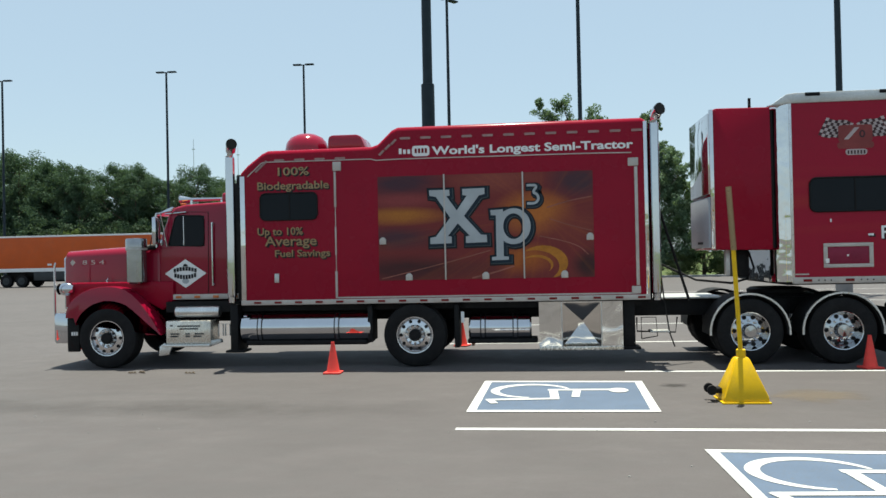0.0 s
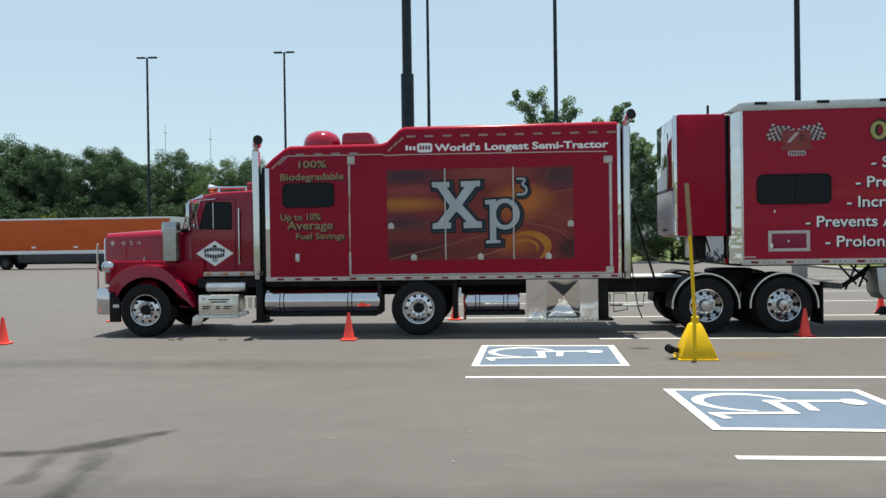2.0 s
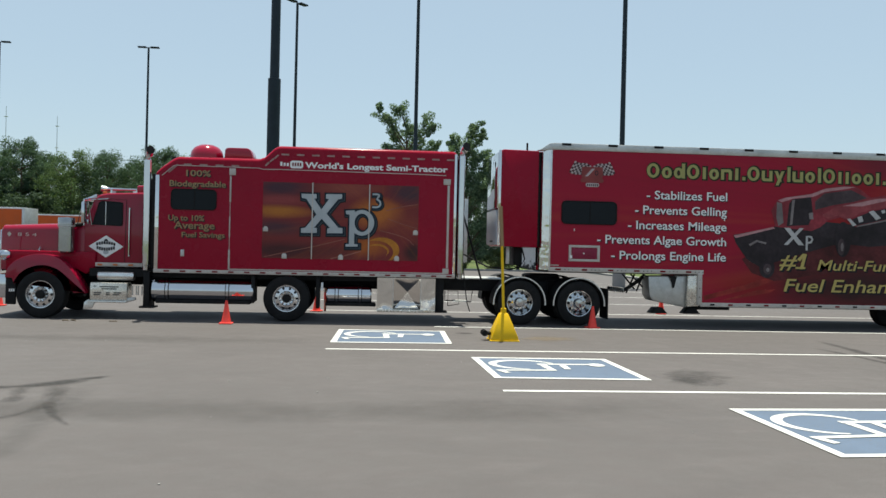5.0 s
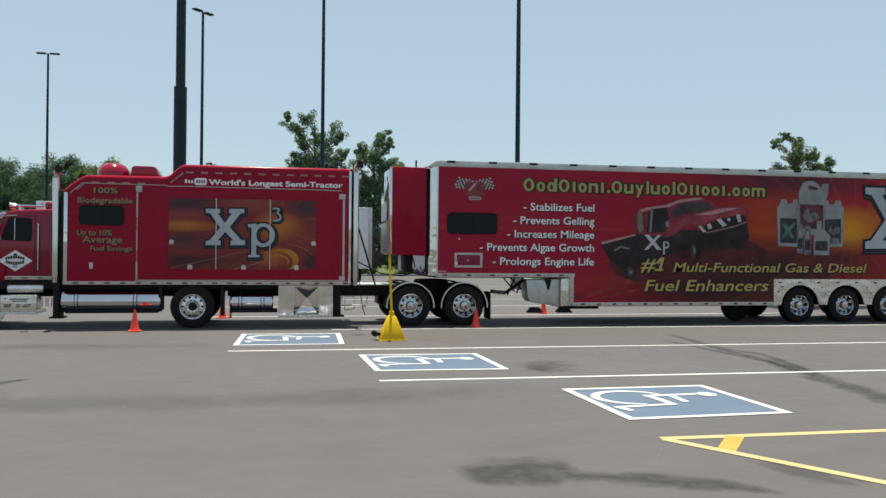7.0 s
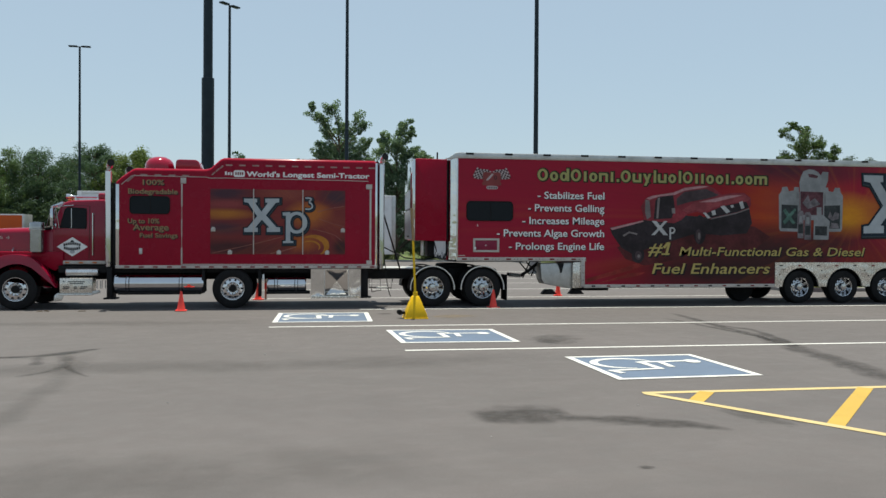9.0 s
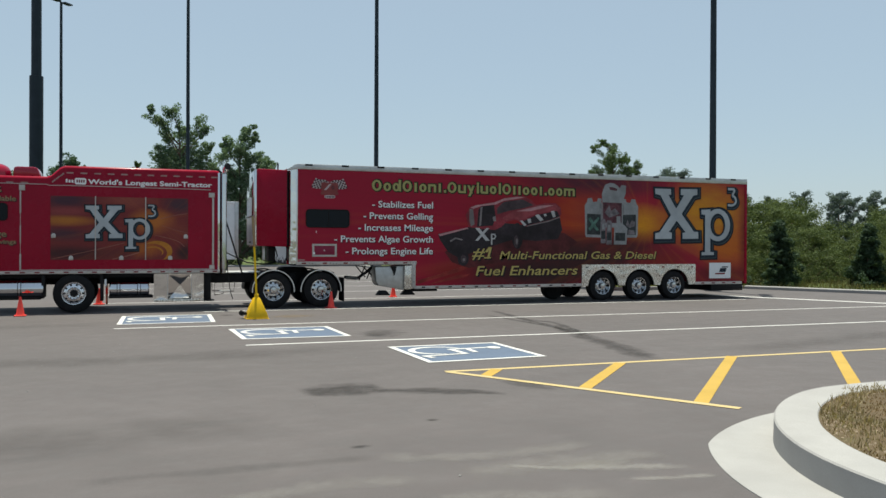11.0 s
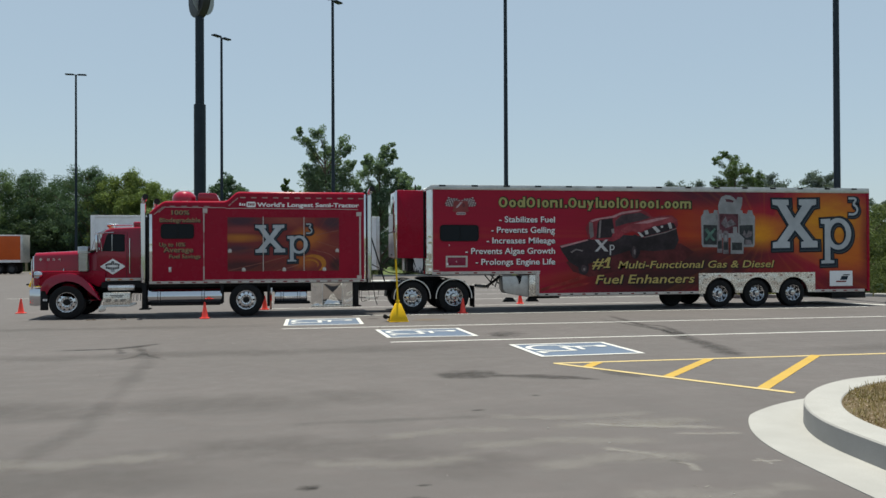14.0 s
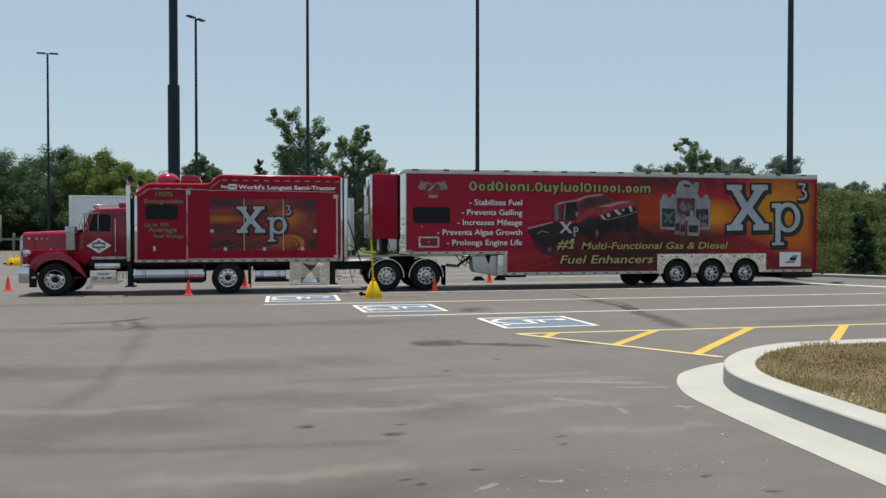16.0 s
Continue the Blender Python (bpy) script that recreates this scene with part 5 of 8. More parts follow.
def ribbon(pts, t):
    """The outline of a stroke of width t along a line."""
    left, right = [], []
    for i, p in enumerate(pts):
        d = (Vector(pts[min(i + 1, len(pts) - 1)]) - Vector(pts[max(i - 1, 0)])).normalized()
        n = Vector((-d.y, d.x)) * t / 2
        left.append((p[0] + n.x, p[1] + n.y))
        right.append((p[0] - n.x, p[1] - n.y))
    return left + right[::-1]


def ring_print(cx, cz, rx, rz, tx, tz, y, mat, parent, name, a0=0, a1=360, n=32):
    """A flat ring or open arc on the near side plane."""
    b = bmesh.new()
    rows = []
    for i in range(n + 1):
        a = radians(a0 + (a1 - a0) * i / n)
        rows.append([b.verts.new((cx + k * math.cos(a), y, cz + m * math.sin(a))) for k, m in ((rx, rz), (rx - tx, rz - tz))])
    for p, q in zip(rows, rows[1:]):
        b.faces.new((p[0], p[1], q[1], q[0]))
    return part(name, b, mat, parent, "", -1)


def emblem(parent, x0, z0, w, h, y):
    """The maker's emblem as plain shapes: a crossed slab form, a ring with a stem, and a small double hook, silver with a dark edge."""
    def on(px, pz):
        return (x0 + (px - 300) / 582 * w, z0 + (497 - pz) / 379 * h)
    u = h / 379
    cross = [(300, 122), (408, 122), (410, 153), (392, 156), (446, 232), (500, 156), (478, 153), (478, 120), (595, 118), (595, 150), (566, 156), (484, 262), (572, 362), (602, 364), (604, 402), (492, 404), (492, 370), (512, 366), (450, 300), (396, 366), (416, 369), (416, 404), (302, 406), (302, 373), (332, 368), (410, 270), (336, 158), (302, 152)]
    stem = [(624, 236), (690, 232), (690, 478), (716, 480), (716, 496), (628, 498), (628, 481), (652, 478), (652, 264), (626, 262)]
    hook = ribbon(rounded_off([(817, 111), (876, 111), (846, 148), (872, 158), (880, 186), (858, 207), (817, 205)], 2), 13)
    shapes = [[on(*p) for p in q] for q in (cross, stem, hook)]
    bowl = on(744, 322)
    for grow, mat, lift, nm, slip in ((20, INK, 0.006, "emblem_edge", 8), (13, SILVER_CORE, 0.009, "emblem_rim", 6), (11.5, NAVY, 0.012, "emblem_line", 4), (0, SILVER, 0.015, "emblem_face", 0)):
        sx, sz = slip * u, -slip * u
        for k, pts in enumerate(shapes):
            g = grow * u * (0.75 if k == 2 else 1)
            flat([(px + sx, pz + sz) for px, pz in grown(pts, g)], y - lift - 0.0004 * k, mat, parent, nm, "", 0.0012)
        g = grow * u
        ring_print(bowl[0] + sx, bowl[1] + sz, 90 / 582 * w + g, 94 * u + g, 36 / 582 * w + 2 * g, 27 * u + 2 * g, y - lift - 0.0025, mat, parent, nm)


SWIRL = surface("print_gold_swirl", (0.40, 0.155, 0.025), 0.35, 0, 0.35, 2.2, 20)
for rx, rz, wd, a0, a1 in ((0.40, 0.26, 0.16, -48, 112), (0.27, 0.15, 0.055, -30, 130)):
    n = 26
    band = [(0.94 + (rx + wd * math.sin(math.pi * i / n)) * math.cos(radians(a0 + (a1 - a0) * i / n)), 1.585 + (rz + 0.8 * wd * math.sin(math.pi * i / n)) * math.sin(radians(a0 + (a1 - a0) * i / n))) for i in range(n + 1)]
    band += [(0.94 + rx * math.cos(radians(a1 + (a0 - a1) * i / n)), 1.585 + rz * math.sin(radians(a1 + (a0 - a1) * i / n))) for i in range(1, n)]
    flat([(px, max(1.41, pz)) for px, pz in band], F - 0.006, SWIRL, sleeper, "printed_swirl", "", 0.0012)
STREAK = surface("print_pale_streak", (0.26, 0.095, 0.075), 0.35, 0, 0.3, 3, 20)
for pts, wd in (([(-1.52, 1.43), (-0.95, 1.56), (-0.35, 1.70), (0.25, 1.86)], 0.016), ([(-0.05, 1.42), (0.30, 1.50), (0.62, 1.60)], 0.024), ([(1.04, 2.07), (1.40, 1.99), (1.66, 1.90), (1.80, 1.76)], 0.015), ([(1.20, 2.34), (1.55, 2.22), (1.86, 2.14)], 0.014), ([(1.16, 2.52), (1.5, 2.62), (1.87, 2.68)], 0.018)):
    flat(ribbon(rounded_off(pts, 2), wd), F - 0.0075, STREAK, sleeper, "printed_streak", "", 0.0012)
emblem(sleeper, -0.719, 1.70, 1.765, 1.16, F - 0.004)
# words on the sleeper
for txt, x0, x1, z0, z1, mat in (("100%", -3.26, -2.73, 3.165, 3.30, LETTER_GOLD), ("Biodegradable", -3.61, -2.40, 2.935, 3.065, LETTER_GOLD), ("Up to 10%", -3.62, -2.85, 2.185, 2.31, LETTER_GOLD), ("Average", -3.50, -2.62, 2.01, 2.17, LETTER_GOLD), ("Fuel Savings", -3.33, -2.40, 1.825, 1.94, LETTER_GOLD)):
    x0, x1 = x0 + 0.035, x1 + 0.03
    lettering(txt, x0 + 0.02, x1 + 0.02, z0 - 0.018, z1 - 0.018, F - 0.004, INK, sleeper, 0.04, name="letter_shadow")
    lettering(txt, x0, x1, z0, z1, F - 0.007, mat, sleeper, 0.014)
lettering("World's Longest Semi-Tractor", -0.66, 2.53, 3.425, 3.555, F - 0.006, LETTER_WHITE, sleeper, 0.03)
for k in range(3):
    flat([(-1.20 + k * 0.07, 3.45), (-1.155 + k * 0.07, 3.45), (-1.155 + k * 0.07, 3.54 - 0.02 * (k > 0)), (-1.20 + k * 0.07, 3.54 - 0.02 * (k > 0))], F - 0.002, LETTER_WHITE, sleeper, "channel_bar", "", 0.004)
flat(rounded(-0.985, -0.70, 3.405, 3.575, 0.05), F - 0.002, LETTER_WHITE, sleeper, "channel_badge", "", 0.004)
for k in range(4):
    flat([(-0.94 + k * 0.055, 3.455), (-0.905 + k * 0.055, 3.455), (-0.905 + k * 0.055, 3.53), (-0.94 + k * 0.055, 3.53)], F - 0.007, RED_LENS, sleeper, "channel_bar", "", 0.003)

# chassis of the tractor
for y in (MID - 0.45, MID + 0.37):
    part("frame_rail", block(-6.9, 6.2, y, y + 0.08, 0.72, 1.0, 0.01), BLACK, tractor, "black steel chassis rail")
for x in (-6.2, -3.0, -1.6, 0.2, 1.7, 3.2, 4.9):
    part("cross_member", block(x, x + 0.12, MID - 0.37, MID + 0.37, 0.74, 0.96), BLACK, tractor)
for x in (-6.22, -1.0, 4.24, 5.63):
    part("axle", lathe([(0.06, F + 0.3), (0.06, F + DEEP - 0.3)], 12, (x, 0, 0.515), "y"), BLACK, tractor)
part("engine_block", block(-6.75, -5.2, MID - 0.4, MID + 0.4, 0.55, 1.2, 0.05), BLACK, tractor)
part("floor_pan", block(-5.3, 2.65, F + 0.25, F + DEEP - 0.25, 0.92, 1.10, 0), BLACK, tractor)
wheel(tractor, -6.235, "flat")
wheel(tractor, -1.0, "flat")
wheel(tractor, 4.25, "dish", dual=True)
wheel(tractor, 5.63, "dish", dual=True)


def fuel_tank(x0, x1, r, y, z, bands):
    t = part("fuel_tank", lathe([(0.0, x0), (r * 0.9, x0), (r, x0 + 0.03), (r, x1 - 0.03), (r * 0.9, x1), (0.0, x1)], 36, (0, y, z), "x"), CHROME, tractor, "polished chrome fuel tank on black hangers")
    for x in bands:
        part("tank_strap", lathe([(r + 0.004, x - 0.03), (r + 0.010, x - 0.025), (r + 0.010, x + 0.025), (r + 0.004, x + 0.03)], 36, (0, y, z), "x", caps=False), CHROME, t)
        for e in (-0.045, 0.035):
            part("strap_liner", lathe([(r + 0.003, x + e), (r + 0.008, x + e + 0.002), (r + 0.008, x + e + 0.010), (r + 0.003, x + e + 0.012)], 36, (0, y, z), "x", caps=False), BLACK, t)


fuel_tank(-3.95, -1.72, 0.265, F + 0.30, 0.64, (-3.60, -2.30))
fuel_tank(-0.13, 0.88, 0.225, F + 0.28, 0.60, (0.10, 0.62))
# added black blocks imitate the ground shadow mirrored in the tanks' lower sides
part("tank_dark_underside", block(-3.85, -1.8, F + 0.1, F + 0.6, 0.36, 0.44, 0.02), BLACK, tractor)
part("tank_dark_underside", block(-0.15, 0.98, F + 0.08, F + 0.6, 0.36, 0.43, 0.02), BLACK, tractor)
part("mud_guard", block(-1.78, -1.70, F + 0.05, F + 0.5, 0.42, 1.0, 0.01), BLACK, tractor)
part("mud_guard", block(-0.36, -0.28, F + 0.05, F + 0.5, 0.30, 1.0, 0.01), BLACK, tractor)
part("post_lamp", block(-0.25, -0.20, F + 0.06, F + 0.10, 0.70, 0.88, 0.005), WHITE_PANEL, tractor)
ck = part("deck_box", block(1.0, 2.31, F + 0.21, F + 0.5, 0.27, 1.02), WAVY, tractor, "mirror-polished stainless tool box with a creased door", -1)
for x0, x1 in ((1.0, 1.37), (1.97, 2.31)):
    part("box_side_panel", block(x0, x1, F - 0.005, F + 0.22, 0.27, 1.02), WAVY, ck, "", -1)
part("box_lip", block(1.37, 1.97, F - 0.005, F + 0.22, 1.0, 1.02), WAVY, ck, "", -1)
# door stamped inwards: the upper facet leans over, the lower one is nearly upright
door = bmesh.new()
dv = [door.verts.new((x, F + d, z)) for x, z, d in ((1.37, 1.0, 0.0), (1.97, 1.0, 0.0), (1.97, 0.29, 0.168), (1.37, 0.29, 0.168), (1.69, 0.70, 0.158))]
for ids in ((0, 1, 4), (1, 2, 4), (2, 3, 4), (3, 0, 4)):
    door.faces.new([dv[i] for i in ids])
back = [door.verts.new((v.co.x, F + 0.208, v.co.z)) for v in dv[:4]]
for i in range(4):
    door.faces.new((dv[i], back[i], back[(i + 1) % 4], dv[(i + 1) % 4]))
bmesh.ops.recalc_face_normals(door, faces=door.faces)
part("box_door", door, WAVY, ck, "creased mirror steel door", -1)
for x in (1.36, 1.98):
    part("box_seam", block(x - 0.006, x + 0.006, F - 0.009, F - 0.004, 0.28, 1.01, 0), DULL_ALU, ck)
part("box_sill", block(1.0, 2.31, F - 0.03, F + 0.02, 0.25, 0.31, 0.008), STEEL, ck)
part("rear_post", block(2.33, 2.52, F + 0.15, F + 0.6, 0.26, 1.05, 0.01), BLACK, tractor)
part("rear_post_foot", block(2.30, 2.60, F + 0.1, F + 0.5, 0.24, 0.28, 0.01), BLACK, tractor)
part("deck_plate", block(2.7, 4.0, MID - 0.6, MID + 0.6, 1.0, 1.03, 0.004), DULL_ALU, tractor)
stp = part("deck_step", tube([(2.55, F + 0.2, 0.74), (2.55, F + 0.2, 0.52), (3.15, F + 0.2, 0.50), (3.18, F + 0.2, 0.74)], 0.014, 6), BLACK, tractor, "thin steel deck step")
part("step_tread", block(2.75, 3.05, F + 0.14, F + 0.4, 0.50, 0.53, 0.004), DULL_ALU, stp)
part("step_rung", tube([(2.62, F + 0.2, 0.40), (2.62, F + 0.2, 0.74), (2.85, F + 0.2, 0.74), (2.87, F + 0.2, 0.44), (2.62, F + 0.2, 0.40)], 0.010, 6), BLACK, stp)
part("support_strut", tube([(2.92, F + 0.25, 2.55), (3.42, F + 0.45, 0.98)], 0.022, 8), BLACK, tractor, "black slanting strut behind the sleeper")
part("hose", tube([(2.92, F + 0.3, 2.6), (2.95, F + 0.35, 1.6), (3.0, F + 0.3, 1.0), (3.05, F + 0.15, 0.5), (3.12, F + 0.12, 0.28)], 0.012, 6), BLACK, tractor)
for x in (4.245, 5.63):
    fb = part("fender", arc_band(x, 0.50, 0.565, 0.60, -4, 184, F + 0.01, F + 0.64), RUBBER, tractor, "black half-round rear fender with bright rim")
    part("fender_rim", arc_band(x, 0.50, 0.584, 0.611, -4, 184, F - 0.02, F + 0.012), ALU, fb)
    part("fender", arc_band(x, 0.50, 0.565, 0.60, -4, 184, F + DEEP - 0.64, F + DEEP - 0.01), RUBBER, tractor)
part("mudflap", block(6.30, 6.33, F + 0.03, F + 0.62, 0.16, 0.86, 0.004), RUBBER, tractor, "black rubber mudflap")
part("fifth_wheel", lathe([(0.0, 1.02), (0.42, 1.02), (0.46, 1.06), (0.46, 1.12), (0.40, 1.15), (0.0, 1.15)], 24, (5.0, MID, 0), "z"), BLACK, tractor, "black greasy coupling plate")
part("coupling_base", block(4.4, 5.7, MID - 0.42, MID + 0.42, 0.9, 1.04, 0.02), BLACK, tractor)
for x in (4.0, 4.95, 5.95):
    for y in (F + 0.75, F + DEEP - 0.95):
        part("air_spring", block(x - 0.12, x + 0.12, y, y + 0.2, 0.5, 1.0, 0.03), BLACK, tractor)

# ---- trailer ----
trailer = thing("semi_trailer", (12.5, MID, 0), "long red drop-deck semi trailer with printed advertising wrap", "trailer")
TOP, DECK, LOWZ, TX0, STEP, TX1 = 4.06, 1.27, 0.50, 4.64, 8.52, 21.12
wrap = mural_material("trailer_wrap", (0.295, 0.0065, 0.029), [
    ((0.23, 0.008, 0.012), (13.0, F, 2.6), (3.6, 4, 2.2), 0.9),
    ((0.40, 0.060, 0.012), (15.0, F, 2.7), (2.6, 4, 1.3), 0.95),
    ((0.62, 0.25, 0.015), (16.75, F, 2.60), (1.1, 4, 0.75), 1.0),
    ((0.58, 0.25, 0.016), (19.4, F, 2.9), (2.3, 4, 1.5), 1.0),
    ((0.50, 0.13, 0.012), (20.4, F, 1.7), (1.6, 4, 1.0), 0.8),
    ((0.048, 0.014, 0.015), (12.6, F, 1.20), (3.9, 4, 1.35), 1.0),
    ((0.034, 0.014, 0.015), (15.3, F, 1.62), (3.3, 4, 0.95), 1.0),
    ((0.030, 0.012, 0.013), (13.0, F, 1.0), (3.4, 4, 0.80), 1.0),
    ((0.055, 0.016, 0.028), (14.9, F, 3.95), (3.3, 4, 0.62), 1.0),
    ((0.20, 0.030, 0.030), (15.3, F, 2.9), (1.5, 4, 0.9), 0.7),
    ((0.09, 0.010, 0.010), (20.0, F, 0.75), (1.9, 4, 0.65), 0.9),
    ((0.13, 0.012, 0.012), (21.1, F, 2.0), (0.42, 4, 2.6), 0.9),
    ((0.20, 0.020, 0.014), (17.6, F, 1.35), (1.5, 4, 0.5), 0.8),
    ((0.22, 0.010, 0.012), (9.7, F, 0.95), (1.0, 4, 0.35), 0.8)], (16.9, F, 2.5), 0.22)
body_pts = [(TX0 + 0.27, DECK + 0.06), (STEP, DECK + 0.06), (STEP, LOWZ + 0.08), (14.37, LOWZ + 0.08), (14.37, 1.205), (18.89, 1.205), (18.89, LOWZ + 0.08), (TX1, LOWZ + 0.08), (TX1, TOP), (TX0 + 0.27, TOP - 0.03)]
tb = part("trailer_body", prism(body_pts, F, F + DEEP), wrap, trailer, "red printed trailer side with orange and dark clouds", -1)
# rounded bright front corners and front wall
cor = bmesh.new()
pts = []
for i in range(9):
    a = radians(90 * i / 8)
    pts.append((TX0 + 0.28 - 0.28 * math.sin(a), F + 0.28 - 0.28 * math.cos(a)))
full = pts + [(x, 2 * MID - y) for x, y in reversed(pts)]
lo = [cor.verts.new((x, y, DECK)) for x, y in full]
hi = [cor.verts.new((x, y, TOP - 0.02)) for x, y in full]
for i in range(len(full) - 1):
    cor.faces.new((lo[i], lo[i + 1], hi[i + 1], hi[i]))
cor.faces.new(lo[::-1])
cor.faces.new(hi)
corner = part("front_corner", cor, MIRROR, trailer, "rounded polished metal front corner of the trailer")
part("corner_flange", block(TX0 + 0.25, TX0 + 0.29, F - 0.012, F, DECK, TOP, 0.003), ALU, trailer)
for k in range(10):
    part("corner_rivet", block(TX0 + 0.262, TX0 + 0.278, F - 0.018, F - 0.011, DECK + 0.15 + k * 0.28, DECK + 0.17 + k * 0.28, 0), DULL_ALU, corner)
# roof and top rail
rf = prism([(TX0 - 0.02, TOP - 0.05), (TX0 + 0.26, TOP + 0.10), (TX1 - 0.02, TOP + 0.16), (TX1, TOP)], F + 0.02, F + DEEP - 0.02, 0.0)
part("trailer_roof", rf, WHITE_PANEL, trailer, "white metal trailer roof")
rail = part("top_rail", prism([(TX0 - 0.02, TOP - 0.06), (TX0 + 0.28, TOP - 0.035), (TX1 + 0.01, TOP + 0.005), (TX1 + 0.01, TOP + 0.185), (TX0 + 0.34, TOP + 0.122), (TX0 + 0.22, TOP + 0.105)], F - 0.018, F + 0.04, 0.006), DULL_ALU, trailer, "pale aluminium top rail with marker lamps")
for k in range(15):
    x = TX0 + 0.5 + k * 1.09
    up = 0.063 * (x - TX0) / (TX1 - TX0)
    part("top_lamp", block(x, x + 0.22, F - 0.03, F - 0.018, TOP + 0.066 + up, TOP + 0.120 + up, 0.006), BLACK, rail)
part("roof_stub", block(TX0 - 0.22, TX0 - 0.18, MID - 0.8, MID - 0.76, 4.0, 4.22, 0.005), BLACK, trailer)
# bottom rails
br = part("bottom_rail", block(TX0 + 0.26, STEP + 0.06, F - 0.014, F + 0.05, DECK - 0.03, DECK + 0.07, 0.006), TRIM, trailer, "pale aluminium lower rail with marker lamps")
for k in range(6):
    x = 5.05 + k * 0.62
    part("rail_lamp", block(x, x + 0.13, F - 0.022, F - 0.014, DECK + 0.0, DECK + 0.04, 0.004), RED_LENS, br)
    for j in range(3):
        part("rail_rivet", block(x + 0.22 + j * 0.09, x + 0.24 + j * 0.09, F - 0.018, F - 0.013, DECK + 0.01, DECK + 0.03, 0), BLACK, br)
st = part("step_rail", block(STEP - 0.08, STEP + 0.03, F - 0.016, F + 0.05, LOWZ + 0.02, DECK + 0.07, 0.006), TRIM, trailer)
for k in range(3):
    part("rail_rivet", block(STEP - 0.035, STEP - 0.015, F - 0.02, F - 0.015, 0.70 + 0.2 * k, 0.72 + 0.2 * k, 0), BLACK, st)
lr = part("lower_rail", block(STEP, 14.36, F - 0.014, F + 0.05, LOWZ - 0.01, LOWZ + 0.085, 0.006), TRIM, trailer, "pale aluminium lower rail with marker lamps")
for k in range(13):
    x = 8.75 + k * 0.44
    part("rail_lamp", block(x, x + 0.11, F - 0.022, F - 0.014, LOWZ + 0.02, LOWZ + 0.06, 0.004), RED_LENS if k % 2 else BLACK, lr)
rr = part("lower_rail", block(18.9, 20.92, F - 0.014, F + 0.05, LOWZ - 0.01, LOWZ + 0.085, 0.006), TRIM, trailer)
for k in range(4):
    part("rail_lamp", block(19.15 + k * 0.45, 19.28 + k * 0.45, F - 0.022, F - 0.014, LOWZ + 0.02, LOWZ + 0.06, 0.004), RED_LENS, rr)
part("rear_post", block(TX1 - 0.09, TX1 + 0.02, F - 0.014, F + 0.1, LOWZ, TOP + 0.09, 0.006), RED, trailer)
part("rear_bumper", block(19.6, 20.98, F + 0.02, F + DEEP - 0.02, 0.26, 0.50, 0.01), BLACK, trailer)
part("trailer_underside", block(STEP + 0.1, 14.3, F + 0.3, F + DEEP - 0.3, 0.46, 0.60, 0), BLACK, trailer)
part("gooseneck_underside", block(TX0 + 0.2, STEP, F + 0.06, F + DEEP - 0.06, DECK - 0.05, DECK + 0.05, 0), BLACK, trailer)
# nose box on the front wall
NOSE_GREY = surface("blue_grey_panel", (0.36, 0.38, 0.42), 0.4, 0, 0.08, 2, 30)
nose = part("nose_box", prism([(3.72, 1.79), (TX0 - 0.01, 1.77), (TX0 - 0.01, 3.99), (3.80, 4.0), (3.72, 3.95)], F + 0.02, F + 1.52, 0.03), RED, trailer, "red box with chrome front on the trailer nose")
part("nose_front", block(3.675, 3.72, F + 0.05, F + 1.48, 2.66, 3.93, 0.02), WAVY, nose, "mirror-bright chrome front panel")
part("nose_front_panel", block(3.67, 3.72, F + 0.05, F + 1.48, 1.82, 2.62, 0.02), NOSE_GREY, nose, "pale grey lower front panel")
part("panel_mark", block(3.664, 3.671, F + 0.5, F + 0.9, 1.88, 1.92, 0), BLACK, nose)
part("nose_edge", block(3.70, 3.76, F + 0.008, F + 0.05, 1.80, 3.98, 0.006), MIRROR, nose)
part("nose_gap", block(TX0 - 0.06, TX0 + 0.04, F + 0.10, F + 1.48, 1.8, 3.95, 0), BLACK, nose)
part("nose_bracket", block(4.16, 4.36, F + 0.4, F + 0.9, 1.35, 1.80, 0.02), BLACK, nose)
part("nose_bracket_post", block(3.98, 4.05, F + 0.35, F + 0.45, 1.38, 1.80, 0.01), DULL_ALU, nose)
part("air_hose", tube([(4.35, F + 0.4, 1.75), (4.40, F + 0.3, 1.5), (4.30, F + 0.35, 1.32), (4.1, F + 0.5, 1.25), (3.6, F + 0.8, 1.3), (3.0, F + 0.9, 1.6)], 0.018, 8), BLACK, nose)
# window and hatch
tw = rounded(5.18, 6.46, 2.345, 2.86, 0.10)
two = part("trailer_window", prism(tw, F - 0.012, F + 0.005), GLASS, tb, "dark rounded side window")
part("window_rim", tube([(x, F - 0.012, z) for x, z in tw + tw[:1]], 0.016, 6), BLACK, two)
part("window_slide_bar", block(5.83, 5.855, F - 0.018, F - 0.011, 2.36, 2.85, 0), BLACK, two)
hb = bmesh.new()
for q in ((5.36, 6.09, 1.48, 1.535), (5.36, 6.09, 1.80, 1.855), (5.36, 5.42, 1.535, 1.80), (6.03, 6.09, 1.535, 1.80)):
    block(q[0], q[1], F - 0.014, F, q[2], q[3], 0.003, hb)
hob = part("hatch_frame", hb, TRIM, tb, "pale frame of a small side hatch")
part("hatch_door", block(5.43, 6.02, F - 0.008, F, 1.545, 1.79, 0.004), surface("maroon_hatch", (0.22, 0.02, 0.05), 0.35, 0, 0.15, 3, 30), hob, "maroon hatch door")
part("hatch_lock", block(5.70, 5.73, F - 0.016, F - 0.007, 1.65, 1.68, 0.003), LETTER_WHITE, hob)
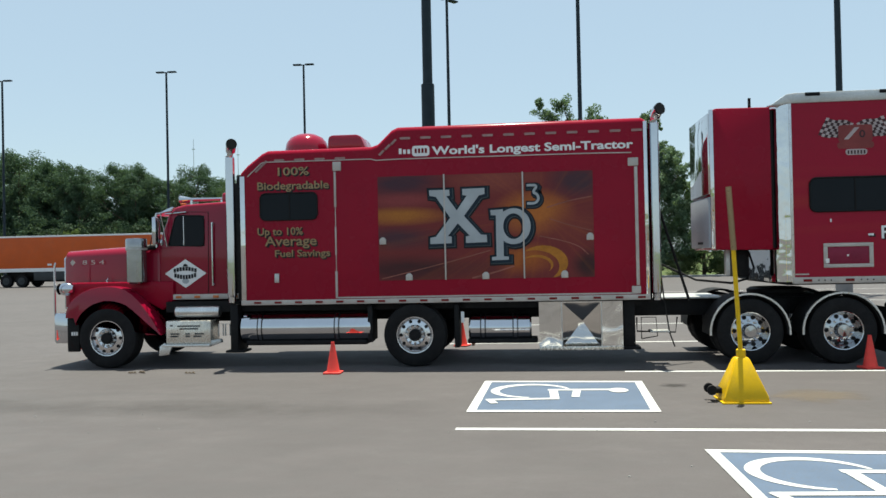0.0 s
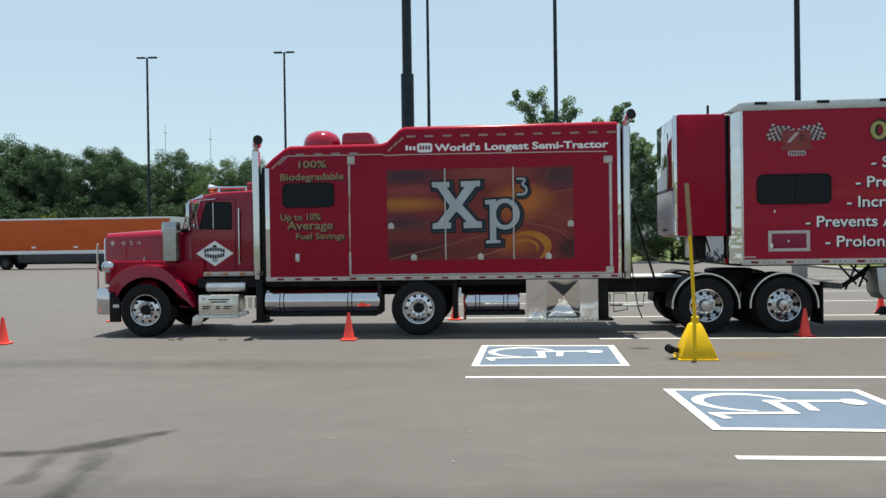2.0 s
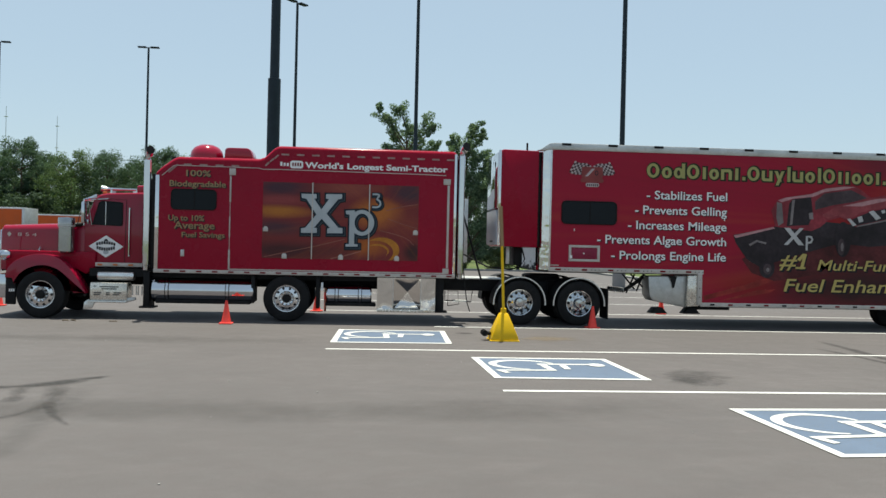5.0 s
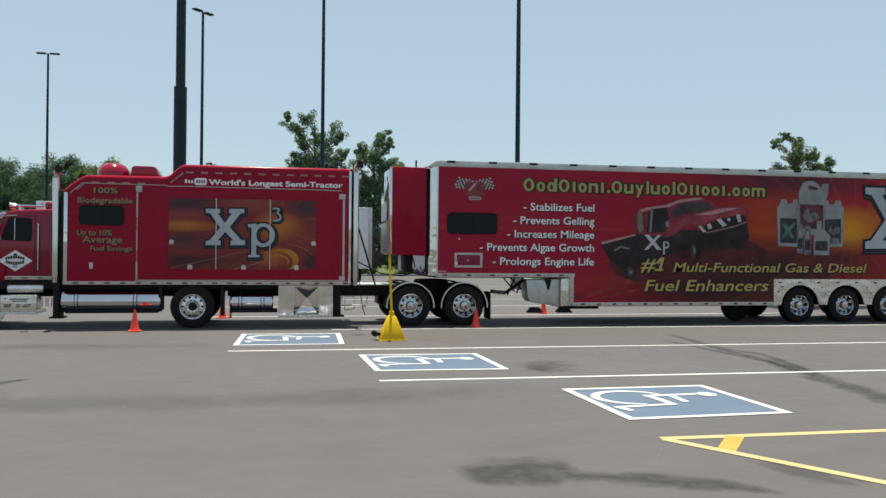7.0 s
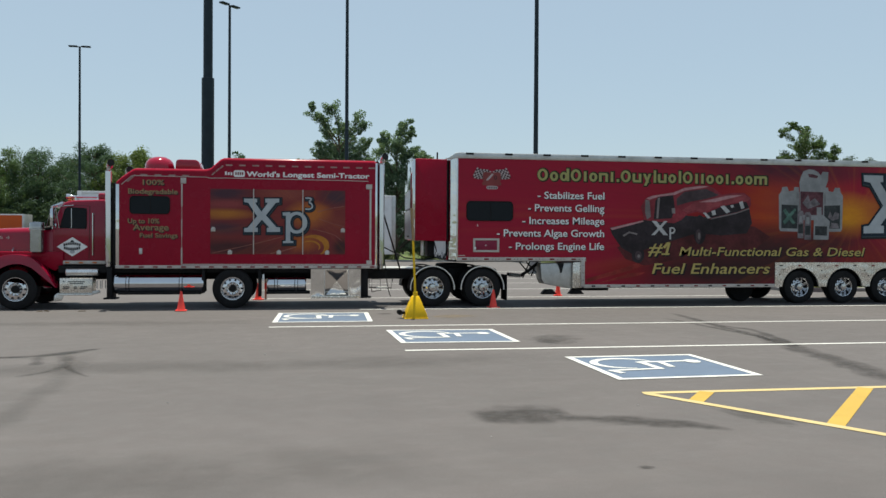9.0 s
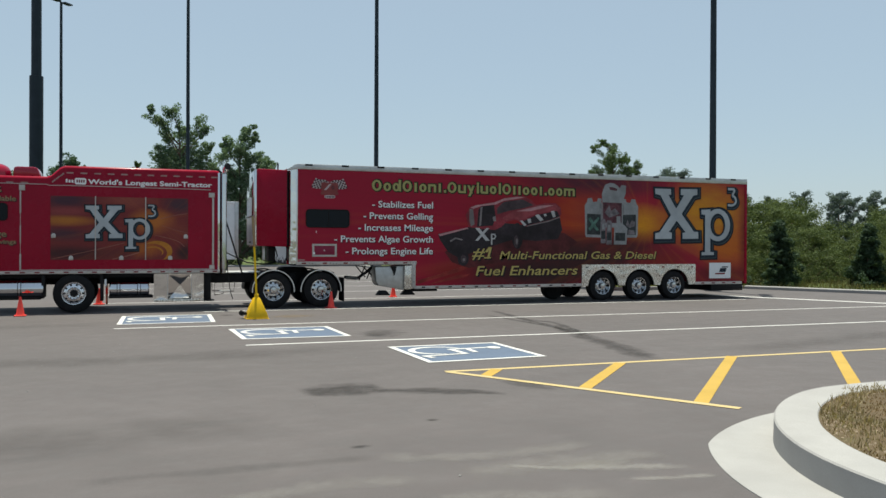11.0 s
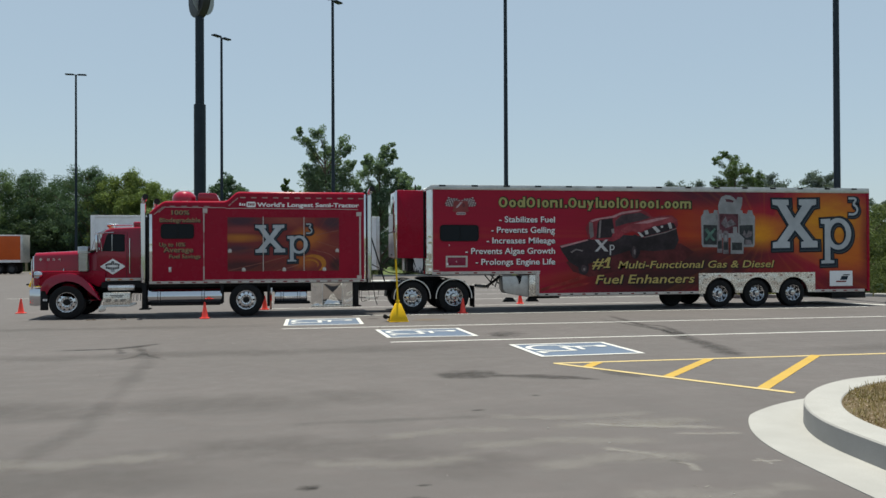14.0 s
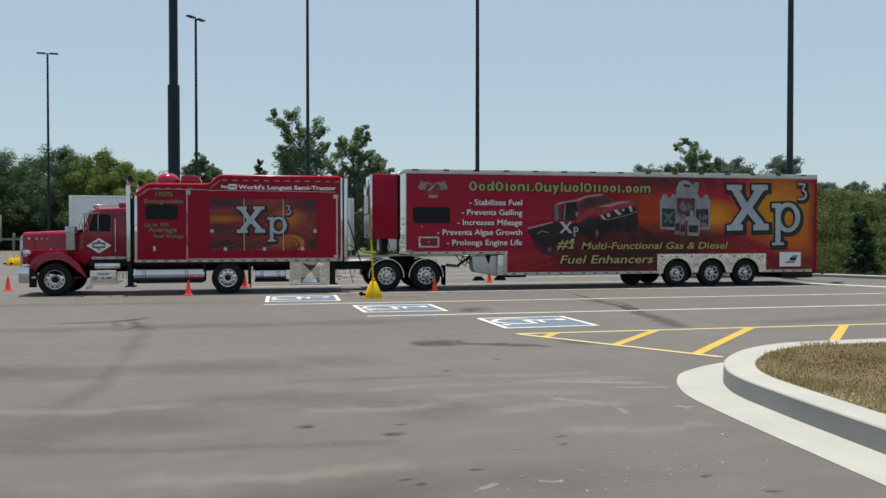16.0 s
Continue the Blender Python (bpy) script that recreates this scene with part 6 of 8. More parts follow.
part("hatch_hinge", block(5.385, 5.44, F - 0.02, F - 0.01, 1.55, 1.62, 0.004), LETTER_WHITE, hob)
part("id_strip", block(4.93, 5.14, F - 0.006, F, 1.375, 1.395, 0), TRIM, tb)
for x, z in ((5.47, 2.18), (9.05, 2.5), (3.95, 3.2)):
    if x > 4.7:
        part("scratch_mark", block(x, x + 0.02, F - 0.005, F, z, z + 0.05, 0), LETTER_WHITE, tb)
# crossed chequered flags
FLAG_PALE = surface("print_faded_white", (0.44, 0.37, 0.37), 0.4, 0, 0.15, 4, 30)
FLAG_DARK = surface("print_faded_black", (0.055, 0.028, 0.032), 0.4, 0, 0.2, 4, 30)
def flag_badge(sgn, cx, cz):
    cell = 0.044
    for i in range(9):
        for j in range(6):
            px = sgn * (0.15 + i * cell)
            pz = j * cell + i * 0.012 + 0.020 * math.sin(i * 0.75)
            sk = -sgn * j * 0.022
            q = [(cx + px + sk, cz + pz), (cx + px + sk + sgn * cell, cz + pz + 0.012), (cx + px + sk + sgn * (cell - 0.022), cz + pz + cell + 0.012), (cx + px + sk - sgn * 0.022, cz + pz + cell)]
            flat(q, F - 0.002, FLAG_PALE if (i + j) % 2 else FLAG_DARK, tb, "flag_check", "", 0.002)


flag_badge(-1, 5.87, 3.42)
flag_badge(1, 5.87, 3.42)
ORANGE_PRINT = surface("faded_orange_print", (0.23, 0.05, 0.05), 0.4, 0, 0.15, 4, 30)
for q, mt, lift in (((5.62, 6.12, 3.40, 3.66), ORANGE_PRINT, 0.0042), ((5.60, 6.14, 3.30, 3.40), ORANGE_PRINT, 0.0046), ((5.72, 6.04, 3.20, 3.29), FLAG_PALE, 0.0042)):
    flat(rounded(*q, 0.04, 3), F - lift, mt, tb, "badge_bar", "", 0.0012)
for k in range(6):
    flat([(5.75 + 0.047 * k, 3.215), (5.775 + 0.047 * k, 3.215), (5.775 + 0.047 * k, 3.27), (5.75 + 0.047 * k, 3.27)], F - 0.006, FLAG_DARK, tb, "badge_bar", "", 0.0012)
flat([(5.70, 3.44), (5.77, 3.44), (5.93, 3.62), (5.86, 3.62)], F - 0.0062, FLAG_PALE, tb, "badge_bar", "", 0.0012)
ring_print(5.97, 3.52, 0.045, 0.06, 0.025, 0.025, F - 0.0062, FLAG_DARK, tb, "badge_ring")
# the web address as a row of plain rings, stems and bars, lime with a dark edge
ADDRESS_EDGE = surface("print_dark_olive", (0.020, 0.022, 0.012), 0.4, 0, 0.2, 3, 30)
R_ST, X_H, C_H = 0.078, 0.245, 0.325
# each shape: width, then pieces in shares of the width and metres of height
SHAPES = {
    "ring": (0.30, [("ring", 0.48, X_H / 2, 0.46, X_H / 2 + 0.004)]),
    "ring_stem": (0.32, [("ring", 0.42, X_H / 2, 0.42, X_H / 2 + 0.004), ("bar", 0.70, 0, C_H + 0.02)]),
    "big_ring": (0.36, [("ring", 0.48, C_H / 2, 0.48, C_H / 2 + 0.004)]),
    "stub": (0.185, [("bar", 0.2, 0, X_H + 0.03)]),
    "stem": (0.155, [("bar", 0.2, 0, C_H + 0.02)]),
    "arch": (0.32, [("bar", 0.0, 0, X_H), ("bar", 0.68, 0, X_H - 0.03), ("flat", 0.1, 0.86, X_H - 0.065, X_H)]),
    "cup": (0.32, [("bar", 0.0, 0.03, X_H), ("bar", 0.68, 0, X_H), ("flat", 0.1, 0.86, 0.0, 0.065)]),
    "dot": (0.15, [("bar", 0.2, 0, 0.08)]),
    "fork": (0.30, [("slant", 0.0, X_H, 0.42, 0.0), ("slant", 0.66, X_H, 0.12, -0.09)]),
    "triple": (0.48, [("bar", 0.0, 0, X_H), ("bar", 0.40, 0, X_H - 0.02), ("bar", 0.80, 0, X_H - 0.03), ("flat", 0.1, 0.92, X_H - 0.065, X_H)])}
ROW = "big_ring ring ring_stem big_ring stub ring arch stub dot big_ring cup fork stem cup ring stem big_ring stub stub ring ring stub dot ring ring triple".split()
stretch = (14.14 - 7.16) / sum(SHAPES[k][0] for k in ROW)


def address_piece(x, w, bits, y, grow, mat, name):
    b = bmesh.new()
    st = R_ST * stretch
    for n, bit in enumerate(bits):
        yy = y - 0.0003 * n
        if bit[0] == "bar":
            pts = [(x + bit[1] * w, 3.463 + bit[2]), (x + bit[1] * w + st, 3.463 + bit[2]), (x + bit[1] * w + st, 3.463 + bit[3]), (x + bit[1] * w, 3.463 + bit[3])]
        elif bit[0] == "flat":
            pts = [(x + bit[1] * w, 3.463 + bit[3]), (x + bit[2] * w, 3.463 + bit[3]), (x + bit[2] * w, 3.463 + bit[4]), (x + bit[1] * w, 3.463 + bit[4])]
        elif bit[0] == "slant":
            pts = [(x + bit[1] * w, 3.463 + bit[2]), (x + bit[1] * w + st, 3.463 + bit[2]), (x + bit[3] * w + st, 3.463 + bit[4]), (x + bit[3] * w, 3.463 + bit[4])]
        else:
            rows = []
            for i in range(21):
                a = radians(18 * i)
                rows.append([b.verts.new((x + bit[1] * w + k * math.cos(a), yy, 3.463 + bit[2] + m * math.sin(a))) for k, m in ((bit[3] * w + grow, bit[4] + grow), (max(0.004, bit[3] * w - st - grow), max(0.004, bit[4] - 0.062 - grow)))])
            for p, q in zip(rows, rows[1:]):
                b.faces.new((p[0], p[1], q[1], q[0]))
            continue
        pts = grown(pts, grow) if grow else pts
        b.faces.new([b.verts.new((px, yy, pz)) for px, pz in pts])
    part(name, b, mat, tb, "", -1)


x = 7.16
for k in ROW:
    w = SHAPES[k][0] * stretch
    address_piece(x + 0.02, w * 0.88, SHAPES[k][1], F - 0.0032, 0.034, ADDRESS_EDGE, "address_edge")
    address_piece(x, w * 0.88, SHAPES[k][1], F - 0.0062, 0.0, LETTER_LIME, "address_shape")
    x += w
for txt, x0, z in (("- Stabilizes Fuel", 7.17, 2.965), ("- Prevents Gelling", 6.90, 2.615), ("- Increases Mileage", 6.74, 2.262), ("- Prevents Algae Growth", 6.02, 1.915), ("- Prolongs Engine Life", 6.36, 1.555)):
    lettering(txt, x0 + 0.015, 9.125, z - 0.015, z + 0.185, F - 0.0045, INK, tb, 0.03, name="letter_shadow")
    lettering(txt, x0, 9.11, z, z + 0.20, F - 0.0075, LETTER_WHITE, tb, 0.012)
for txt, x0, x1, z0, z1, sh in (("#1", 10.42, 11.10, 1.42, 1.78, 0.2), ("Multi-Functional Gas & Diesel", 11.36, 17.28, 1.40, 1.655, 0.2), ("Fuel Enhancers", 10.54, 14.20, 0.885, 1.19, 0.2)):
    lettering(txt, x0 + 0.03, x1 + 0.03, z0 - 0.03, z1 - 0.03, F - 0.0085, INK, tb, 0.03, sh, "letter_shadow")
    lettering(txt, x0, x1, z0, z1, F - 0.0115, LETTER_YELLOW, tb, 0.010, sh)

for pts, mat, lift in (([(10.86, 1.64), (10.99, 1.78), (11.08, 1.78), (10.93, 1.60)], LETTER_YELLOW, 0.0125), ([(10.82, 1.42), (11.06, 1.42), (11.07, 1.465), (10.83, 1.465)], LETTER_YELLOW, 0.0125), ([(10.85, 1.38), (11.09, 1.38), (11.10, 1.43), (10.86, 1.43)], INK, 0.0095)):
    flat(pts, F - lift, mat, tb, "numeral_serif", "", 0.0012)

# printed off-road pickup, layer over layer
PK = {k: surface("print_" + k, c, 0.4, 0, v, 2.2, 12) for k, c, v in (("pickup_red", (0.22, 0.030, 0.042), 0.4), ("pickup_dark", (0.027, 0.020, 0.024), 0.6), ("pickup_pink", (0.42, 0.22, 0.23), 0.4), ("pickup_glass", (0.070, 0.048, 0.054), 0.5), ("pickup_grey", (0.20, 0.17, 0.17), 0.4), ("smoke", (0.080, 0.016, 0.018), 0.5), ("lamp", (0.44, 0.43, 0.43), 0.25), ("hood_red", (0.26, 0.05, 0.06), 0.4), ("dust", (0.24, 0.028, 0.024), 0.4))}


def sketch(pts, key, lift, name):
    flat(pts, F - lift, PK[key], tb, name, "", 0.0012)


def disc_print(cx, cz, rx, rz, key, lift, name):
    sketch([(cx + rx * math.cos(q), cz + rz * math.sin(q)) for q in (2 * math.pi * i / 22 for i in range(22))], key, lift, name)


sketch([(8.62, 0.64), (9.9, 0.98), (10.5, 1.20), (10.45, 1.30), (9.6, 1.02), (8.58, 0.74)], "dust", 0.0018, "printed_dust")
sketch([(8.95, 0.62), (10.2, 0.84), (10.35, 0.93), (9.9, 0.90)], "dust", 0.0018, "printed_dust")
sketch([(9.50, 1.62), (9.75, 1.30), (10.3, 1.12), (12.2, 1.42), (13.75, 1.62), (14.2, 1.95), (13.7, 2.25), (12.0, 2.3), (10.6, 2.2)], "smoke", 0.0022, "printed_shadow")
sketch([(9.28, 2.18), (9.34, 2.00), (9.62, 1.62), (9.95, 1.44), (10.6, 1.66), (11.75, 2.0), (12.2, 2.02), (12.66, 1.98), (13.45, 2.05), (13.62, 2.35), (13.53, 2.76), (12.9, 2.62), (12.2, 2.5), (11.5, 2.55), (11.1, 2.50), (10.3, 2.42), (10.25, 2.38)], "pickup_dark", 0.0042, "printed_chassis")
sketch([(9.29, 2.17), (10.25, 2.39), (10.30, 2.36), (9.34, 2.11)], "pickup_pink", 0.0062, "printed_bed_rail")
sketch([(10.30, 2.40), (10.24, 2.64), (10.19, 2.77), (10.25, 2.87), (10.33, 3.02), (10.49, 3.09), (11.17, 3.20), (11.51, 3.34), (11.9, 3.40), (12.25, 3.41), (12.44, 3.32), (12.66, 3.15), (13.0, 3.21), (13.36, 3.22), (13.56, 3.08), (13.58, 2.86), (13.50, 2.76), (13.1, 2.62), (12.31, 2.44), (12.10, 2.58), (11.92, 2.66), (11.60, 2.58), (11.42, 2.42), (11.2, 2.32)], "pickup_red", 0.0062, "printed_pickup")
sketch([(10.36, 3.02), (10.55, 3.09), (11.17, 3.19), (11.52, 3.33), (12.0, 3.395), (12.25, 3.39), (12.05, 3.34), (11.5, 3.25), (11.22, 3.13), (10.72, 3.07), (10.45, 2.98)], "pickup_pink", 0.0078, "printed_roof")
sketch([(10.33, 2.98), (10.45, 2.96), (10.50, 2.50), (10.38, 2.42), (10.32, 2.62)], "pickup_grey", 0.0078, "printed_cage")
sketch([(10.63, 2.95), (10.72, 3.06), (11.17, 3.12), (11.23, 2.70), (11.12, 2.46), (10.58, 2.42)], "pickup_dark", 0.0078, "printed_window")
sketch([(10.70, 3.03), (10.77, 3.05), (10.72, 2.46), (10.66, 2.45)], "pickup_grey", 0.0092, "printed_cage")
sketch([(11.12, 2.74), (11.22, 2.76), (11.24, 2.60), (11.14, 2.60)], "pickup_grey", 0.0092, "printed_mirror")
sketch([(11.27, 3.02), (11.50, 3.22), (12.17, 3.32), (12.58, 3.14), (12.20, 3.03), (11.70, 2.94), (11.28, 2.82)], "pickup_glass", 0.0078, "printed_windshield")
sketch([(11.45, 2.70), (11.80, 2.92), (12.20, 3.00), (12.66, 3.13), (13.36, 3.19), (13.56, 3.05), (13.42, 2.96), (13.01, 2.92), (12.43, 2.79), (12.12, 2.62), (11.85, 2.70), (11.60, 2.62)], "hood_red", 0.0078, "printed_hood")
sketch([(11.95, 2.93), (12.35, 3.02), (12.85, 3.13), (13.3, 3.15), (12.95, 3.06), (12.45, 2.94)], "pickup_pink", 0.0092, "printed_hood_shine")
sketch([(12.20, 2.62), (12.66, 2.82), (13.42, 2.97), (13.52, 2.80), (13.13, 2.66), (12.31, 2.48)], "pickup_dark", 0.0092, "printed_grille")
for pts in ([(12.62, 2.81), (12.74, 2.85), (12.93, 2.67), (12.81, 2.62)], [(13.20, 2.95), (13.31, 2.98), (13.37, 2.78), (13.27, 2.75)], [(12.34, 2.68), (12.45, 2.71), (12.49, 2.58), (12.38, 2.55)], [(12.08, 2.63), (12.16, 2.64), (12.32, 2.49), (12.23, 2.46)], [(12.93, 2.85), (13.02, 2.87), (13.04, 2.80), (12.96, 2.78)]):
    sketch(pts, "lamp", 0.0106, "printed_lamp")
sketch([(12.32, 2.47), (13.13, 2.65), (13.52, 2.78), (13.53, 2.75), (13.12, 2.61), (12.33, 2.44)], "pickup_grey", 0.0106, "printed_bumper")
for cx, cz, rx, rz, key, lift in ((11.99, 2.14, 0.20, 0.42, "pickup_dark", 0.0106), (11.95, 1.96, 0.085, 0.20, "pickup_glass", 0.012), (11.97, 1.96, 0.035, 0.10, "pickup_grey", 0.0134), (9.90, 1.80, 0.30, 0.30, "pickup_dark", 0.0078), (10.12, 1.42, 0.19, 0.23, "pickup_dark", 0.0092), (10.13, 1.40, 0.10, 0.13, "pickup_glass", 0.0106), (10.14, 1.38, 0.04, 0.05, "pickup_grey", 0.012)):
    disc_print(cx, cz, rx, rz, key, lift, "printed_tyre")
sketch([(9.66, 1.97), (9.85, 2.08), (10.1, 2.02), (10.08, 1.98), (9.86, 2.03), (9.70, 1.93)], "pickup_grey", 0.0092, "printed_fender")
for n, pts in enumerate(([(10.52, 2.38), (10.66, 2.38), (11.02, 1.98), (10.88, 1.98)], [(10.90, 2.38), (11.00, 2.38), (10.62, 1.98), (10.52, 1.98)], [(11.06, 2.20), (11.11, 2.20), (11.11, 1.86), (11.06, 1.86)], [(11.11, 2.21), (11.20, 2.20), (11.25, 2.12), (11.20, 2.03), (11.11, 2.02), (11.11, 2.06), (11.17, 2.07), (11.20, 2.12), (11.17, 2.16), (11.11, 2.17)])):
    sketch(pts, "lamp", 0.0134 + 0.0006 * n, "printed_emblem")

# printed jugs
JUG = surface("print_white_jug", (0.25, 0.255, 0.26), 0.4, 0, 0.25, 2.5, 16)
JUG_SHADE = surface("print_jug_shade", (0.20, 0.20, 0.205), 0.4, 0, 0.25, 3, 16)
LABEL = [surface("print_label_" + n, c, 0.4, 0, 0.5, 7, 30) for n, c in (("dark", (0.035, 0.04, 0.042)), ("red", (0.10, 0.035, 0.045)), ("green", (0.08, 0.16, 0.13)), ("grey", (0.16, 0.14, 0.15)))]


def decal(pts, mat, lift, name):
    flat(pts, F - lift, mat, tb, name, "", 0.0012)


for dx in (0.0, 1.43):
    sx = 1.0 if dx == 0 else -1.0
    def jx(x):
        return 14.46 + x if sx > 0 else 16.54 - x
    decal([(jx(x), z) for x, z in ((0.06, 2.12), (0.62, 2.11), (0.66, 2.2), (0.66, 3.24), (0.64, 3.30), (0.64, 3.41), (0.50, 3.42), (0.47, 3.31), (0.32, 3.29), (0.27, 3.42), (0.11, 3.41), (0.08, 3.28), (0.0, 3.18), (0.02, 2.2))], JUG, 0.0022, "printed_jug")
    decal([(jx(x), z) for x, z in ((0.09, 2.21), (0.60, 2.20), (0.61, 2.88), (0.09, 2.90))], LABEL[0], 0.0038, "printed_label")
    decal([(jx(x), z) for x, z in ((0.55, 2.92), (0.64, 2.92), (0.64, 3.22), (0.58, 3.26))], JUG_SHADE, 0.0038, "printed_jug_side")
decal([(14.60, 2.40), (14.72, 2.55), (14.60, 2.72), (14.68, 2.78), (14.80, 2.62), (14.98, 2.80), (15.02, 2.74), (14.86, 2.54), (15.00, 2.36), (14.92, 2.32), (14.80, 2.46), (14.66, 2.32)], LABEL[2], 0.0054, "printed_mark")
decal([(16.05, 2.55), (16.12, 2.72), (16.2, 2.55), (16.28, 2.70), (16.42, 2.66), (16.40, 2.50), (16.2, 2.44)], LABEL[3], 0.0054, "printed_mark")
decal([(16.12, 2.22), (16.42, 2.22), (16.38, 2.36), (16.16, 2.38)], LABEL[3], 0.0054, "printed_mark")
decal([(15.12, 2.45), (15.90, 2.45), (15.92, 3.30), (16.04, 3.62), (16.05, 3.87), (15.86, 3.88), (15.81, 3.77), (15.72, 3.86), (15.58, 3.93), (15.41, 3.945), (15.24, 3.88), (15.16, 3.72), (15.11, 3.56), (15.13, 3.30)], JUG, 0.0072, "printed_jug")
decal([(15.39, 3.81), (15.55, 3.80), (15.72, 3.75), (15.68, 3.68), (15.42, 3.71)], LABEL[1], 0.0088, "printed_handle")
decal([(15.16, 2.60), (15.88, 2.60), (15.89, 3.28), (15.15, 3.29)], LABEL[1], 0.0088, "printed_label")
decal([(15.22, 2.95), (15.40, 3.20), (15.46, 3.00), (15.62, 3.10), (15.80, 2.92), (15.58, 2.84), (15.40, 2.78)], LABEL[3], 0.0104, "printed_mark")
for q in ((15.07, 15.26, 1.92, 2.66), (15.29, 15.50, 1.88, 2.62)):
    decal([(q[0], q[2]), (q[1], q[2]), (q[1], q[3]), (q[1] - 0.04, q[3] + 0.07), (q[0] + 0.04, q[3] + 0.07), (q[0], q[3])], LABEL[3], 0.0104, "printed_can")
    decal([(q[0] + 0.02, q[2] + 0.14), (q[1] - 0.02, q[2] + 0.14), (q[1] - 0.02, q[2] + 0.42), (q[0] + 0.02, q[2] + 0.40)], LABEL[0], 0.012, "printed_mark")
    decal([(q[0] + 0.05, q[2] + 0.46), (q[1] - 0.05, q[2] + 0.46), (q[1] - 0.06, q[2] + 0.66), (q[0] + 0.06, q[2] + 0.66)], JUG, 0.012, "printed_mark")
decal([(15.58, 1.88), (16.07, 1.88), (16.11, 2.42), (15.98, 2.54), (15.84, 2.62), (15.83, 2.83), (15.68, 2.83), (15.68, 2.60), (15.59, 2.46)], JUG, 0.0136, "printed_jug")
decal([(15.63, 2.01), (16.02, 2.00), (16.02, 2.27), (15.63, 2.28)], LABEL[0], 0.0152, "printed_label")
emblem(tb, 17.21, 1.52, 3.455, 2.31, F - 0.003)
flat([(19.50, 0.70), (20.43, 0.70), (20.43, 1.25), (19.50, 1.25)], F - 0.002, WHITE_PANEL, tb, "maker_plate", "white maker's plate", 0.003)
for q, mt in (([(19.92, 0.92), (20.20, 0.92), (20.26, 1.06), (19.98, 1.06)], NAVY), ([(19.74, 0.84), (20.16, 0.84), (20.19, 0.89), (19.77, 0.89)], RED_LENS), ([(20.04, 1.08), (20.30, 1.08), (20.32, 1.12), (20.06, 1.12)], NAVY)):
    flat(q, F - 0.006, mt, tb, "plate_mark", "", 0.002)

# wheel skirt with scalloped arches, and the three axles
WX = (15.18, 16.61, 18.03)
skirt = [(14.36, 0.48), (14.36, 1.21), (18.90, 1.21), (18.90, 0.50)]
top_edge = []
for cx in reversed(WX):
    r = 0.59
    top_edge += [(cx + r, 0.50)] + [(cx + r * math.cos(a), 0.46 + r * math.sin(a)) for a in (radians(12 + 156 * i / 12) for i in range(13))] + [(cx - r, 0.50)]
sk = part("wheel_skirt", prism(skirt + top_edge, F - 0.02, F + 0.03), STEEL, trailer, "polished stainless skirt with three scalloped wheel arches", -1)
for k in range(8):
    x = 14.5 + k * 0.6
    part("skirt_lamp", block(x, x + 0.10, F - 0.028, F - 0.02, 1.10, 1.135, 0.004), RED_LENS if k % 2 else BLACK, sk)
for x, z in ((14.50, 0.86), (14.62, 1.0), (15.86, 0.98), (15.98, 0.80), (17.28, 0.98), (17.40, 0.82), (18.70, 0.92), (18.62, 1.02)):
    part("skirt_bolt", lathe([(0.022, 0.0), (0.020, -0.008), (0.0, -0.011)], 8, (x, F - 0.02, z), "y"), BLACK, sk)
arch = bmesh.new()
block(14.45, 18.8, F + 0.64, F + 0.70, 0.48, 1.2, 0, arch)
part("arch_lining", arch, BLACK, trailer)
for x in WX:
    wheel(trailer, x, "dish", y=F + 0.045, z=0.49, size=0.95)
part("axle_lift_tyre", lathe([(0.0, F + 0.75), (0.36, F + 0.75), (0.40, F + 0.80), (0.40, F + 1.0), (0.0, F + 1.02)], 26, (13.75, 0, 0.42), "y"), RUBBER, trailer, "dark tyre under the deck")
for x in WX:
    part("trailer_axle", lathe([(0.07, F + 0.3), (0.07, F + DEEP - 0.3)], 12, (x, 0, 0.49), "y"), BLACK, trailer)
# landing gear and box behind the drop
lg = part("stowage_box", prism([(7.30, 1.17), (8.22, 1.20), (8.42, 1.18), (8.42, 0.52), (8.20, 0.46), (7.42, 0.60), (7.34, 0.72)], F + 0.12, F + 0.65, 0.02), DULL_ALU, trailer, "dented grey metal box at the drop of the deck")
part("stowage_side", prism([(8.20, 0.48), (8.50, 0.50), (8.50, 1.22), (8.22, 1.20)], F + 0.02, F + 0.10, 0.01), STEEL, lg)
part("box_hook", prism([(7.78, 1.18), (7.98, 1.18), (7.95, 1.05), (7.92, 0.92), (7.88, 0.90), (7.86, 1.02)], F + 0.09, F + 0.118), BLACK, lg)
for x in (7.62, 8.42):
    part("landing_foot", prism([(x - 0.22, 0.30), (x + 0.20, 0.30), (x + 0.14, 0.36), (x + 0.08, 0.44), (x - 0.10, 0.44)], F + 0.2, F + 0.5, 0.01), BLACK, trailer)
part("landing_beam", block(8.30, 9.35, F + 0.25, F + 0.45, 0.40, 0.47, 0.01), BLACK, trailer)
ch = part("coupling_struts", tube([(6.45, F + 0.5, 0.86), (6.85, F + 0.5, 0.82), (7.1, F + 0.5, 0.98), (7.35, F + 0.5, 1.18)], 0.045, 8), BLACK, trailer, "tangle of black hoses and struts")
for k in range(7):
    part("hose_coil", lathe([(0.05, -0.012), (0.065, 0.0), (0.05, 0.012)], 12, (6.5 + k * 0.05, F + 0.45, 0.84 - k * 0.004), "x"), DULL_ALU, ch)
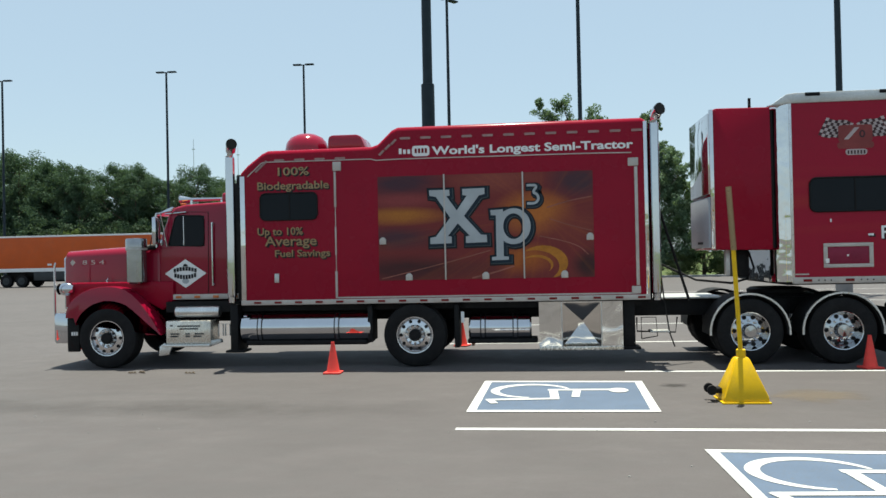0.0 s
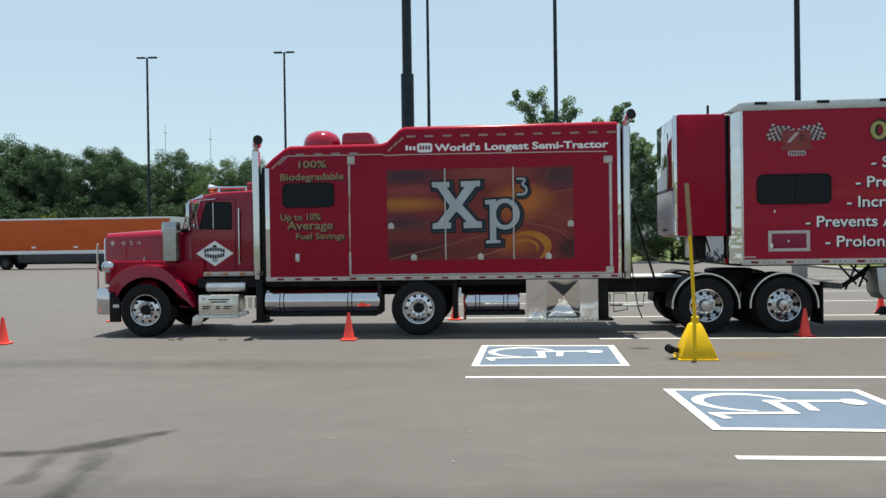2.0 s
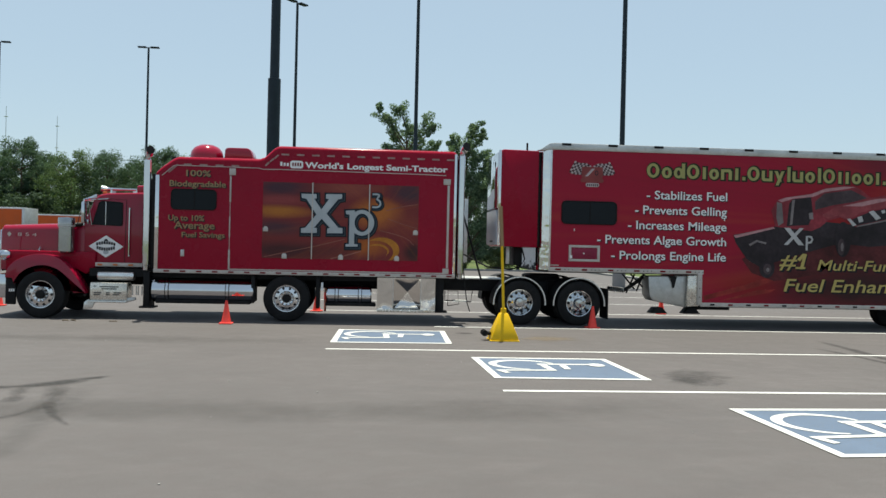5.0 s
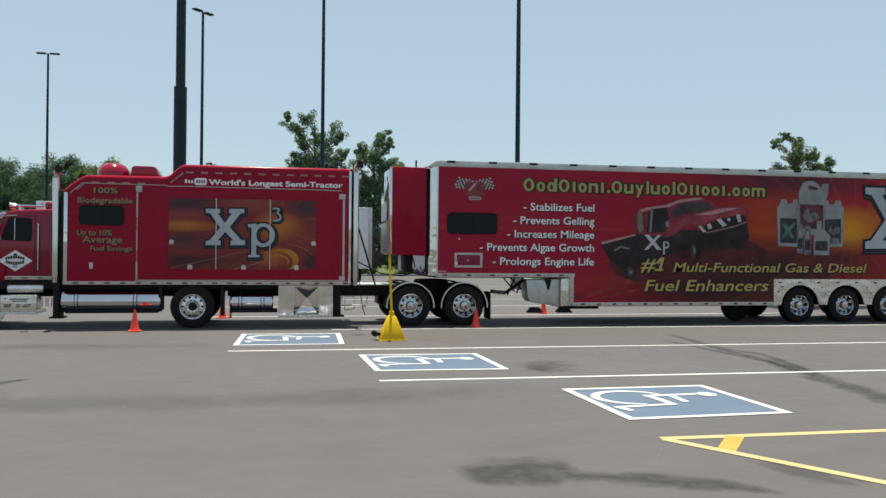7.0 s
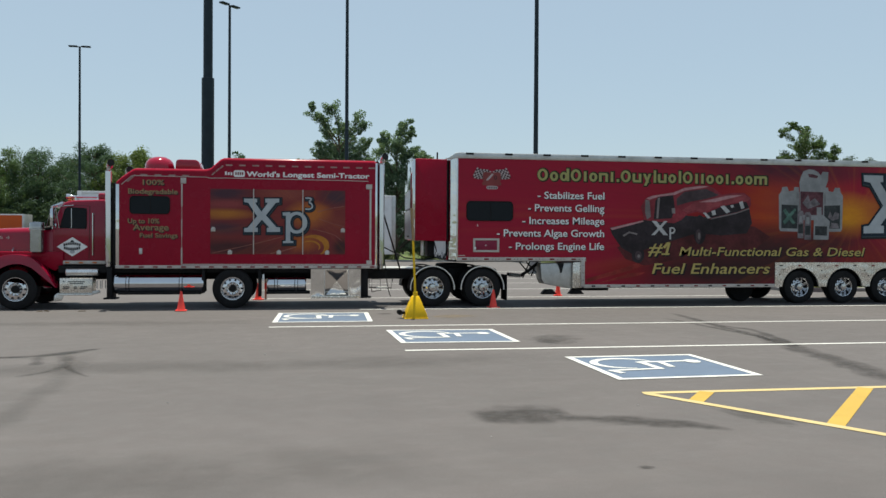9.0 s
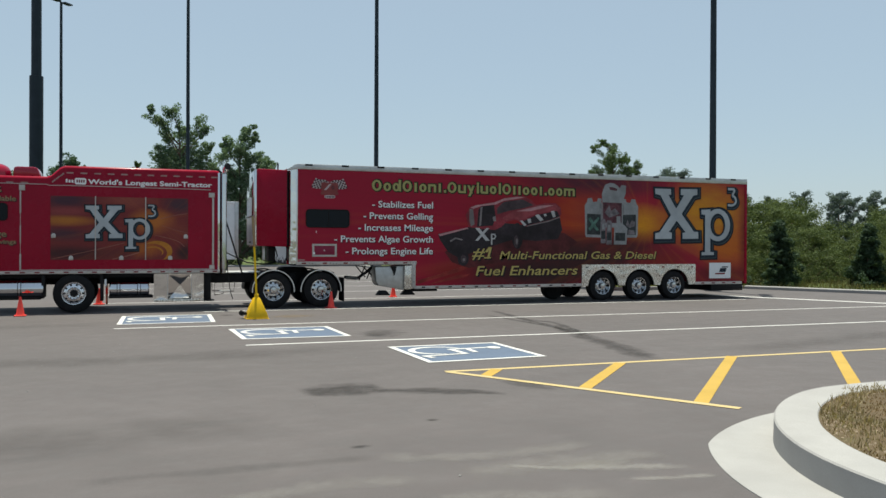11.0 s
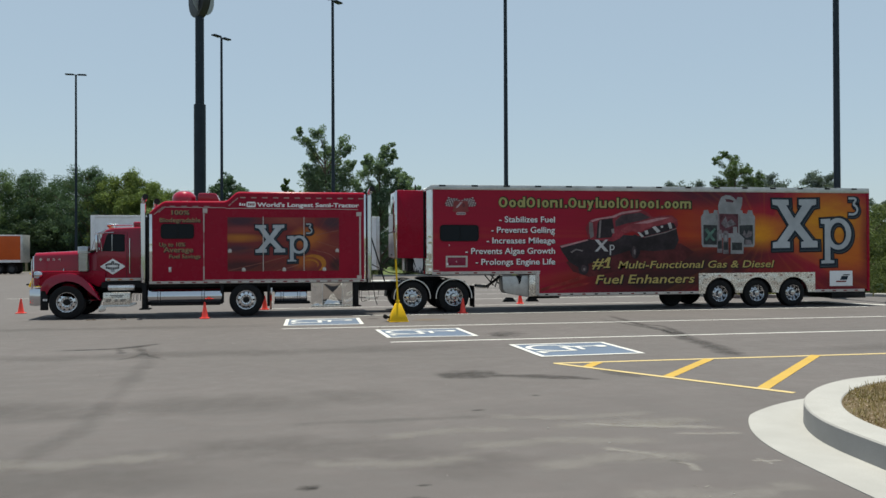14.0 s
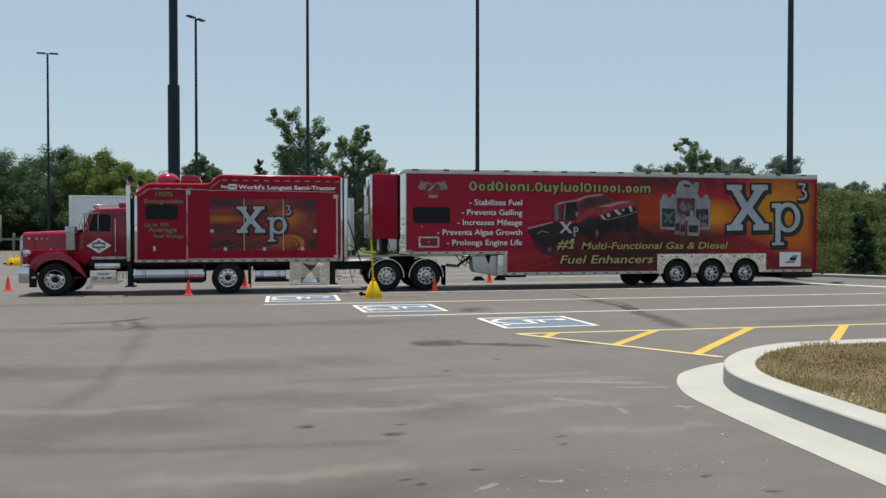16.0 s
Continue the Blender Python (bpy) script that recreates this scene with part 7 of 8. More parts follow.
for a, c in (((6.9, 0.75), (7.1, 1.2)), ((7.0, 1.2), (7.3, 0.9)), ((7.15, 0.8), (7.32, 1.22)), ((6.8, 1.2), (7.1, 0.85))):
    part("strut", tube([(a[0], F + 0.5, a[1]), (c[0], F + 0.5, c[1])], 0.02, 6), BLACK, ch)

# ---- cones and stand ----
def cone_thing():
    root = thing("traffic_cone", (0, 0, 0), "plain bright orange traffic cone on the asphalt", "traffic cone", "cones round the truck")
    part("cone_body", lathe([(0.108, 0.025), (0.100, 0.045), (0.028, 0.46), (0.024, 0.49), (0.016, 0.49)], 24, (0, 0, 0), "z"), CONE, root)
    part("cone_base", block(-0.135, 0.135, -0.135, 0.135, 0.0, 0.03, 0.01), CONE, root)
    return root


first = cone_thing()
first.matrix_basis = Matrix.Translation((-2.19, 11.42, 0))
for x, y in ((5.82, 11.62), (9.05, 16.0), (-0.49, 15.1), (-8.42, 15.3), (-8.45, 11.1)):
    copy_thing(first, pose(x, y, 0, 0, 0, rng.uniform(-25, 25)))
bolt = thing("striped_post", (-0.28, 15.25, 0), "slim orange and white post behind the truck", "post")
part("post_body", block(-0.31, -0.25, 15.22, 15.28, 0.0, 0.62, 0.01), WOOD, bolt)
part("post_band", block(-0.315, -0.245, 15.215, 15.285, 0.3, 0.5, 0.01), CONE, bolt)


def pole_stand(x, y, tall, lean):
    root = thing("barrier_stand", (x, y, 0), "yellow pyramid-shaped stand with a tall thin yellow post", "barrier stand", "yellow stands")
    base = bmesh.new()
    b0, t0 = 0.255, 0.085
    rows = [[base.verts.new((x + sx * r, y + sy * r * 0.9, z)) for sx, sy in ((-1, -1), (1, -1), (1, 1), (-1, 1))] for r, z in ((b0, 0.012), (b0, 0.07), (t0, 0.50), (t0 - 0.02, 0.52))]
    for r0, r1 in zip(rows, rows[1:]):
        for i in range(4):
            base.faces.new((r0[i], r0[(i + 1) % 4], r1[(i + 1) % 4], r1[i]))
    base.faces.new(rows[0])
    base.faces.new(rows[-1][::-1])
    bmesh.ops.bevel(base, geom=base.edges[:], offset=0.012, segments=2, affect="EDGES")
    part("base", base, YELLOW, root, "heavy yellow enamelled base")
    part("base_skirt", block(x - 0.275, x + 0.275, y - 0.25, y + 0.25, 0.0, 0.02, 0.006), YELLOW, root)
    part("socket", lathe([(0.055, 0.50), (0.055, 0.60), (0.042, 0.61), (0.0, 0.61)], 16, (x, y, 0), "z"), YELLOW, root)
    if tall:
        part("post", tube([(x, y, 0.55), (x + lean * 0.55, y, 0.55 + (tall - 0.55) * 0.6), (x + lean, y, tall)], 0.026, 10), YELLOW, root, "tall thin yellow post")
        if tall > 1.5:
            part("post_sleeve", tube([(x + lean * 0.56, y - 0.012, 1.78), (x + lean, y - 0.012, tall)], 0.034, 10), LETTER_GOLD, root)
    part("wheel_bracket", block(x - 0.36, x - 0.24, y - 0.08, y + 0.08, 0.10, 0.16, 0.008), BLACK, root)
    for yy in (y - 0.09, y + 0.09):
        part("transport_wheel", lathe([(0.0, yy - 0.02), (0.055, yy - 0.02), (0.06, yy), (0.055, yy + 0.02), (0.0, yy + 0.02)], 18, (x - 0.36, 0, 0.14), "y"), RUBBER, root)


pole_stand(3.33, 8.97, 2.53, -0.10)
pole_stand(-15.2, 43.0, 0, 0)
pole_stand(-14.55, 40.6, 0.95, 0.22)
pole_stand(-15.0, 40.9, 0.85, -0.25)

# ---- light poles and sign pole ----
def light_pole(x, y, h, turn):
    root = thing("light_pole", (x, y, 0), "tall dark parking lot light pole with twin flat heads", "street lamp", "lot light poles")
    part("pole_shaft", lathe([(0.15, 0.7), (0.145, 1.0), (0.10, h - 0.1), (0.10, h)], 12, (x, y, 0), "z"), POLE_BLACK, root)
    part("pole_footing", lathe([(0.32, 0.0), (0.32, 0.68), (0.29, 0.72), (0.0, 0.72)], 18, (x, y, 0), "z"), CONCRETE, root)
    c, s = math.cos(turn), math.sin(turn)
    part("cross_arm", tube([(x - 0.55 * c, y - 0.55 * s, h), (x + 0.55 * c, y + 0.55 * s, h)], 0.045, 8), POLE_BLACK, root)
    for sg in (-1, 1):
        hd = block(-0.42, 0.42, -0.22, 0.22, -0.05, 0.07, 0.03)
        bmesh.ops.transform(hd, matrix=pose(x + sg * 0.62 * c, y + sg * 0.62 * s, h + 0.02, 0, 0, math.degrees(turn)), verts=hd.verts)
        part("lamp_head", hd, POLE_BLACK, root)


for x, y, h, turn in ((-53.5, 79, 21.0, 0.0), (-35.4, 78.5, 21.0, 0.0), (-21.0, 78, 21.0, 0.0), (-4.93, 60, 21.0, 0.9), (3.98, 47.6, 21.0, 0.9), (13.44, 33.52, 21.0, 0.9), (22.7, 15.9, 21.0, 0.9)):
    light_pole(x, y, h, turn)
SX, SY = -7.66, 69.68
sg = thing("sign_pole", (SX, SY, 0), "thick dark steel sign pole with a thinner upper section", "sign pole")
part("pole_lower", lathe([(0.575, 0.0), (0.575, 16.76), (0.50, 16.8), (0.0, 16.8)], 24, (SX, SY, 0), "z"), POLE_BLACK, sg)
part("pole_upper", lathe([(0.43, 16.8), (0.42, 25.5), (0.0, 25.5)], 24, (SX, SY, 0), "z"), POLE_BLACK, sg)
disc = lathe([(0.0, -0.41), (1.78, -0.41), (1.92, -0.35), (1.92, 0.35), (1.78, 0.41), (0.0, 0.41)], 40, (0, 0, 0), "y")
bmesh.ops.transform(disc, matrix=pose(SX, SY, 27.3, 0, 0, -62), verts=disc.verts)
dob = part("sign_disc", disc, POLE_GREY, sg, "round sign cabinet on top of the pole")
face = lathe([(0.0, -0.43), (1.69, -0.43), (1.69, -0.415), (0.0, -0.415)], 40, (0, 0, 0), "y")
bmesh.ops.transform(face, matrix=pose(SX, SY, 27.3, 0, 0, -62 + 90 + 28), verts=face.verts)
part("sign_face", face, SILVER, dob)

# ---- parked trailers behind ----
def box_trailer(x0, x1, y, z0, z1, mat, label, rear_at):
    root = thing("box_trailer", ((x0 + x1) / 2, y + 1.3, 0), label, "trailer", "parked box trailers")
    part("box_body", block(x0, x1, y, y + 2.6, z0, z1, 0.03), mat, root)
    for q in ((x0, x1, z0 - 0.12, z0 + 0.16), (x0, x1, z1 - 0.10, z1 + 0.03)):
        part("side_rail", block(q[0], q[1], y - 0.03, y + 2.63, q[2], q[3], 0.01), WHITE_PANEL, root)
    for xx in (x0, x1):
        part("end_post", block(xx - 0.10, xx + 0.10, y - 0.035, y + 2.635, z0 - 0.1, z1 + 0.03, 0.01), WHITE_PANEL if xx == x0 else DULL_ALU, root)
    part("under_frame", block(x0 + 1.2, x1 - 1.0, y + 0.6, y + 2.0, z0 - 0.45, z0 - 0.1, 0), BLACK, root)
    for d in (0.9, 2.2) if rear_at < 0 else (1.0, 2.3):
        xw = x0 + d if rear_at < 0 else x1 - d
        for yy in (y + 0.15, y + 2.15):
            w = part("wheel", lathe([(0.0, yy - 0.02), (0.28, yy - 0.03), (0.30, yy - 0.06), (0.48, yy - 0.04), (0.51, yy), (0.51, yy + 0.28), (0.0, yy + 0.3)], 24, (xw, 0, 0.51), "y"), RUBBER, root)
            part("rim", lathe([(0.29, yy - 0.05), (0.26, yy - 0.02), (0.12, yy - 0.03), (0.10, yy - 0.08), (0.0, yy - 0.085)], 18, (xw, 0, 0.51), "y"), POLE_GREY, w)
    part("side_skirt", block(x0 + 3.3, x1 - 3.0, y + 0.02, y + 0.07, 0.55, z0 - 0.13, 0.01), POLE_GREY, root)
    # black sheet added under the middle to imitate the shaded undercarriage
    part("under_shade_sheet", block(x0 + 0.3, x1 - 0.3, y + 1.25, y + 1.32, 0.40, z0 - 0.13, 0.01), BLACK, root)
    for xx in (x0 + 4.5, x0 + 8.0):
        part("side_mark", block(xx, xx + 0.35, y - 0.036, y - 0.0, z0 + 0.35, z0 + 0.5, 0), WHITE_PANEL, root)


box_trailer(-41.5, -25.5, 60, 1.35, 4.05, ORANGE_PANEL, "orange box trailer with white rails parked far back", -1)
box_trailer(-43.0, -26.9, 80, 1.35, 4.15, ORANGE_PANEL, "second orange box trailer parked farther back", 1)
box_trailer(-58.5, -42.4, 60.2, 1.30, 4.05, WHITE_PANEL, "white box trailer parked next to an orange one", 1)
box_trailer(-9.9, 5.6, 33, 1.15, 4.08, WHITE_PANEL, "white box trailer parked behind the tractor", 1)
for k in range(11):
    x = -33.4 + k * 1.9
    p = thing("fence_post", (x, 98.2, 0), "pale wooden fence post with a rail at the lot edge", "post", "fence posts")
    part("post_body", block(x - 0.14, x + 0.14, 98.06, 98.34, -0.05, 2.2, 0.03), WOOD, p)
    if k:
        part("fence_board", block(x - 1.76, x - 0.14, 98.16, 98.22, 1.3, 1.55, 0.01), WOOD, p)
# faint radio masts far behind the wood
for x, h in ((-168.3, 64.0), (-145.0, 60.0)):
    mast = thing("radio_mast", (x, 400, 0), "thin pale lattice radio mast far behind the wood", "mast", "radio masts")
    part("mast_column", tube([(x, 400, 0), (x, 400, h * 0.6), (x, 400, h)], 0.2, 6, None, [0.26, 0.20, 0.10]), PALE_STEEL, mast)
    for z in (h * 0.55, h * 0.75, h * 0.92):
        part("mast_platform", block(x - 0.7, x + 0.7, 399.3, 400.7, z, z + 0.25, 0.03), PALE_STEEL, mast)

# ---- trees ----
def leaf_mesh(name, clumps, per, size, mat, seed):
    """Many small bent leaves scattered in clumps given as (x, y, z, radius)."""
    r = np.random.default_rng(seed)
    cs = np.array(clumps)
    n = len(cs) * per
    idx = np.repeat(np.arange(len(cs)), per)
    d = r.normal(size=(n, 3))
    d /= np.linalg.norm(d, axis=1)[:, None]
    rad = cs[idx, 3] * r.uniform(0.35, 1.0, n) ** 0.6
    pos = cs[idx, :3] + d * rad[:, None] * np.array([1, 1, 0.85])
    face = d + r.normal(size=(n, 3)) * 0.42            # leaves turn outwards from their clump
    u = np.cross(face, r.normal(size=(n, 3)))
    u /= np.linalg.norm(u, axis=1)[:, None] + 1e-9
    w = np.cross(face, u)
    w /= np.linalg.norm(w, axis=1)[:, None] + 1e-9
    s = size * r.uniform(0.6, 1.35, n)[:, None]
    verts = np.stack([pos - u * s, pos + w * s * 0.45, pos + u * s, pos - w * s * 0.45], 1).reshape(-1, 3)
    faces = np.arange(n * 4).reshape(-1, 4)
    me = bpy.data.meshes.new(name)
    me.from_pydata(verts.tolist(), [], faces.tolist())
    me.materials.append(mat)
    return me


def tree(name, h, spread, trunk_h, mat, seed, label, per=32, limbs=26, leaf=0.17, shape="round", puff=0.20, twigs=8):
    """A tree at the origin: tapered trunk, limbs, and leaf clumps along the outer part of the limbs."""
    r = random.Random(seed)
    root = thing(name, (0, 0, 0), label, "tree" if h > 3.2 else "shrub", "trees")
    wood = bmesh.new()
    base_r = h * 0.015 + 0.04
    px = py = 0.0
    line = []
    for k in range(6):
        line.append(Vector((px, py, h * 0.92 * k / 5)))
        px, py = px + r.uniform(-0.03, 0.03) * h * 0.6, py + r.uniform(-0.03, 0.03) * h * 0.6
    tube(line, base_r, 8, wood, [base_r * (1 - 0.17 * k) for k in range(6)])

    def trunk_at(z):
        f = max(0.0, min(4.999, z / (h * 0.92) * 5))
        return line[int(f)].lerp(line[int(f) + 1], f - int(f))
    out = []
    for i in range(limbs):
        f = (i + r.uniform(0.1, 0.9)) / limbs
        z = trunk_h + (h - trunk_h) * f
        if shape == "round":
            prof = math.sin(math.pi * min(0.97, 0.20 + 0.75 * f)) ** 0.6
        elif shape == "cone":
            prof = 1.05 - f * 0.95
        else:
            prof = 0.42 + 0.58 * math.sin(math.pi * min(1, 0.1 + f * 0.85))
        a = i * 2.4 + r.uniform(-0.5, 0.5)
        d = spread * prof * r.uniform(0.55, 1.15)
        tip = trunk_at(z) + Vector((d * math.cos(a), d * math.sin(a), 0))
        tip.z = min(z, h * 0.98)
        st = trunk_at(max(trunk_h * 0.6, z - d * r.uniform(0.5, 0.9)))
        mid = st.lerp(tip, 0.55) + Vector((0, 0, -0.06 * d))
        if shape != "cone":
            tube([st, mid, tip], 0.05, 5, wood, [base_r * 0.40, base_r * 0.22, base_r * 0.07])
        for k in range(twigs):
            t = r.uniform(0.35, 1.05)
            q = st.lerp(tip, t) + Vector((r.gauss(0, 1), r.gauss(0, 1), r.gauss(0, 0.8))) * d * 0.20
            out.append((q.x, q.y, max(0.15, q.z), spread * puff * r.uniform(0.5, 1.15)))
    part("trunk", wood, BARK, root)
    crown = new("crown", leaf_mesh("crown", out, per, leaf, mat, seed))
    tagged(crown, kind="stuff")
    hang(crown, root)
    return root


# the wooded edge behind the left of the lot: a few kinds, each repeated with its own turn and size
kinds = [tree("broadleaf_tree", 15.5, 4.7, 2.0, LEAF_DARK, 11, "dense dark green broadleaf tree at the wood's edge", 120, 30, 0.125, "round", 0.24, 9),
         tree("broadleaf_tree", 13.5, 4.4, 1.5, LEAF_MID, 12, "dense mid green broadleaf tree at the wood's edge", 120, 28, 0.12, "round", 0.24, 9),
         tree("broadleaf_tree", 17.0, 4.4, 3.0, LEAF_DARK, 13, "tall dark green tree with an uneven crown", 120, 32, 0.125, "tall", 0.22, 9),
         tree("broadleaf_tree", 12.0, 4.6, 1.0, LEAF_LIGHT, 14, "bright sunlit green tree", 120, 28, 0.12, "round", 0.22, 9)]
# skyline trees carry their distance haze in the leaf tint
kinds.append(tree("far_tree", 12.5, 2.7, 0.6, LEAF_FAR, 15, "far round tree on the skyline, its leaves tinted pale grey-green for haze", 60, 22, 0.16, "round", 0.26, 8))
kinds.append(tree("undergrowth_bush", 5.6, 3.6, 0.2, LEAF_FIR, 16, "dark shaded undergrowth bush in front of the wood", 64, 26, 0.15, "round", 0.24, 9))
spots = []
rr_ = random.Random(21)
TALL = (15.5, 13.5, 17.0, 12.0)
# front row with its skyline heights, then a lower row behind that closes the gaps
ROW_TOPS = ((-88, 17.5), (-83, 16.8), (-78, 17.6), (-74, 17.6), (-70, 18.0), (-66.8, 16.6), (-63.6, 14.2), (-60.6, 15.8), (-56.6, 15.8), (-53, 15.4), (-49.5, 13.8), (-45.2, 15.3), (-41.4, 12.2), (-37.5, 13.2), (-33, 13.6), (-28.5, 13.0), (-24, 12.8), (-19.5, 12.4), (-15, 11.2))
for x, z in ROW_TOPS:
    k = rr_.choice((0, 0, 1, 2))
    spots.append((x, 106 + rr_.uniform(-1, 3), k, z / TALL[k] * 0.98))
for x, z in ROW_TOPS[:-1]:
    k = rr_.choice((0, 2, 1))
    spots.append((x + 2.1, 113 + rr_.uniform(-2, 3), k, z / TALL[k] * 0.90))
for i in range(12):          # undergrowth along the front
    spots.append((-84 + i * 4.9, 102.5 + rr_.uniform(-1, 1), 5, rr_.uniform(0.9, 1.25)))
for i in range(4):
    spots.append((-76 + i * 13.0, 99.5, 3, rr_.uniform(0.32, 0.42)))
for x, y, k, s in ((-20.0, 98, 3, 1.04), (-16.5, 97, 3, 0.98), (-13.0, 99, 3, 0.84), (-29, 103, 5, 1.1), (-25.5, 102, 5, 1.05), (-21.5, 102, 5, 1.12), (-17.5, 102, 5, 1.0), (-14, 101, 5, 0.9), (-10.5, 100, 5, 0.75), (-24.5, 99, 0, 0.86), (-58, 99, 3, 0.5), (-13.5, 103, 1, 0.68), (-9.5, 108, 1, 0.62), (-1.5, 97, 0, 0.62), (2.5, 99, 3, 0.5), (14, 95, 2, 0.5)):
    spots.append((x, y, k, s))
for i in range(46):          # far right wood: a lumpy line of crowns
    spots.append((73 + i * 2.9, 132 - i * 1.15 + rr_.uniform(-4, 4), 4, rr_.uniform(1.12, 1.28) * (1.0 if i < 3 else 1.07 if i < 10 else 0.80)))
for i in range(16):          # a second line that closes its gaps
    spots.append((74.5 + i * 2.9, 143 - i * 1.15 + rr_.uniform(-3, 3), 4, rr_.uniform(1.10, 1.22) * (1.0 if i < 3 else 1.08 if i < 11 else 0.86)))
first_of = {}
for x, y, k, s in spots:
    m = pose(x, y, -0.04, 0, 0, rr_.uniform(0, 360)) @ Matrix.Scale(s, 4)
    if k in first_of:
        copy_thing(kinds[k], m)
    else:
        first_of[k] = m
for k, m in first_of.items():
    kinds[k].matrix_basis = m

# the airy trees behind the gap between tractor and trailer
def lobed_tree(name, x, y, lobes, foot, mat, label, seed, leaf, per, deep, girth):
    """A tree whose crown is a set of lobes (x, z, radius), each on its own limb and broken into leaf clumps."""
    r = random.Random(seed)
    root = thing(name, (x, y, 0), label, "tree", "trees")
    wood = bmesh.new()
    top = max(z for _, z, _ in lobes)
    line = [Vector((x + (cx - x) * k / 5, y, -0.05 + (top - 0.2) * k / 5)) for k, cx in enumerate(x + r.uniform(-0.2, 0.2) * girth * 4 for _ in range(6))]
    tube(line, girth, 8, wood, [girth * (1 - 0.17 * k) for k in range(6)])
    out = []
    for lx, lz, lr in lobes:
        ly = y + r.uniform(-1, 1) * deep
        start = max(foot, lz - abs(lx - x) * 0.9 - lr)
        f = max(0.0, min(4.99, start / (top - 0.2) * 5))
        st = line[int(f)].lerp(line[int(f) + 1], f - int(f))
        tip = Vector((lx, ly, lz))
        tube([st, st.lerp(tip, 0.55) + Vector((0, 0, -0.1 * lr)), tip], girth * 0.3, 5, wood, [girth * 0.34, girth * 0.2, girth * 0.07])
        for k in range(15 if lr > 1.05 or lr < 0.4 else 10):
            d = Vector((r.gauss(0, 1), r.gauss(0, 1), r.gauss(0, 1))).normalized() * lr * r.uniform(0.2, 1.0)
            q = tip + d
            out.append((q.x, q.y, max(0.15, q.z), lr * r.uniform(0.26, 0.55)))
            if k % 3 == 0:
                inward = st.lerp(tip, r.uniform(0.45, 0.9))
                out.append((inward.x + r.uniform(-0.3, 0.3) * lr, inward.y, inward.z, lr * r.uniform(0.4, 0.7)))
                tube([tip, tip + d * 0.6, tip + d * 1.1], girth * 0.05, 4, wood, [girth * 0.08, girth * 0.06, girth * 0.03])
    part("trunk", wood, BARK, root)
    crown = new("crown", leaf_mesh("crown", out, per, leaf, mat, seed))
    tagged(crown, kind="stuff")
    hang(crown, root)
    return root


lobed_tree("airy_tree", 4.2, 61, [(2.34, 12.32, 1.0), (3.53, 12.85, 0.84), (1.79, 12.86, 0.46), (5.71, 11.98, 0.96), (4.51, 11.37, 0.92), (3.16, 11.03, 0.77), (6.28, 11.58, 0.54), (3.46, 9.91, 1.15), (5.04, 10.03, 1.3), (2.72, 9.06, 0.77), (5.91, 9.29, 1.0), (2.4, 9.6, 0.8), (4.2, 9.2, 1.4), (6.4, 10.2, 0.7), (6.5, 8.6, 1.0), (2.9, 8.2, 1.2), (4.1, 8.2, 1.5), (5.4, 8.3, 1.4), (3.3, 7.6, 1.6), (5.1, 7.3, 1.6), (2.8, 5.5, 1.6), (4.8, 5.0, 1.8), (3.5, 3.0, 1.8), (5.6, 2.6, 1.6)], 1.8, LEAF_GREY, "tall airy dark green tree with gaps in its crown", 31, 0.10, 70, 1.1, 0.22)
lobed_tree("airy_tree", 8.9, 59.5, [(9.42, 11.33, 0.82), (10.1, 10.82, 0.56), (7.69, 10.3, 0.82), (8.82, 9.96, 1.12), (7.47, 9.17, 0.94), (9.96, 9.24, 0.94), (10.72, 8.43, 0.75), (8.79, 8.01, 1.27), (7.86, 6.11, 1.12), (9.18, 5.38, 1.27), (8.81, 3.12, 1.35), (9.57, 1.25, 1.12), (11.4, 8.5, 0.75), (10.9, 7.4, 1.1), (11.9, 7.7, 0.9), (10.3, 6.4, 1.1), (11.6, 6.2, 1.1), (7.2, 8.0, 0.9), (8.2, 7.2, 1.1), (9.5, 6.9, 1.1), (11.0, 9.1, 0.7), (11.3, 5.0, 1.2), (10.6, 4.2, 1.2), (11.6, 3.4, 1.2), (10.8, 2.4, 1.2), (11.5, 1.3, 1.2), (12.2, 4.9, 1.1), (12.3, 2.5, 1.2), (12.0, 6.6, 1.1)], 0.8, LEAF_GREY, "slender airy green tree with a forked top", 32, 0.10, 90, 0.9, 0.19)
lobed_tree("airy_tree", -6.9, 96, [(-6.9, 11.2, 1.3), (-8.0, 10.4, 1.3), (-5.8, 10.5, 1.2), (-4.9, 9.6, 1.2), (-7.1, 9.2, 1.8), (-8.6, 8.4, 1.4), (-5.4, 7.8, 1.8), (-7.2, 6.4, 2.0), (-5.6, 4.5, 2.0), (-7.6, 3.5, 2.0)], 1.5, LEAF_DARK, "dark green round tree far behind the tractor", 35, 0.15, 60, 1.6, 0.2)
lobed_tree("airy_tree", 0.9, 96, [(0.9, 11.6, 0.4), (0.7, 10.8, 0.55), (1.25, 10.2, 0.55), (0.6, 9.6, 0.7), (1.1, 8.4, 1.0), (0.8, 6.8, 1.1), (1.0, 5.0, 1.2)], 2.5, LEAF_MID, "spindly young tree far behind the tractor", 36, 0.14, 40, 0.4, 0.1)
tc2 = tree("airy_tree", 9.2, 3.4, 0.6, LEAF_MID, 33, "bushy light green tree", 60, 26, 0.14, "round", 0.2, 8)
tc2.matrix_basis = pose(13.4, 60, -0.04) @ Matrix.Scale(0.82, 4)
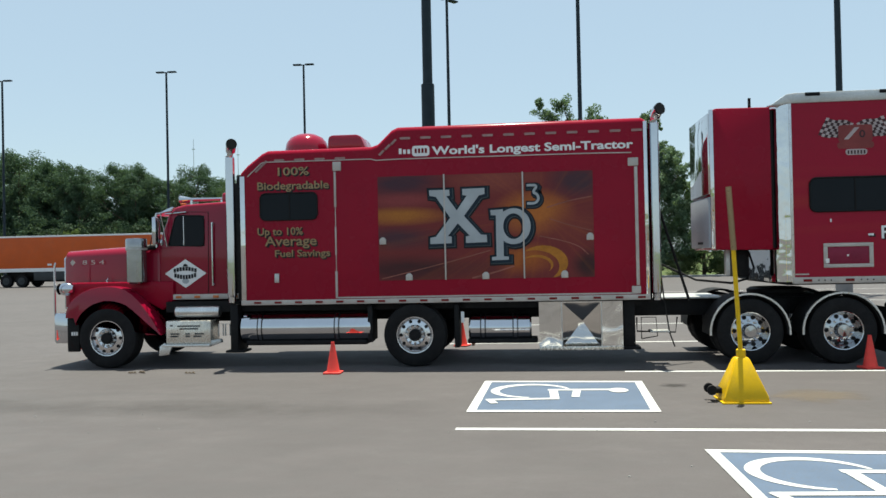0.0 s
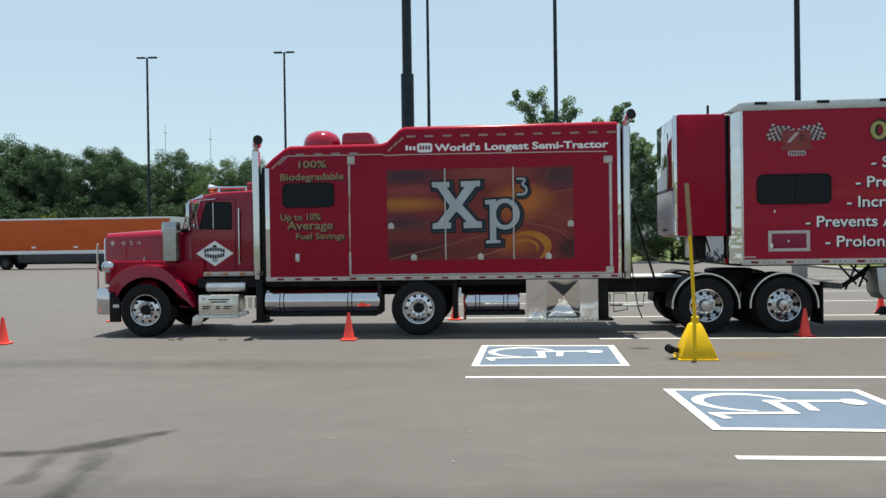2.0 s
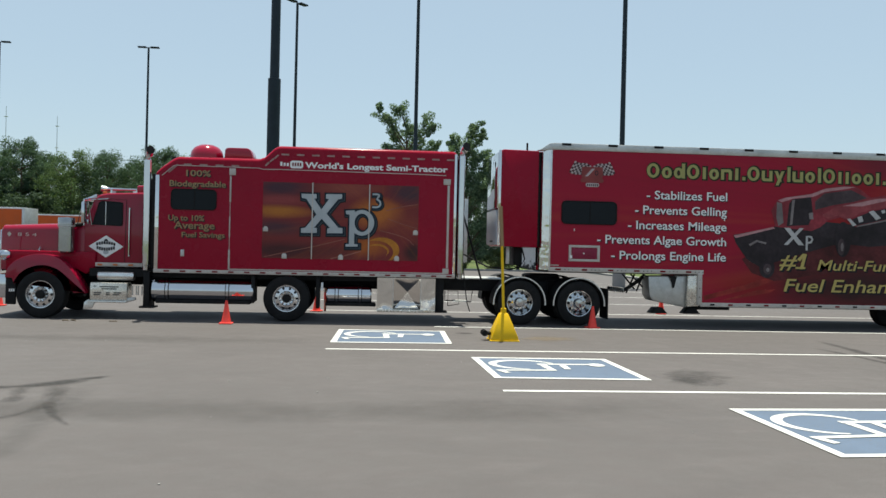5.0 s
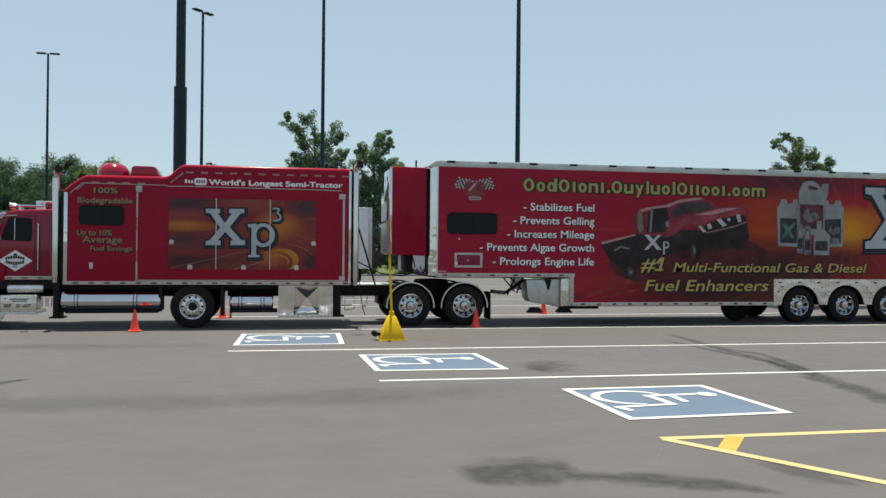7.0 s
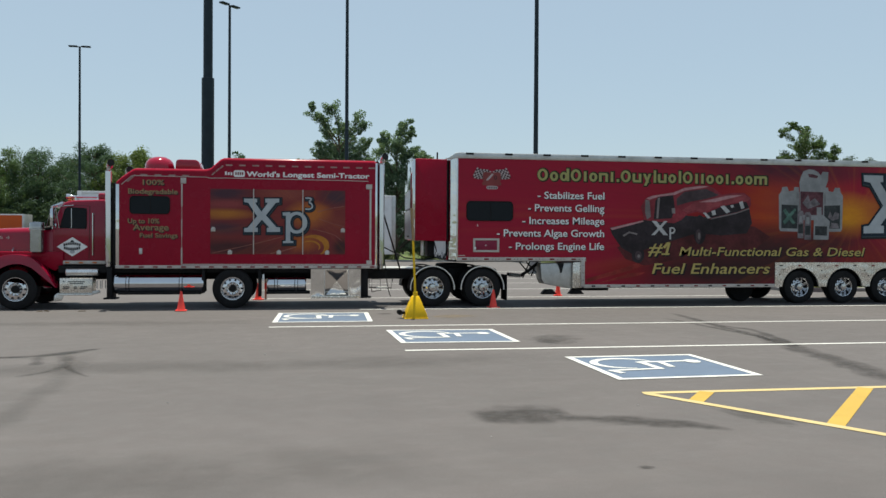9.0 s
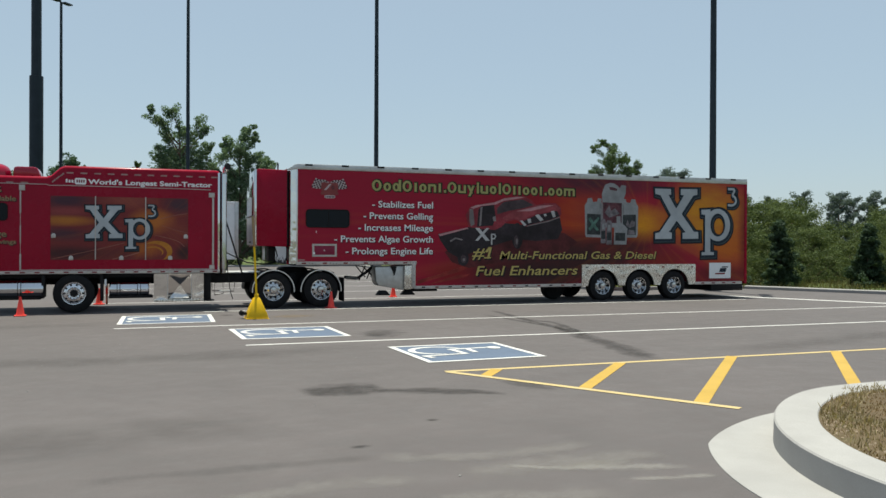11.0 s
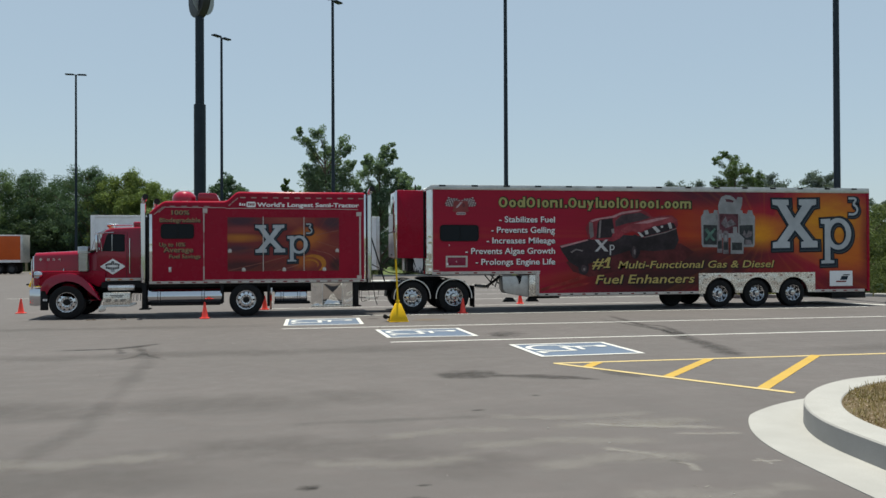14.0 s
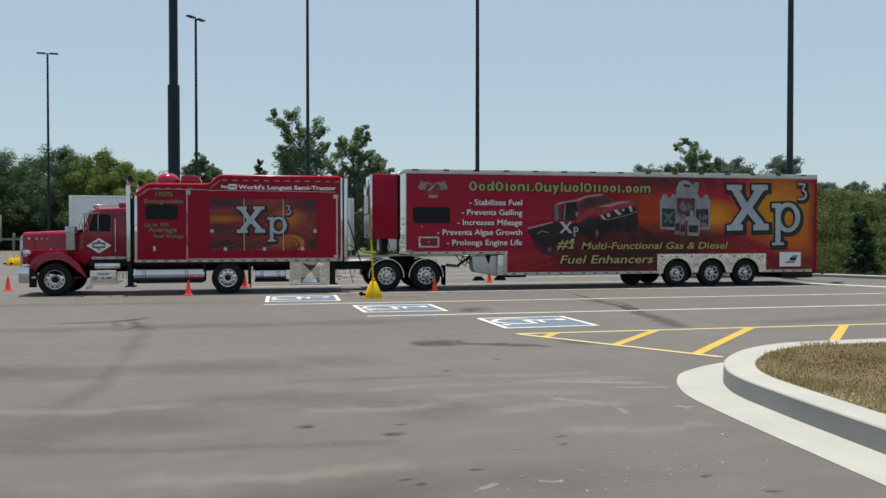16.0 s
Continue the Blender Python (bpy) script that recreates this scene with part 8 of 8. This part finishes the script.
# young tree behind the trailer
lobed_tree("young_tree", 19.6, 18.5, [(19.42, 6.28, 0.2), (19.1, 6.0, 0.26), (19.66, 5.98, 0.3), (19.28, 5.65, 0.33), (19.92, 5.58, 0.32), (18.98, 5.4, 0.28), (19.5, 5.3, 0.36), (20.38, 5.52, 0.22), (20.5, 5.2, 0.26), (20.05, 5.15, 0.34), (19.1, 5.02, 0.36), (20.85, 5.0, 0.16), (18.62, 4.92, 0.18), (19.6, 4.85, 0.4), (20.25, 4.75, 0.36), (18.9, 4.6, 0.34), (19.8, 4.4, 0.4), (20.5, 4.4, 0.3), (19.3, 4.0, 0.38), (19.9, 3.8, 0.36)], 1.6, LEAF_MID, "small young tree with a thin open crown", 34, 0.036, 46, 0.6, 0.055)
# thicket and dark bushes beyond the kerb
shrubs = [tree("shrub", 4.0, 2.4, 0.2, LEAF_HAZY, 41, "dense green thicket shrub behind the kerb", 190, 18, 0.06, "round", 0.25, 6),
          tree("shrub", 3.2, 2.3, 0.1, LEAF_OLIVE, 42, "olive green leafy shrub behind the kerb", 190, 17, 0.055, "round", 0.25, 6),
          tree("shrub", 1.5, 1.2, 0.05, LEAF_OLIVE, 44, "low weedy olive shrub on the dry bank", 90, 14, 0.035, "round", 0.26, 6)]
firs = tree("conifer_bush", 2.5, 0.85, 0.05, LEAF_FIR, 43, "dark conical evergreen bush", 40, 40, 0.07, "cone", 0.22, 7)
stand = [(23.5, 23, 1, 0.55), (24.5, 31, 1, 0.8), (27.6, 28, 0, 0.95), (29.0, 24, 1, 0.85), (30.5, 31.5, 0, 1.12), (33, 28, 1, 1.2), (34.5, 33, 0, 1.2), (31.8, 22.6, 1, 0.7), (35.2, 23.4, 0, 0.66), (36.8, 27, 0, 0.95), (39.5, 31, 1, 1.3), (38.6, 22, 1, 0.72), (42.0, 26, 1, 0.9), (42.5, 33, 0, 1.15), (45.5, 23, 0, 0.68), (47.5, 29, 1, 1.1), (50.5, 25, 1, 0.8), (52, 32, 0, 1.1), (56, 24, 1, 0.85), (60, 30, 0, 1.1), (66, 26, 1, 1.0), (28.8, 33, 1, 1.25), (36.2, 36, 1, 1.35), (40.5, 37, 0, 1.25), (45.6, 35, 1, 1.3), (26.2, 36, 0, 1.1), (32.0, 37, 1, 1.35)]
stand += [(26.0 + 1.75 * i, 20.4 + rr_.uniform(-1.6, 1.6) - (0.9 * max(0, i - 8)) ** 0.5, 2, rr_.uniform(0.6, 1.15)) for i in range(17)]
first_of = {}
for x, y, k, size in stand:
    m = pose(x, y, -0.05, 0, 0, rr_.uniform(0, 360)) @ Matrix.Scale(size * 1.10, 4)
    if k in first_of:
        copy_thing(shrubs[k], m)
    else:
        first_of[k] = m
copy_thing(firs, pose(32.4, 17.0, -0.04, 0, 0, 80) @ Matrix.Scale(1.15, 4))
copy_thing(firs, pose(38.4, 15.0, -0.04, 0, 0, 160) @ Matrix.Scale(1.0, 4))
for x, y, s in ((11.5, 58.4, 0.55), (8.0, 58.6, 0.5), (5.6, 58.8, 0.42), (14.8, 58.3, 0.5), (2.6, 59.0, 0.4)):
    copy_thing(shrubs[1], pose(x, y, -0.04, 0, 0, rr_.uniform(0, 360)) @ Matrix.Scale(s, 4))
for k, m in first_of.items():
    shrubs[k].matrix_basis = m
firs.matrix_basis = pose(27.9, 17.6, -0.04) @ Matrix.Scale(1.2, 4)
